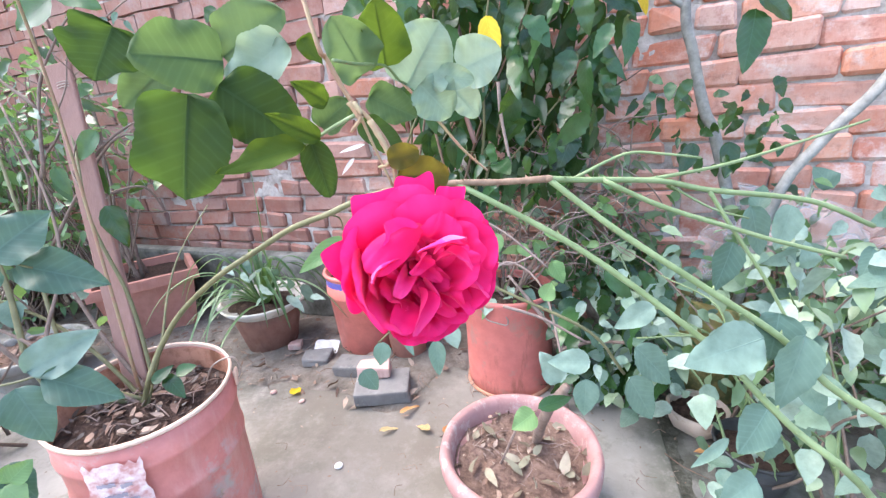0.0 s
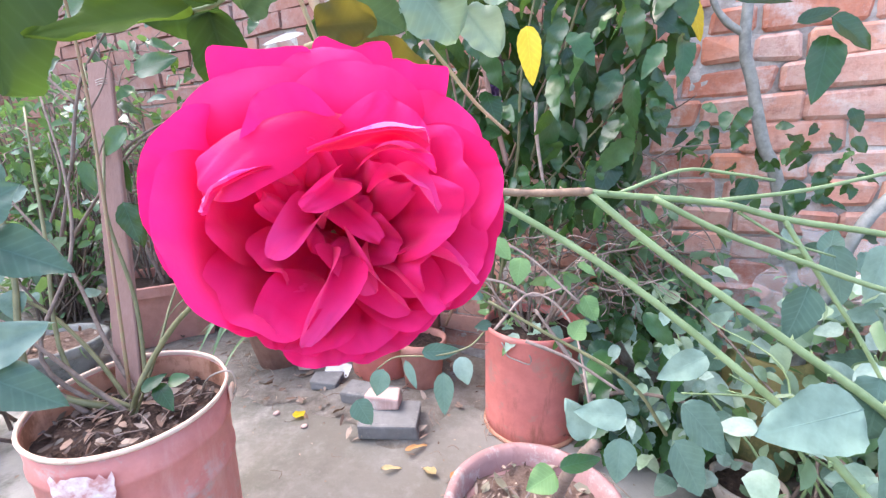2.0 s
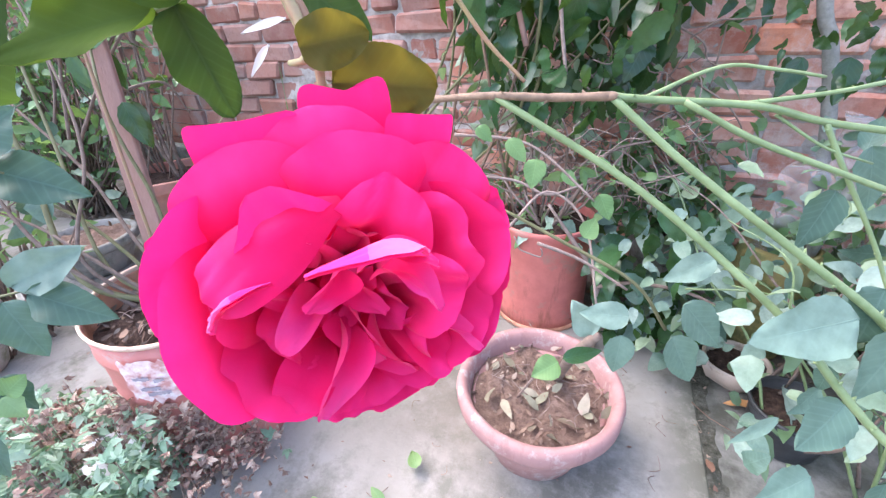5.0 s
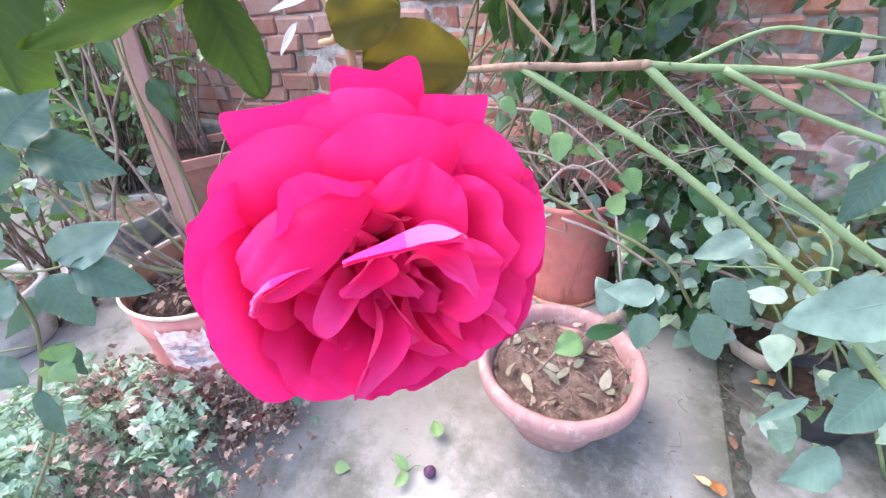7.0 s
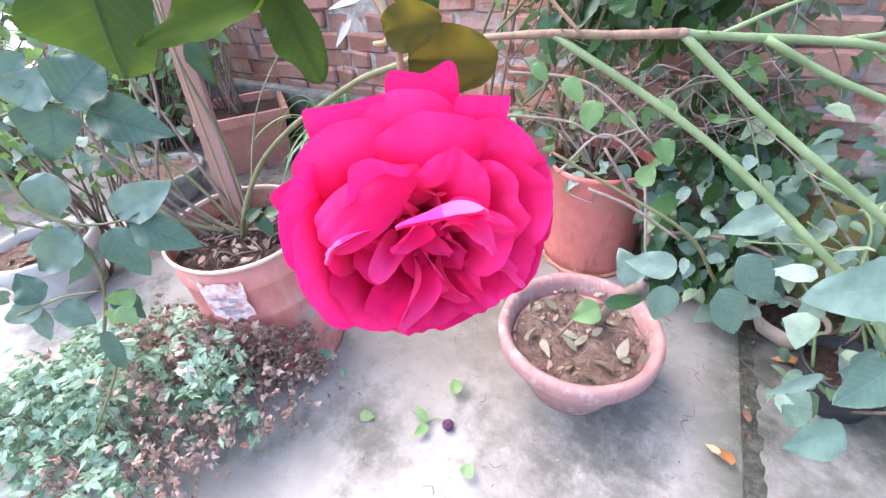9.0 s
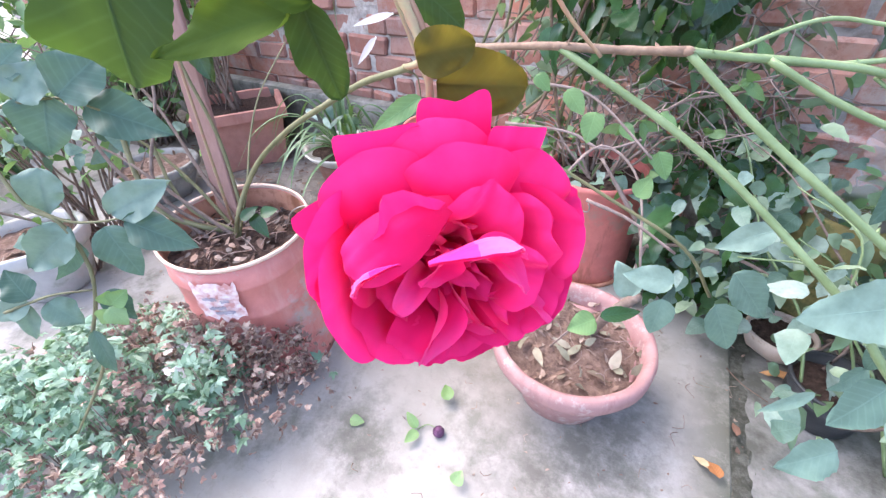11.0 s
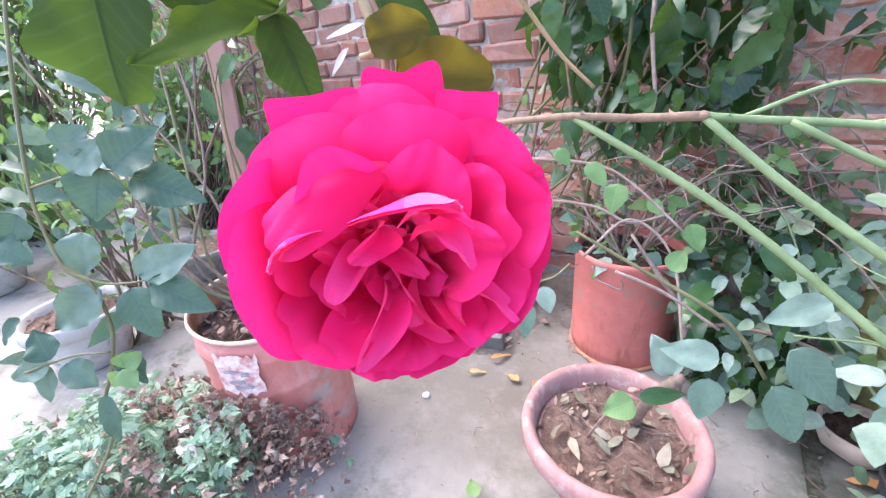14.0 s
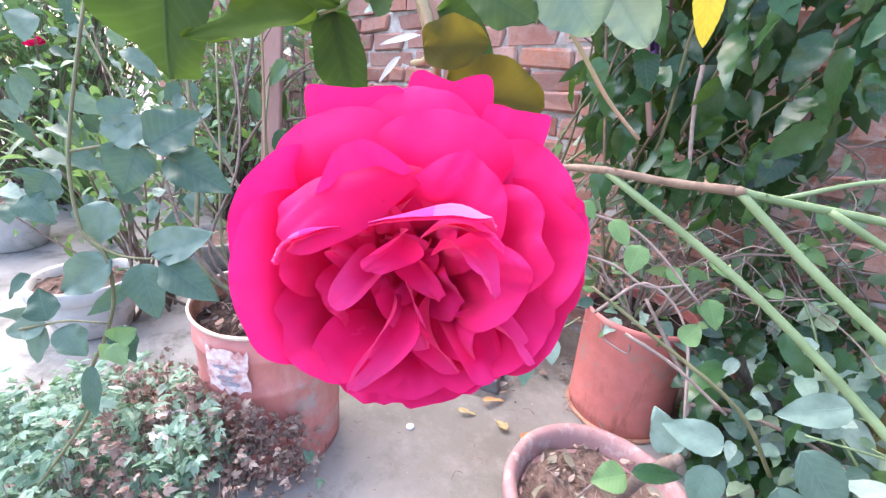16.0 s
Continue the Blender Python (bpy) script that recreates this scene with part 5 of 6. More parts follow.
# rose spray at the open side: a long pendent shoot with pinnate leaves
spray = shrub("rose_spray", (-1.0, -0.06, 0.0), "leafy rose shoots with smooth blue-green leaflets")
stem(spray, [(-0.647, 0.202, 0.991), (-0.638, 0.184, 0.938), (-0.616, 0.154, 0.839), (-0.599, 0.140, 0.781), (-0.570, 0.136, 0.723), (-0.545, 0.148, 0.702), (-0.536, 0.146, 0.651), (-0.541, 0.131, 0.603), (-0.577, 0.110, 0.538), (-0.679, 0.095, 0.406), (-1.0, -0.06, 0.0)], 0.0018, 0.0022, OLIVE_STEM, "cane", "hanging olive green shoot", 5)
for base, tip, w in (((-0.574, 0.180, 0.816), (-0.560, 0.207, 0.847), 0.040), ((-0.588, 0.179, 0.839), (-0.572, 0.204, 0.861), 0.036), ((-0.546, 0.205, 0.816), (-0.516, 0.251, 0.855), 0.052), ((-0.566, 0.201, 0.817), (-0.565, 0.174, 0.762), 0.052),
                     ((-0.538, 0.220, 0.804), (-0.476, 0.260, 0.774), 0.048), ((-0.572, 0.164, 0.752), (-0.568, 0.142, 0.703), 0.04), ((-0.507, 0.184, 0.706), (-0.468, 0.231, 0.731), 0.042), ((-0.538, 0.151, 0.694), (-0.575, 0.099, 0.657), 0.045),
                     ((-0.512, 0.173, 0.694), (-0.483, 0.171, 0.637), 0.040), ((-0.497, 0.189, 0.698), (-0.442, 0.220, 0.662), 0.040), ((-0.570, 0.088, 0.625), (-0.605, 0.049, 0.609), 0.026), ((-0.584, 0.085, 0.616), (-0.580, 0.067, 0.573), 0.022),
                     ((-0.555, 0.100, 0.623), (-0.530, 0.108, 0.593), 0.034), ((-0.569, 0.090, 0.628), (-0.591, 0.088, 0.661), 0.032), ((-0.699, 0.101, 0.739), (-0.665, 0.118, 0.712), 0.04), ((-0.682, 0.130, 0.767), (-0.689, 0.107, 0.733), 0.05),
                     ((-0.499, 0.141, 0.634), (-0.476, 0.143, 0.598), 0.026), ((-0.532, 0.113, 0.578), (-0.512, 0.100, 0.522), 0.020), ((-0.830, 0.285, 0.779), (-0.891, 0.257, 0.795), 0.045)):
    leaf(spray, base, tip, w * 1.12, LEAF_SPRAY, (0.8, -0.4, 0.45), teeth=0.35, seg=22, ripple=0.25, fold=0.3, droop=0.35)
for base, tip, w in (((-0.487, 0.132, 0.622), (-0.471, 0.135, 0.601), 0.024), ((-0.485, 0.135, 0.625), (-0.474, 0.151, 0.638), 0.024), ((-0.486, 0.131, 0.620), (-0.492, 0.118, 0.605), 0.022), ((-0.490, 0.131, 0.625), (-0.487, 0.140, 0.639), 0.02)):
    leaf(spray, base, tip, w, LEAF_FRESH, (0.8, -0.4, 0.5), seg=10, cols=2)
for pts in ([(-0.570, 0.136, 0.723), (-0.541, 0.153, 0.703), (-0.516, 0.173, 0.699), (-0.498, 0.190, 0.701)], [(-0.605, 0.146, 0.804), (-0.575, 0.177, 0.813), (-0.555, 0.209, 0.812), (-0.527, 0.227, 0.799)], [(-0.588, 0.067, 0.617), (-0.572, 0.085, 0.623), (-0.550, 0.107, 0.630), (-0.532, 0.135, 0.624)], [(-0.860, 0.213, 0.963), (-0.808, 0.226, 0.896), (-0.756, 0.239, 0.829), (-0.702, 0.250, 0.755)]):
    stem(spray, pts, 0.0018, 0.001, OLIVE_STEM, "leaf_stalk", sides=6)
rng = random.Random(44)
for k in range(190):
    x, y, z = rng.uniform(-1.8, -0.85), rng.uniform(-0.15, 0.62), rng.uniform(0.45, 1.08)
    if math.hypot(x, y - 0.07) < 0.85 or (abs(x + 0.97) < 0.14 and y > 0.36):
        continue
    scatter_leaf(spray, "spray_leaf", (x, y, z), (rng.uniform(-0.3, 1), rng.uniform(-0.6, 0.6), -0.6), 0.080, 0.052, LEAF_SPRAY, rng, (0.35, 0.95), (0.7, -0.3, 0.6))

# strap-leaved plant in the pale bowl
strap = shrub("spider_plant", (WX, WY, 0.2), "spider plant with arching striped strap leaves in the bowl", "houseplant")


def blade(parent, pts, width, mat, name="blade"):
    bm = bmesh.new()
    line = spline(pts, 5)
    n = len(line)
    rows = []
    for i, p in enumerate(line):
        d = (line[min(i + 1, n - 1)] - line[max(i - 1, 0)]).normalized()
        s = d.cross(Vector((0.1, 0.1, 1)))
        s = s.normalized() if s.length > 1e-3 else Vector((1, 0, 0))
        up = s.cross(d)
        w = width * 0.5 * min(1.0, 0.5 + i / n * 2) * (1 - (i / (n - 1)) ** 3 * 0.95)
        rows.append([bm.verts.new(p + s * w * c + up * abs(c) * w * 0.4) for c in (-1, 0, 1)])
    for a, b2 in zip(rows, rows[1:]):
        for k in range(2):
            bm.faces.new((a[k], a[k + 1], b2[k + 1], b2[k]))
    return part(name, bm, mat, parent)


rng = random.Random(17)
for k in range(46):
    a = rng.uniform(0, 6.28)
    n = rng.uniform(0.20, 0.46)
    h = rng.uniform(0.04, 0.22)
    c = Vector((WX, WY, 0.2))
    d = Vector((math.cos(a), math.sin(a), 0))
    if d.y > 0.3:
        n *= 0.5
    blade(strap, [c + d * 0.02, c + d * n * 0.4 + Vector((0, 0, h)), c + d * n * 0.8 + Vector((0, 0, h * 0.8)), c + d * n * 1.1 + Vector((0, 0, -0.04 + h * 0.2))], rng.uniform(0.010, 0.018), GRASSY)
blade(strap, [(WX + 0.05, WY, 0.2), (WX + 0.06, WY, 0.45), (WX + 0.065, WY + 0.01, 0.68), (WX + 0.07, WY + 0.01, 0.80)], 0.016, GRASSY)
for k in range(14):
    scatter_leaf(strap, "strap_plant_leaf", (WX + rng.uniform(-0.1, 0.32), WY - rng.uniform(0, 0.15), rng.uniform(0.28, 0.42)), (rng.uniform(-0.5, 1), -0.4, -0.2), 0.10, 0.045, LEAF_BLUE, rng, (0.6, 1.1), (0.2, -0.6, 0.8))

# bare stems in the square planter
bare = shrub("bare_shrub", (-2.12, 1.27, 0.27), "bare branching shrub in the square planter")
rng = random.Random(19)
for k in range(4):
    tip = Vector((-2.12 + rng.uniform(-0.35, 0.25), 1.27 + rng.uniform(-0.2, 0.25), rng.uniform(0.85, 1.35)))
    line = fall((-2.12 + rng.uniform(-0.05, 0.05), 1.27 + rng.uniform(-0.05, 0.05), 0.265), tip, 0.0, 4, rng, 0.05)
    stem(bare, line, 0.009, 0.003, DARK_TWIG, "stem", "", 0, 0.15)
    for j in range(5):
        p = line[1].lerp(line[4], rng.random())
        q = p + Vector((rng.uniform(-0.25, 0.25), rng.uniform(-0.15, 0.15), rng.uniform(0.0, 0.25)))
        stem(bare, fall(p, q, 0.02, 3, rng, 0.03), 0.003, 0.0012, DARK_TWIG, "twig", sides=5)
    for j in range(7):
        p = line[1].lerp(line[4], rng.random()) + Vector([rng.gauss(0, 0.07) for _ in range(3)])
        scatter_leaf(bare, "fresh_leaf", p, (rng.uniform(-1, 1), -0.5, -0.5), 0.055, 0.032, LEAF_FRESH, rng, (0.6, 1.3), (0.2, -0.7, 0.7))

# low half-withered cut-leaved plants on the pavement
def cut_leaf(bm, m, n, rng):
    """A small lobed leaf: a stalk blade with side lobes."""
    for ang, q in ((0, 1.0), (0.75, 0.7), (-0.75, 0.7), (1.4, 0.5), (-1.4, 0.5)):
        mm = m @ Matrix.Translation((0, n * 0.25, 0)) @ Matrix.Rotation(ang, 4, "Z")
        leaf_bm(n * 0.8 * q, n * 0.42 * q, 3, 1, 0, 0.3, rng.uniform(0.1, 0.9), 0.2, bm=bm, m=mm, seed=rng.random() * 9)


mums = shrub("chrysanthemum_clump", (-0.93, 0.12, 0.0), "half withered chrysanthemum clump spreading over the concrete", "garden plant")
rng = random.Random(29)
green, brown, stems = bmesh.new(), bmesh.new(), bmesh.new()
for k in range(2700):
    u, v = rng.random(), rng.random()
    x = -1.30 + 0.66 * u + 0.04 * rng.gauss(0, 1)
    y = -0.22 + 0.48 * v + 0.20 * u + 0.03 * rng.gauss(0, 1)
    top = 0.07 + 0.09 * u + 0.17 * math.sin(math.pi * u) ** 0.6 * math.sin(math.pi * min(1.0, v * 0.85 + 0.1))
    z = top * rng.uniform(0.25, 1.0) ** 0.8 * (1 + 0.45 * noise.noise((x * 9, y * 9, 3)))
    if math.hypot(x - BX, y - BY) < 0.170:
        continue
    dead = noise.noise((x * 7 + 2, y * 7, 1.0)) * 1.3 + 0.9 * (x + 0.88) * 1.6 + 0.5 * (v - 0.55) + rng.uniform(-0.25, 0.25) > 0.0
    n = rng.uniform(0.013, 0.028) if dead else rng.uniform(0.024, 0.044)
    m = Matrix.LocRotScale((x, y, z), Euler((rng.gauss(0.1, 0.8 if dead else 0.45), rng.gauss(0, 0.8 if dead else 0.45), rng.uniform(0, 6.3))), None)
    cut_leaf(brown if dead else green, m, n, rng)
    if k % 4 == 0 and z > 0.09 and u < 0.8 and 0.15 < v < 0.9:
        tube(stems, [(x + rng.uniform(-0.02, 0.02), y + rng.uniform(-0.02, 0.02), 0.0), (x, y, z * 0.5), (x, y, z)], 0.0018, 0.001, 4, 2)
# withered leaves leaning on the bucket's side
for k in range(480):
    a = radians(rng.uniform(-92, -8))
    lim = 0.14 + 0.14 * math.sin(math.radians(-math.degrees(a) * 1.0 + 20)) ** 2 + 0.05 * noise.noise((a * 3, 1, 2))
    z = rng.uniform(0.02, max(0.06, lim))
    r = 0.170 + rng.uniform(0.004, 0.03)
    m = Matrix.LocRotScale((BX + r * math.cos(a), BY + r * math.sin(a), z), Euler((rng.gauss(0.6, 0.5), rng.gauss(0, 0.5), rng.uniform(0, 6.3))), None)
    cut_leaf(brown, m, rng.uniform(0.014, 0.030), rng)
part("green_foliage", green, MUM_GREEN, mums, "small lobed blue-green leaves", kind="stuff")
part("withered_foliage", brown, MUM_BROWN, mums, "withered curled brown leaves", kind="stuff")
part("stem_mass", stems, TWIG, mums, "thin dry stems", kind="stuff")

# far bushes towards the open side, beyond the pots
def far_bush(name, c, size, count, seed, label, leaf_len=0.06):
    ob = shrub(name, (c[0], c[1], 0.0), label)
    rng = random.Random(seed)
    bm, st = bmesh.new(), bmesh.new()
    for k in range(count):
        d = Vector((rng.gauss(0, 0.42), rng.gauss(0, 0.42), rng.gauss(0, 0.42)))
        lump = 1 + 0.5 * noise.noise(d * 4 + Vector((seed, 0, 0)))
        p = Vector((c[0] + d.x * size[0] * lump, c[1] + d.y * size[1] * lump, max(0.03, c[2] + d.z * size[2] * lump)))
        if p.y > WALL_Y - 0.05:
            continue
        m = Matrix.LocRotScale(p, Euler((rng.gauss(-0.5, 0.6), rng.gauss(0, 0.6), rng.uniform(0, 6.3))), None)
        n = leaf_len * rng.uniform(0.6, 1.4)
        leaf_bm(n, n * 0.5, 4, 1, 0, 0.3, 0.5, 0.1, bm=bm, m=m)
        if k % 12 == 0:
            tube(st, [(c[0] + rng.gauss(0, 0.06), c[1] + rng.gauss(0, 0.06), 0.0), (p.x * 0.6 + c[0] * 0.4, p.y * 0.6 + c[1] * 0.4, p.z * 0.6), p], 0.006, 0.002, 5, 3, 0.1)
    part("foliage", bm, FAR_GREEN, ob, "mixed green leaves", kind="stuff")
    part("branch_mass", st, DARK_TWIG, ob, "thin dark branches", kind="stuff")
    return ob


far_bush("garden_bush", (-2.9, 1.15, 0.75), (0.7, 0.4, 0.75), 1700, 2, "leafy green garden bush near the wall")
far_bush("garden_bush", (-3.9, 0.30, 0.85), (0.7, 0.9, 0.9), 2300, 4, "leafy green garden bush beyond the pots", 0.075)
far_bush("garden_bush", (-2.35, 1.25, 1.05), (0.55, 0.3, 0.4), 260, 5, "sparse green bush against the brick wall", 0.05)
far_bush("garden_bush", (-5.2, -0.6, 0.9), (0.9, 1.4, 1.0), 2200, 6, "distant green hedge at the bright end of the yard", 0.12)
far_bush("garden_bush", (-4.7, 0.75, 1.55), (0.7, 0.8, 0.8), 1500, 13, "tall leafy bush at the far end of the wall", 0.09)
far_bush("garden_bush", (0.55, 1.30, 0.28), (0.35, 0.22, 0.3), 420, 7, "low dark bush at the foot of the wall")
far_bush("garden_bush", (0.98, 1.05, 0.35), (0.35, 0.4, 0.4), 380, 9, "leafy bush at the end of the slab")
far_bush("garden_bush", (0.06, 1.42, 0.42), (0.22, 0.12, 0.3), 260, 10, "low green growth at the foot of the wall")
far_bush("garden_bush", (-1.85, 0.42, 0.55), (0.32, 0.34, 0.40), 300, 16, "thin leafy bush among the pots", 0.055)
lily = shrub("lily_clump", (-2.75, 0.42, 0.0), "clump of long green strap leaves beyond the pots", "garden plant")
rng = random.Random(52)
for k in range(40):
    a = rng.uniform(0, 6.28)
    d = Vector((math.cos(a), math.sin(a), 0))
    n, h = rng.uniform(0.2, 0.5), rng.uniform(0.35, 0.8)
    c = Vector((-2.75, 0.42, 0.0))
    blade(lily, [c, c + d * n * 0.3 + Vector((0, 0, h * 0.6)), c + d * n * 0.7 + Vector((0, 0, h)), c + d * n * 1.3 + Vector((0, 0, h * 0.75))], 0.03, GRASSY)
# a far red bloom among the green
bloom = shrub("far_flower", (-3.588, 0.384, 1.015), "small far red rose among the leaves", "flower")
for k in range(7):
    a = k * 0.9
    c = Vector((-3.588, 0.384, 1.015))
    part("petal", leaf_bm(0.06, 0.06, 6, 1, 0, 0.5, -0.6, 0.2), PETAL, bloom, m=Matrix.LocRotScale(c, Euler((0.6 * math.cos(a), 0.8, a)), None))
stem(bloom, [(-3.583, 0.380, 1.000), (-3.505, 0.392, 0.741), (-3.401, 0.397, 0.423)], 0.004, 0.004, CANE, "stem")

# ---- the open rose ----
RC = Vector((-0.0463, 0.1362, 0.8623))
RS = 0.0368
axis = Vector((0.673, -0.683, 0.272)).normalized()
rx = Vector((0, 0, 1)).cross(axis).normalized()
ry = axis.cross(rx)
ROSE = Matrix.Translation(RC) @ Matrix((rx, ry, axis)).transposed().to_4x4() @ Matrix.Scale(RS, 4)


def petal(parent, base, tip, half, cup=0.14, bow=0.16, roll=0.10, square=2.2, horn=0.0, wave=0.05, facing_dir=(0, 0, 1), mat=None, skew=0.0, seed=0.0, rows=18, cols=14, label=""):
    """One petal: a rounded blade from base to tip, hollowed along and across, its margin rolled back; horn draws out its two corners."""
    base, tip = Vector(base), Vector(tip)
    along = tip - base
    side = along.cross(Vector(facing_dir)).normalized()
    up = side.cross(along).normalized()
    reach = along.length
    bm = bmesh.new()
    grid = []
    place = {}
    for i in range(rows + 1):
        s = 1 - (1 - i / rows) ** 1.9
        w = half * (0.22 + 0.78 * math.sin(min(1.0, s / 0.62) * math.pi / 2) ** 1.1)
        if s > 0.62:
            w *= max(0.0, 1 - ((s - 0.62) / 0.38) ** square * 0.9995) ** (1 / square)
        row = []
        for k in range(cols + 1):
            u = -1 + 2 * k / cols
            v = u * w / half
            n1 = noise.noise((s * 2.0 + seed, v * 1.5, seed * 1.3))
            n2 = noise.noise((s * 3.4 + seed + 5, v * 3.0, 1 + seed))
            h = -bow * math.sin(math.pi * s ** 0.8) + cup * v * v * (1.15 - s) - roll * s ** 5 - roll * 0.45 * abs(v) ** 5 * s * s + wave * (n1 + 0.45 * n2) * s
            lift = horn * s ** 4 * (abs(v) ** 1.2 - 0.4) + wave * 0.5 * n2 * s ** 3
            vert = bm.verts.new(base + along * s * (1 + lift / reach) + side * (u * w + skew * s * s) + up * h)
            place[vert] = (u, s)
            row.append(vert)
        grid.append(row)
    uv = bm.loops.layers.uv.new("blade")
    for a, b2 in zip(grid, grid[1:]):
        for k in range(cols):
            for loop in bm.faces.new((a[k], a[k + 1], b2[k + 1], b2[k])).loops:
                loop[uv].uv = place[loop.vert]
    return part("petal", bm, mat or PETAL, parent, label, m=ROSE)


bm = bmesh.new()
bmesh.ops.create_icosphere(bm, subdivisions=2, radius=0.17, matrix=Matrix.Translation((0, -0.1, -0.74)) @ Matrix.Diagonal((1, 1, 1.1, 1)))
flower = part("flower", bm, OLIVE_STEM, rose, "open crimson pink rose bloom, seen from the front", m=ROSE)
TAU = 2 * math.pi
HEART = Vector((0.0, -0.10, 0.0))
# spread outer petals: tip, half width, squareness, horn, swell towards the back, waviness, how far the foot lies under the tip
for x, y, z, half, square, horn, bow, wave, foot in ((0.19, 0.875, -0.08, 0.23, 6.0, 0.08, 0.03, 0.03, 1.0), (-0.28, 0.735, 0.04, 0.25, 10.0, 0.02, 0.02, 0.02, 0.85), (0.51, 0.67, 0.08, 0.17, 10.0, 0.02, 0.02, 0.02, 0.85), (-0.86, 0.27, -0.24, 0.24, 1.4, 0.0, 0.08, 0.05, 0.14),
                                                     (-0.60, 0.40, -0.10, 0.24, 2.6, 0.04, 0.06, 0.05, 0.14), (0.88, 0.22, 0.04, 0.21, 3.0, 0.05, 0.06, 0.07, 0.14), (0.84, -0.02, 0.12, 0.34, 2.4, 0.0, 0.20, 0.06, 0.14), (0.72, -0.36, 0.16, 0.32, 2.4, 0.0, 0.20, 0.06, 0.14),
                                                     (-0.74, -0.02, 0.10, 0.34, 2.2, 0.0, 0.22, 0.05, 0.14), (-0.60, -0.34, 0.18, 0.32, 2.3, 0.0, 0.20, 0.05, 0.14), (-0.31, -0.64, 0.06, 0.24, 2.6, 0.05, 0.14, 0.09, 0.14), (-0.12, -0.79, -0.02, 0.24, 2.6, 0.05, 0.14, 0.10, 0.14),
                                                     (0.20, -0.77, 0.0, 0.24, 2.6, 0.05, 0.14, 0.10, 0.14), (0.48, -0.60, 0.06, 0.26, 2.6, 0.04, 0.16, 0.09, 0.14)):
    petal(flower, HEART + Vector((foot * x, 0.14 * y, -0.60)), (x, y, z), half, 0.03 if y > 0.5 else 0.12, bow, 0.05, square, horn, wave, (-0.3 * x if foot < 0.5 else 0.0, -0.3 * y, 1), seed=x * 3.7 + y)
# convex petals laid one over the other above the eye: tip, half width, squareness
for x, y, z, half, square in ((0.06, 0.66, 0.18, 0.36, 2.0), (0.58, 0.37, 0.18, 0.32, 2.6), (-0.33, 0.48, 0.20, 0.36, 2.4), (0.17, 0.46, 0.29, 0.35, 2.6)):
    petal(flower, HEART + Vector((0.6 * x, 0.12 * y, -0.30)), (x, y, z), half, -0.16, 0.02, 0.26, square, 0.0, 0.06, (0.0, -0.15 * y, 1), seed=x * 5.1 + y * 2)
# the bowl's upright wall: tip, half width, squareness, depth of its swell, roll of its rim
for x, y, z, half, square, bow, roll in ((-0.66, 0.18, 0.24, 0.38, 2.3, 0.20, 0.14), (-0.57, -0.14, 0.40, 0.42, 2.3, 0.24, 0.12), (0.70, 0.08, 0.28, 0.36, 2.4, 0.20, 0.16), (-0.42, -0.46, 0.24, 0.30, 2.3, 0.16, 0.10),
                                         (0.58, -0.34, 0.24, 0.32, 2.4, 0.16, 0.12), (-0.20, -0.66, 0.08, 0.24, 2.6, 0.12, 0.08), (0.10, -0.70, 0.04, 0.24, 2.6, 0.10, 0.08), (0.38, -0.58, 0.10, 0.22, 2.6, 0.10, 0.08)):
    petal(flower, HEART + Vector((0.10 * x, 0.10 * y, -0.54)), (x, y, z), half, 0.22, bow, roll, square, 0.0, 0.09, (-0.9 * x, -0.9 * y, 1), seed=x * 5.1 + y * 2)
# inner petals that lean over the eye
for x, y, z, half, square, bow, roll, fx, fy in ((-0.16, 0.24, 0.38, 0.26, 2.2, 0.02, 0.20, 0.3, -0.5), (0.28, 0.27, 0.33, 0.26, 2.4, 0.02, 0.16, -0.3, -0.6), (0.52, 0.10, 0.32, 0.28, 2.8, 0.12, 0.14, -0.8, -0.2),
                                                 (0.42, -0.12, 0.34, 0.22, 3.0, 0.10, 0.12, -0.9, 0.2), (-0.46, 0.06, 0.22, 0.28, 2.4, 0.16, 0.10, 0.9, 0.0), (0.06, 0.18, 0.20, 0.20, 3.0, 0.06, 0.08, 0.0, -1.0),
                                                 (0.20, 0.04, 0.22, 0.16, 3.0, 0.08, 0.10, -0.8, -0.5), (-0.14, 0.12, 0.26, 0.15, 4.0, 0.06, 0.08, 0.4, -0.8), (-0.24, 0.02, 0.18, 0.13, 4.0, 0.06, 0.08, 0.8, -0.4),
                                                 (0.34, -0.34, 0.20, 0.20, 2.8, 0.10, 0.10, -0.7, 0.5), (0.10, -0.04, 0.06, 0.10, 3.0, 0.04, 0.05, -0.6, -0.4), (-0.30, -0.28, 0.10, 0.20, 2.6, 0.10, 0.08, 0.7, 0.6),
                                                 (0.03, 0.05, 0.14, 0.12, 3.0, 0.05, 0.08, 0.5, -0.7), (-0.05, -0.16, 0.02, 0.14, 3.0, 0.05, 0.08, 0.3, 0.8), (0.20, -0.22, 0.10, 0.14, 3.0, 0.06, 0.08, -0.8, 0.2)):
    petal(flower, HEART + Vector((0.10 * x, 0.10 * y, -0.40)), (x, y, z), half, 0.10, bow, roll, square, 0.03, 0.14, (fx, fy, 0.9), seed=x * 7.3 + y * 3, rows=16, cols=12)
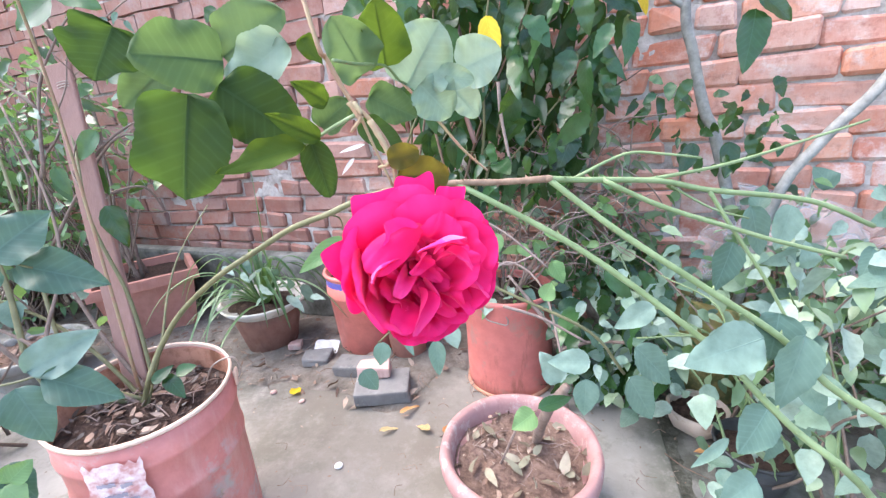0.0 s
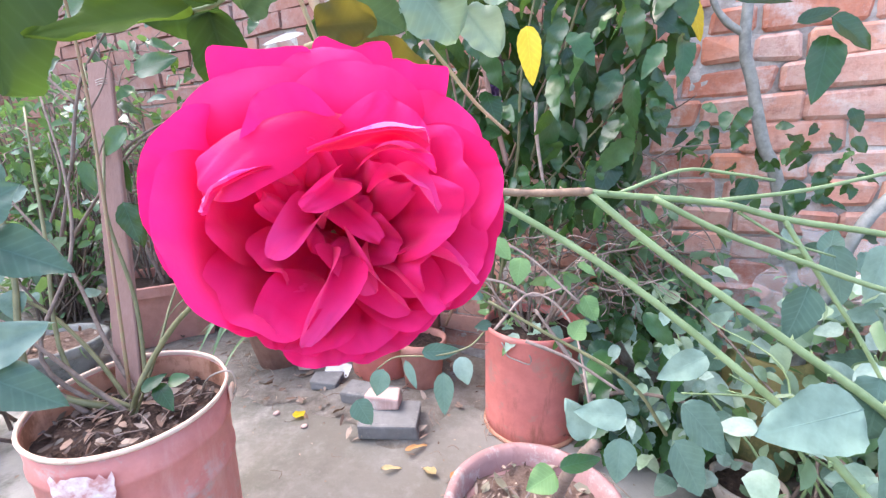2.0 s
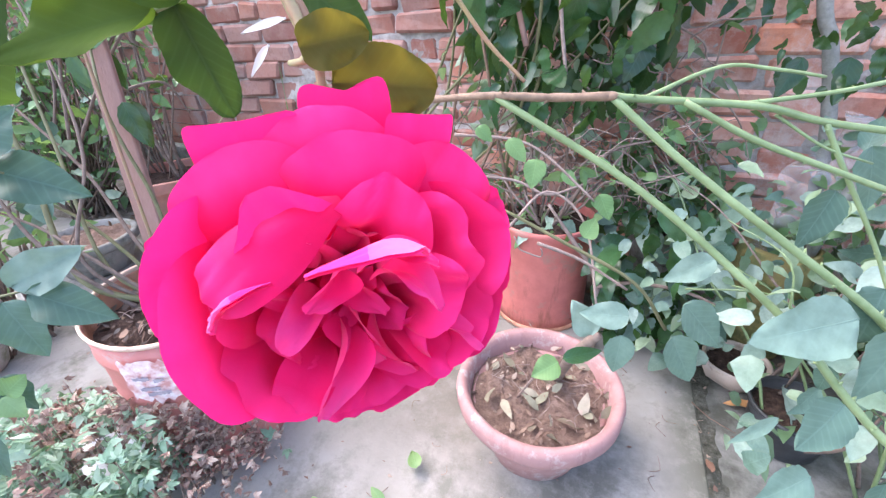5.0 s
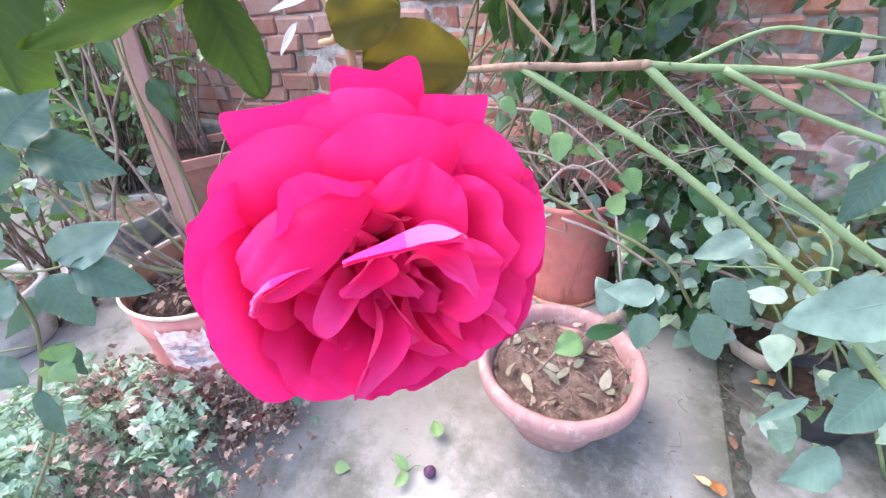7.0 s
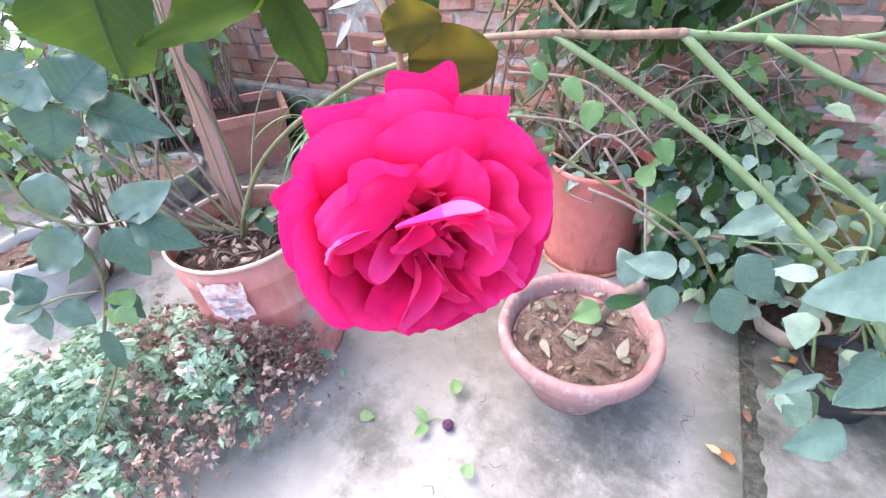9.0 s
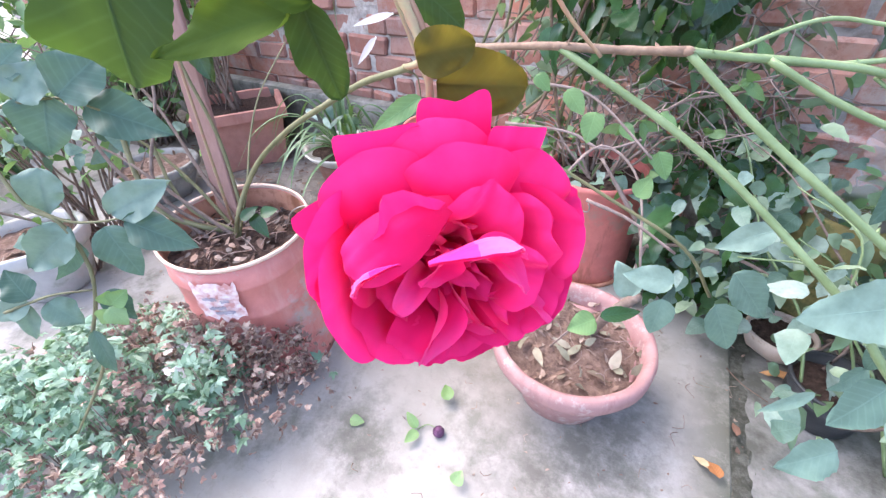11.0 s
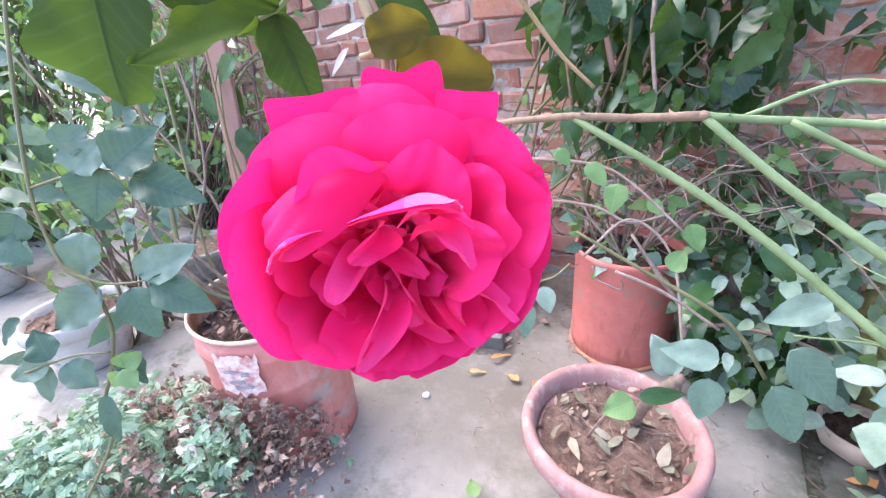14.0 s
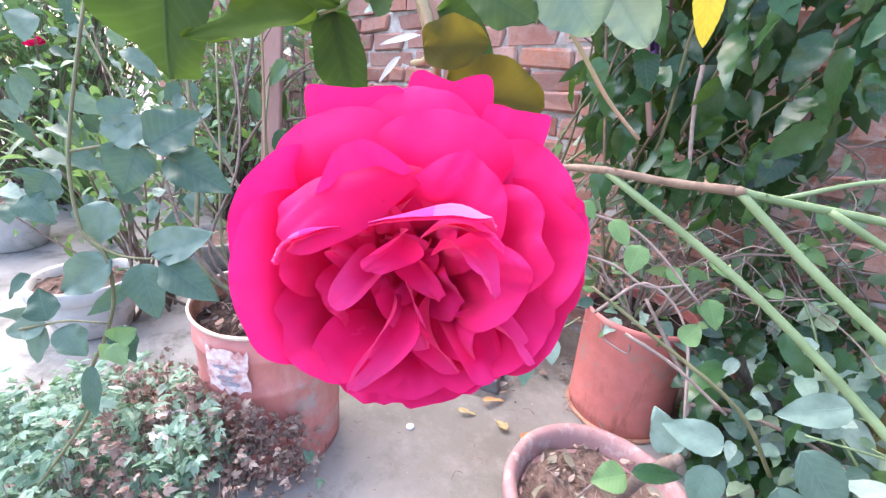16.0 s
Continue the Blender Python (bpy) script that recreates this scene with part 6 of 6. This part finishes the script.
# folded petals and pale-backed curls round the eye: foot, tip, half width, material, face, swell, hollow
for base, tip, half, mat, fd, bow, cup in (((0.08, 0.37, 0.14), (-0.55, 0.08, 0.24), 0.18, PETAL, (-0.30, 0.42, 0.9), -0.10, -0.14), ((-0.26, 0.11, 0.30), (-0.56, 0.01, 0.27), 0.028, PETAL_PALE, (-0.52, 0.85, 0.12), -0.02, 0.0),
                                           ((-0.12, 0.14, 0.42), (0.36, 0.22, 0.46), 0.095, PETAL_PALE, (0.0, 1.0, 0.05), -0.02, -0.03), ((0.08, 0.08, 0.30), (0.41, 0.12, 0.38), 0.085, PETAL, (0.1, 0.9, 0.35), -0.05, 0.05),
                                           ((0.14, 0.00, 0.18), (0.40, -0.06, 0.42), 0.085, PETAL_PINK, (0.3, 0.75, 0.5), -0.07, 0.10), ((-0.05, -0.24, -0.14), (-0.18, -0.64, 0.17), 0.080, PETAL_PINK, (0.5, 0.3, 0.8), -0.10, 0.30),
                                           ((0.06, -0.22, -0.16), (0.10, -0.44, 0.10), 0.090, PETAL_PINK, (-0.5, 0.4, 0.8), -0.06, 0.30), ((0.16, -0.20, -0.14), (0.24, -0.60, 0.06), 0.090, PETAL, (-0.8, 0.3, 0.5), -0.06, 0.25),
                                           ((-0.08, -0.12, -0.10), (-0.30, -0.24, 0.18), 0.085, PETAL_PINK, (0.5, 0.8, 0.3), -0.07, 0.25), ((0.26, -0.30, 0.06), (0.66, -0.44, 0.18), 0.075, PETAL_PINK, (0.2, 0.8, 0.5), -0.05, 0.12),
                                           ((0.02, 0.06, -0.20), (0.17, -0.20, 0.10), 0.070, PETAL, (-0.7, 0.3, 0.7), -0.06, 0.25), ((0.20, -0.34, -0.10), (0.48, -0.56, 0.14), 0.13, PETAL, (0.2, 0.6, 0.8), -0.06, 0.10),
                                           ((-0.12, -0.36, -0.12), (-0.34, -0.58, 0.14), 0.14, PETAL, (0.1, 0.5, 0.9), -0.06, 0.10), ((-0.02, 0.10, 0.10), (-0.12, -0.06, 0.28), 0.070, PETAL, (0.8, 0.2, 0.6), -0.05, 0.20)):
    petal(flower, base, tip, half, cup, bow, 0.06, 2.6, 0.0, 0.05, fd, mat, seed=tip[0] * 9, rows=14, cols=10)
    if mat is PETAL_PALE:
        # the crimson inner face of a petal that shows its pale back
        under = Vector(fd).normalized() * 0.014
        petal(flower, Vector(base) - under, Vector(tip) - under, half, cup, bow, 0.06, 2.6, 0.0, 0.05, fd, PETAL, seed=tip[0] * 9, rows=14, cols=10)
for k in range(5):
    a = TAU * k / 5 + 0.4
    rot, base, n = facing((0.12 * math.cos(a), 0.12 * math.sin(a), -0.55), (0.55 * math.cos(a), 0.55 * math.sin(a), -0.95), (0, 0, -1))
    part("sepal", leaf_bm(n, 0.16, 8, 1, 0, 0.4, -0.3), OLIVE_STEM, flower, "narrow green sepal", m=ROSE @ Matrix.Translation(base) @ rot)

# flower stalk and the leaves above the bloom
top = ROSE @ Vector((0, 0, -0.55))
stem(rose, [top, (-0.0640, 0.1600, 0.880), (-0.0629, 0.1585, 0.8896), (-0.0654, 0.1609, 0.9023), (-0.0715, 0.1592, 0.9139), (-0.0784, 0.1580, 0.9217), (-0.0855, 0.1558, 0.9378), (-0.0892, 0.1543, 0.9505), (-0.13, 0.19, 1.05)], 0.0010, 0.0009, PINK_STEM, "flower_stalk", "pinkish green flower stalk", 3, 0.10, 10)
stem(rose, [(-0.13, 0.19, 1.05), (-0.28, 0.30, 1.26), (-0.60, 0.45, 1.42), (-0.95, 0.52, 1.40), (-1.06, 0.58, 1.0), (-0.93, 0.48, 0.34)], 0.0009, 0.0036, PINK_STEM, "cane", "long arching cane", 3, 0.10, 10)
stem(rose, [(-0.0715, 0.1585, 0.9139), (-0.0672, 0.1592, 0.9050), (-0.0645, 0.1588, 0.8985), (-0.0660, 0.1580, 0.8960), (-0.0695, 0.1575, 0.8955)], 0.0013, 0.0006, WITHERED, "withered_shoot", "hooked pale pink withered shoot", 0, 0.25, 10)
for pts in ([(-0.0790, 0.1575, 0.9215), (-0.0762, 0.1580, 0.9150), (-0.0800, 0.1570, 0.9100)], [(-0.0775, 0.1580, 0.9210), (-0.0745, 0.1575, 0.9165), (-0.0770, 0.1565, 0.9120)]):
    stem(rose, pts, 0.0012, 0.0005, WITHERED, "withered_shoot", "curled withered flower remains", 0, 0.3, 8)
for base, tip in (((-0.0845, 0.1736, 0.9041), (-0.0948, 0.1676, 0.9016)), ((-0.0894, 0.1710, 0.8985), (-0.0949, 0.1676, 0.8915))):
    leaf(rose, base, tip, 0.0022, PALE_SHEATH, (0.5, -0.8, 0.3), "white withered leaf blade", teeth=0, seg=8, cols=2)
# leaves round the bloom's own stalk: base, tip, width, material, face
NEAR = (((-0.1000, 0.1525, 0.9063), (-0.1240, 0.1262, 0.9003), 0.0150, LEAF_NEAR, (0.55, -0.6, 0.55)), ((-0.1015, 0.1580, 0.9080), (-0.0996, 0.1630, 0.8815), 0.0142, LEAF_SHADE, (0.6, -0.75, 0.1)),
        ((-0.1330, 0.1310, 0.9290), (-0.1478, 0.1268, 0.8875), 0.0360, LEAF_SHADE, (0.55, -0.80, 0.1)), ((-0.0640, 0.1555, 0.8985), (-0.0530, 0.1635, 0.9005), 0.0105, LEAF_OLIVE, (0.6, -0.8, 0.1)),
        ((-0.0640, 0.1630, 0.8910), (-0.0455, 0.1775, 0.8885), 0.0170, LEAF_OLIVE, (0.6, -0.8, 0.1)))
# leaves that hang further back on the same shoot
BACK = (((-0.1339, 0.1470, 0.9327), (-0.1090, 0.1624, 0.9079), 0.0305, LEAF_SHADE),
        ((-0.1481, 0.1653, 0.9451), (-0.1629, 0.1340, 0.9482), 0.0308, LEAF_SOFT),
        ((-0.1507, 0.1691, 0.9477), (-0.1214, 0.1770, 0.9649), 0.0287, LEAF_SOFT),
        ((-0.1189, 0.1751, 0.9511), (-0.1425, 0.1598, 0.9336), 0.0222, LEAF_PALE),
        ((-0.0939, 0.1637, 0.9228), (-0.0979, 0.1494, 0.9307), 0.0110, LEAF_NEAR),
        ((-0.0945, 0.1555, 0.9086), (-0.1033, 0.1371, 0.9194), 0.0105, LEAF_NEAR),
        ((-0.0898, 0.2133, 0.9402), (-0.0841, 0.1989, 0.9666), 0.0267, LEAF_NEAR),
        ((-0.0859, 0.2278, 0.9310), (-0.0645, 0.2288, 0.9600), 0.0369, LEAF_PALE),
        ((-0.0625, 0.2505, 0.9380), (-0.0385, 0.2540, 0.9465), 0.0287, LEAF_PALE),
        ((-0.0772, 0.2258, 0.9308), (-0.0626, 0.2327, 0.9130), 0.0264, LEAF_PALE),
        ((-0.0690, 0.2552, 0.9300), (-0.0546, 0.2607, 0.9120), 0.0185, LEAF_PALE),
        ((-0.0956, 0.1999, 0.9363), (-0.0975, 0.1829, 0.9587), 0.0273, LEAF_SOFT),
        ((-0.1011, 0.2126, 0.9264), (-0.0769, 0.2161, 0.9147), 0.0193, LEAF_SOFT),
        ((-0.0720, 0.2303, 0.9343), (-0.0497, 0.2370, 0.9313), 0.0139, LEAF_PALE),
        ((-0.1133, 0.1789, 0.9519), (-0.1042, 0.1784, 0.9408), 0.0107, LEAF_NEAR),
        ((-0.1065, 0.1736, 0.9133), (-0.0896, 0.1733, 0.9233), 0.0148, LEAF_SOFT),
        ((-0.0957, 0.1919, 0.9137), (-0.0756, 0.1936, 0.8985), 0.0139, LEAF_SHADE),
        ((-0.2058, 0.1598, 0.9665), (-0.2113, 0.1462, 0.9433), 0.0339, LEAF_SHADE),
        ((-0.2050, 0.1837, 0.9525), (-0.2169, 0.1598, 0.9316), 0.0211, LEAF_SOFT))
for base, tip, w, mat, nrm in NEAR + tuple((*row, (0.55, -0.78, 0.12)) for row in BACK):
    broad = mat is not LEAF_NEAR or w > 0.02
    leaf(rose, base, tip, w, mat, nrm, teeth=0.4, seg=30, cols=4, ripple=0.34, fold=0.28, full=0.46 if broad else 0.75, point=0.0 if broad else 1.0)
stem(rose, [(-0.0775, 0.1578, 0.9165), (-0.0890, 0.1580, 0.9125), (-0.0970, 0.1570, 0.9088), (-0.1005, 0.1528, 0.9065)], 0.0008, 0.0006, CANE, "leaf_stalk", "", 0, 0.05, 6)
stem(rose, [(-0.0790, 0.1620, 0.9200), (-0.0772, 0.1680, 0.9050), (-0.0705, 0.1700, 0.8850)], 0.0007, 0.0006, WITHERED, "leaf_stalk", "", 0, 0.05, 6)
stem(rose, [(-0.0855, 0.1600, 0.9378), (-0.0900, 0.1850, 0.9390), (-0.0898, 0.2133, 0.9402), (-0.0859, 0.2278, 0.9320), (-0.0690, 0.2500, 0.9330)], 0.0008, 0.0006, CANE, "leaf_stalk", "", 0, 0.05, 6)
stem(rose, [(-0.1072, 0.2600, 0.9398), (-0.0850, 0.2650, 0.9130), (-0.0680, 0.2640, 0.8930), (-0.0514, 0.2624, 0.8785)], 0.0011, 0.0008, PINK_STEM, "side_shoot", "thin reddish shoot", 3, 0.1, 6)

# ---- small things on the ground ----
def fallen(loc, n, w, mat, turn, label, droop=0.3):
    bm = leaf_bm(n, w, 10, 2, 0, 0.25, droop, 0.25, seed=loc[0] * 9)
    for v in bm.verts:
        v.co.z += droop * n * 0.45
    return solo("fallen_leaf", bm, mat, label, "leaf", group="fallen leaves", m=Matrix.LocRotScale((loc[0], loc[1], 0.003), Euler((0, 0, turn)), None))


fallen((-0.987, 0.955, 0.000), 0.055, 0.045, LEAF_YELLOW, 0.3, "pale yellow round leaf on the concrete")
fallen((0.197, 0.706, 0.000), 0.036, 0.020, LEAF_STRAW, 0.9, "straw-coloured curled leaf on the concrete", 0.8)
fallen((0.217, 0.691, 0.000), 0.048, 0.030, LEAF_ORANGE, 0.5, "orange curled leaf on the concrete", 0.9)
fallen((0.238, 0.811, 0.002), 0.048, 0.018, LEAF_DRY, 0.1, "curled red-brown leaf in the paving joint", 0.9)
fallen((-0.562, 0.958, 0.000), 0.08, 0.022, LEAF_ORANGE, -0.5, "long dry orange leaf on the concrete", 0.5)
fallen((-0.590, 0.872, 0.000), 0.06, 0.02, LEAF_STRAW, -0.8, "long straw-coloured leaf on the concrete", 0.5)
fallen((-0.442, 0.919, -0.000), 0.055, 0.03, LEAF_STRAW, 1.2, "yellowish leaf beside the clay pot", 0.5)
fallen((-0.388, 0.915, 0.000), 0.06, 0.03, LEAF_ORANGE, 0.2, "orange leaf beside the clay pot", 0.5)
fallen((0.347, 1.051, 0.000), 0.07, 0.03, LEAF_ORANGE, 1.6, "orange leaf on the mossy slab", 0.6)
fallen((0.376, 1.056, 0.000), 0.06, 0.03, LEAF_ORANGE, 2.4, "orange leaf on the mossy slab", 0.8)


def pebble(loc, r, mat, label):
    bm = bmesh.new()
    bmesh.ops.create_icosphere(bm, subdivisions=2, radius=r)
    for v in bm.verts:
        v.co *= 1 + 0.25 * noise.noise(v.co * 40 + Vector(loc))
        v.co.z *= 0.5
    return solo("pebble", bm, mat, label, "pebble", (loc[0], loc[1], r * 0.4), "pebbles")


pebble((-0.644, 0.733, -0.000), 0.012, WHITE_SCRAP, "small white pebble on the concrete")
pebble((-0.938, 0.940, 0.000), 0.011, PALE_BRICK, "small pinkish pebble on the concrete")
pebble((-1.176, 1.070, 0.000), 0.008, WHITE_SCRAP, "tiny white pebble on the concrete")
pebble((-1.078, 0.955, -0.000), 0.012, PALE_BRICK, "small brick crumb on the concrete")

# seedling sprig with a withered bud on the pavement
sprig = shrub("fallen_sprig", (-0.358, 0.462, 0.000), "small fresh green sprig with a dark withered bud", "sprig")
for base, tip, w in (((-0.371, 0.449, 0.020), (-0.412, 0.463, 0.035), 0.026), ((-0.366, 0.444, 0.020), (-0.374, 0.405, 0.025), 0.028), ((-0.345, 0.543, 0.030), (-0.377, 0.579, 0.030), 0.036), ((-0.526, 0.384, 0.010), (-0.492, 0.397, 0.010), 0.03), ((-0.233, 0.390, 0.020), (-0.231, 0.420, 0.030), 0.034)):
    leaf(sprig, base, tip, w, LEAF_FRESH, (0.2, -0.3, 1.0), seg=10, cols=2)
bm = bmesh.new()
bmesh.ops.create_icosphere(bm, subdivisions=2, radius=0.014, matrix=Matrix.Translation((-0.326, 0.471, 0.014)))
for v in bm.verts:
    v.co += Vector((1, 1, 0.6)) * 0.003 * noise.noise(v.co * 120)
part("bud", bm, PURPLE, sprig, "dark maroon withered bud")
stem(sprig, [(-0.374, 0.452, 0.006), (-0.360, 0.472, 0.012), (-0.335, 0.477, 0.012)], 0.0016, 0.0012, CANE, "stalk", sides=6)

# stick and leaves standing in the clay pot
stick = shrub("dry_stick", (-0.116, 0.839, 0.110), "dry brown stick with two leaves standing in the clay pot", "stick")
stem(stick, [(-0.116, 0.839, 0.110), (-0.074, 0.701, 0.319), (-0.049, 0.666, 0.395), (-0.028, 0.657, 0.437)], 0.011, 0.008, DARK_TWIG, "stick", sides=8)
leaf(stick, (-0.069, 0.554, 0.454), (-0.099, 0.522, 0.442), 0.042, LEAF_FRESH, (0.3, -0.6, 0.8))
leaf(stick, (-0.062, 0.544, 0.472), (-0.013, 0.582, 0.476), 0.026, LEAF_DARK, (0.2, -0.6, 0.9))
stem(stick, [(-0.236, 0.664, 0.110), (-0.188, 0.734, 0.120), (-0.100, 0.557, 0.414)], 0.003, 0.002, TWIG, "twig", sides=6)

# leaf hanging before the can, by the rose's foot
for base, tip, w in (((-0.217, 0.526, 0.583), (-0.210, 0.513, 0.525), 0.030), ((-0.198, 0.539, 0.603), (-0.184, 0.535, 0.565), 0.030), ((-0.246, 0.521, 0.609), (-0.198, 0.542, 0.611), 0.026), ((-0.282, 0.480, 0.597), (-0.288, 0.468, 0.561), 0.03), ((-0.311, 0.457, 0.558), (-0.290, 0.457, 0.525), 0.034), ((-0.256, 0.494, 0.608), (-0.239, 0.491, 0.571), 0.014)):
    leaf(bush, base, tip, w, LEAF_BLUE, (0.4, -0.8, 0.3), seg=12, cols=2)
stem(bush, [(-0.177, 0.577, 0.626), (-0.190, 0.546, 0.615), (-0.229, 0.527, 0.604), (-0.277, 0.506, 0.603), (-0.290, 0.477, 0.597)], 0.0014, 0.001, OLIVE_STEM, "stem", sides=6)
stem(bush, [(-0.181, 0.607, 0.661), (-0.103, 0.628, 0.617), (0.010, 0.657, 0.550), (0.066, 0.680, 0.464)], 0.0022, 0.0030, OLIVE_STEM, "stem", "thin olive stem", sides=6)

# mossy old pot half hidden in the bush
mossy = thing("mossy_pot", (0.345, 1.33, 0), "old clay pot overgrown with yellow-green moss", "flower pot")
part("body", lathe([(0.0, 0.0), (0.075, 0.0), (0.085, 0.01), (0.100, 0.16), (0.098, 0.30), (0.088, 0.34), (0.078, 0.345), (0.080, 0.30), (0.0, 0.28)], (0.345, 1.33, 0), 36, 0.03), MOSSY, mossy)

# crumpled plastic sheet by the wall
bm = bmesh.new()
g = bmesh.ops.create_grid(bm, x_segments=48, y_segments=48, size=0.5)
PM = Matrix.Translation((0.53, 1.36, 0.42)) @ Euler((radians(72), radians(14), radians(-10))).to_matrix().to_4x4() @ Matrix.Diagonal((0.42, 0.42, 1, 1))
for v in g["verts"]:
    v.co.z = 0.07 * noise.noise(v.co * 4) + 0.035 * noise.noise(v.co * 11)
    v.co.x *= 1 + 0.4 * noise.noise(v.co * 3)
    v.co = PM @ v.co
solo("plastic_sheet", bm, PLASTIC, "crumpled clear plastic sheet against the wall", "plastic sheet")

# dark purple rag caught in the climbing shrub
bm = bmesh.new()
g = bmesh.ops.create_grid(bm, x_segments=14, y_segments=14, size=0.5)
RM = Matrix.Translation((-0.469, 1.501, 1.074)) @ Euler((radians(84), radians(14), radians(-20))).to_matrix().to_4x4() @ Matrix.Diagonal((0.075, 0.10, 1, 1))
for v in g["verts"]:
    v.co.z = 0.03 * noise.noise(v.co * 4) + 0.015 * noise.noise(v.co * 11)
    v.co = RM @ v.co
solo("purple_rag", bm, RAG, "dark purple rag caught among the shrub leaves", "rag")

# scraps
bm = bmesh.new()
g = bmesh.ops.create_grid(bm, x_segments=8, y_segments=8, size=0.5)
for v in g["verts"]:
    v.co = Vector((v.co.x * 0.10, v.co.y * 0.07, 0.03 + 0.02 * noise.noise(v.co * 5)))
solo("paper_scrap", bm, WHITE_SCRAP, "crumpled white paper scrap beside the stones", "paper", m=Matrix.Translation((-1.055, 1.25, 0.0)) @ Euler((0.3, 0.2, 0.4)).to_matrix().to_4x4())

for k, (px, py) in enumerate(((-0.972, 0.229), (-0.910, 0.261), (-0.842, 0.269), (-0.847, 0.199))):
    bm = bmesh.new()
    g = bmesh.ops.create_grid(bm, x_segments=5, y_segments=5, size=0.5)
    for v in g["verts"]:
        v.co = Vector((v.co.x * 0.05 + 0.008 * noise.noise(v.co * 5), v.co.y * 0.028 + 0.008 * noise.noise(v.co * 7), 0.012 * noise.noise(v.co * 3 + Vector((k, 0, 0)))))
    solo("paper_scrap", bm, WHITE_SCRAP, "torn white paper scrap caught in the withered plants", "paper", group="paper scraps", m=Matrix.LocRotScale((px, py, 0.150 + 0.01 * k), Euler((0.3, -0.2, k * 1.1)), None))

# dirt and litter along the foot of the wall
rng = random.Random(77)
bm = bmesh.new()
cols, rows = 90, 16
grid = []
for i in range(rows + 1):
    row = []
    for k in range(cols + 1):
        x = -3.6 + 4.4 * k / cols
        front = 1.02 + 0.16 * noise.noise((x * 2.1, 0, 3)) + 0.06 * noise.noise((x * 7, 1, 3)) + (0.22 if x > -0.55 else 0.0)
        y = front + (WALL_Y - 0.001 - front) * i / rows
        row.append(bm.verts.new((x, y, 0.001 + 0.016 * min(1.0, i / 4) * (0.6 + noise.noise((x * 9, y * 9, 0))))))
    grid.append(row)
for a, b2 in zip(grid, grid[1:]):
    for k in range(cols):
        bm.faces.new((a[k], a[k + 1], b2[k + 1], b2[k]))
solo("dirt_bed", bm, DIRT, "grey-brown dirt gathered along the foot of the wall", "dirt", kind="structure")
bm = bmesh.new()
for k in range(520):
    x = rng.uniform(-2.6, 0.5)
    y = rng.uniform(0.95, 1.55) if x < -0.5 else rng.uniform(1.2, 1.55)
    n = rng.uniform(0.015, 0.05)
    m = Matrix.LocRotScale((x, y, rng.uniform(0.012, 0.03)), Euler((rng.gauss(0, 0.35), rng.gauss(0, 0.35), rng.uniform(0, 6.3))), None)
    leaf_bm(n, n * rng.uniform(0.25, 0.55), 4, 1, 0, rng.uniform(-0.3, 0.5), rng.uniform(-0.6, 0.8), 0.3, bm=bm, m=m, seed=rng.random() * 9)
for k in range(160):
    x, y = rng.uniform(-2.4, 0.45), rng.uniform(1.0, 1.55)
    a = rng.uniform(0, 6.3)
    n = rng.uniform(0.03, 0.11)
    tube(bm, [(x, y, 0.022), (x + n * 0.5 * math.cos(a), y + n * 0.5 * math.sin(a), 0.030), (x + n * math.cos(a + 0.3), y + n * math.sin(a + 0.3), 0.024)], 0.0016, 0.001, 4, 2)
solo("ground_litter", bm, LITTER, "dry leaves and twigs strewn over the dirt", "litter", kind="stuff")
# crumbs and leaf scraps over the paving
bm = bmesh.new()
for k in range(260):
    x, y = rng.uniform(-1.6, 0.5), rng.uniform(0.25, 1.15)
    n = rng.uniform(0.004, 0.014)
    m = Matrix.LocRotScale((x, y, 0.003), Euler((rng.gauss(0, 0.3), rng.gauss(0, 0.3), rng.uniform(0, 6.3))), None)
    leaf_bm(n, n * rng.uniform(0.25, 0.8), 3, 1, 0, 0.3, rng.uniform(-0.5, 0.5), 0.3, bm=bm, m=m)
for k in range(46):
    x, y, a = rng.uniform(-1.2, 0.24), rng.uniform(0.3, 1.1), rng.uniform(0, 6.3)
    n = rng.uniform(0.02, 0.05)
    tube(bm, [(x, y, 0.002), (x + n * 0.5 * math.cos(a), y + n * 0.5 * math.sin(a), 0.004), (x + n * math.cos(a + 0.8), y + n * math.sin(a + 0.8), 0.002)], 0.0008, 0.0005, 4, 2)
for k in range(40):
    s = rng.uniform(-0.7, 0.55)
    p = JOINT @ Vector((rng.gauss(0.001, 0.008), s, -0.006))
    n = rng.uniform(0.006, 0.018)
    leaf_bm(n, n * 0.6, 3, 1, 0, 0.3, 0.3, 0.3, bm=bm, m=Matrix.LocRotScale(p, Euler((rng.gauss(0, 0.5), rng.gauss(0, 0.5), rng.uniform(0, 6.3))), None))
solo("paving_crumbs", bm, LITTER, "tiny dry crumbs and threads on the paving", "litter", kind="stuff")

lay_bricks()
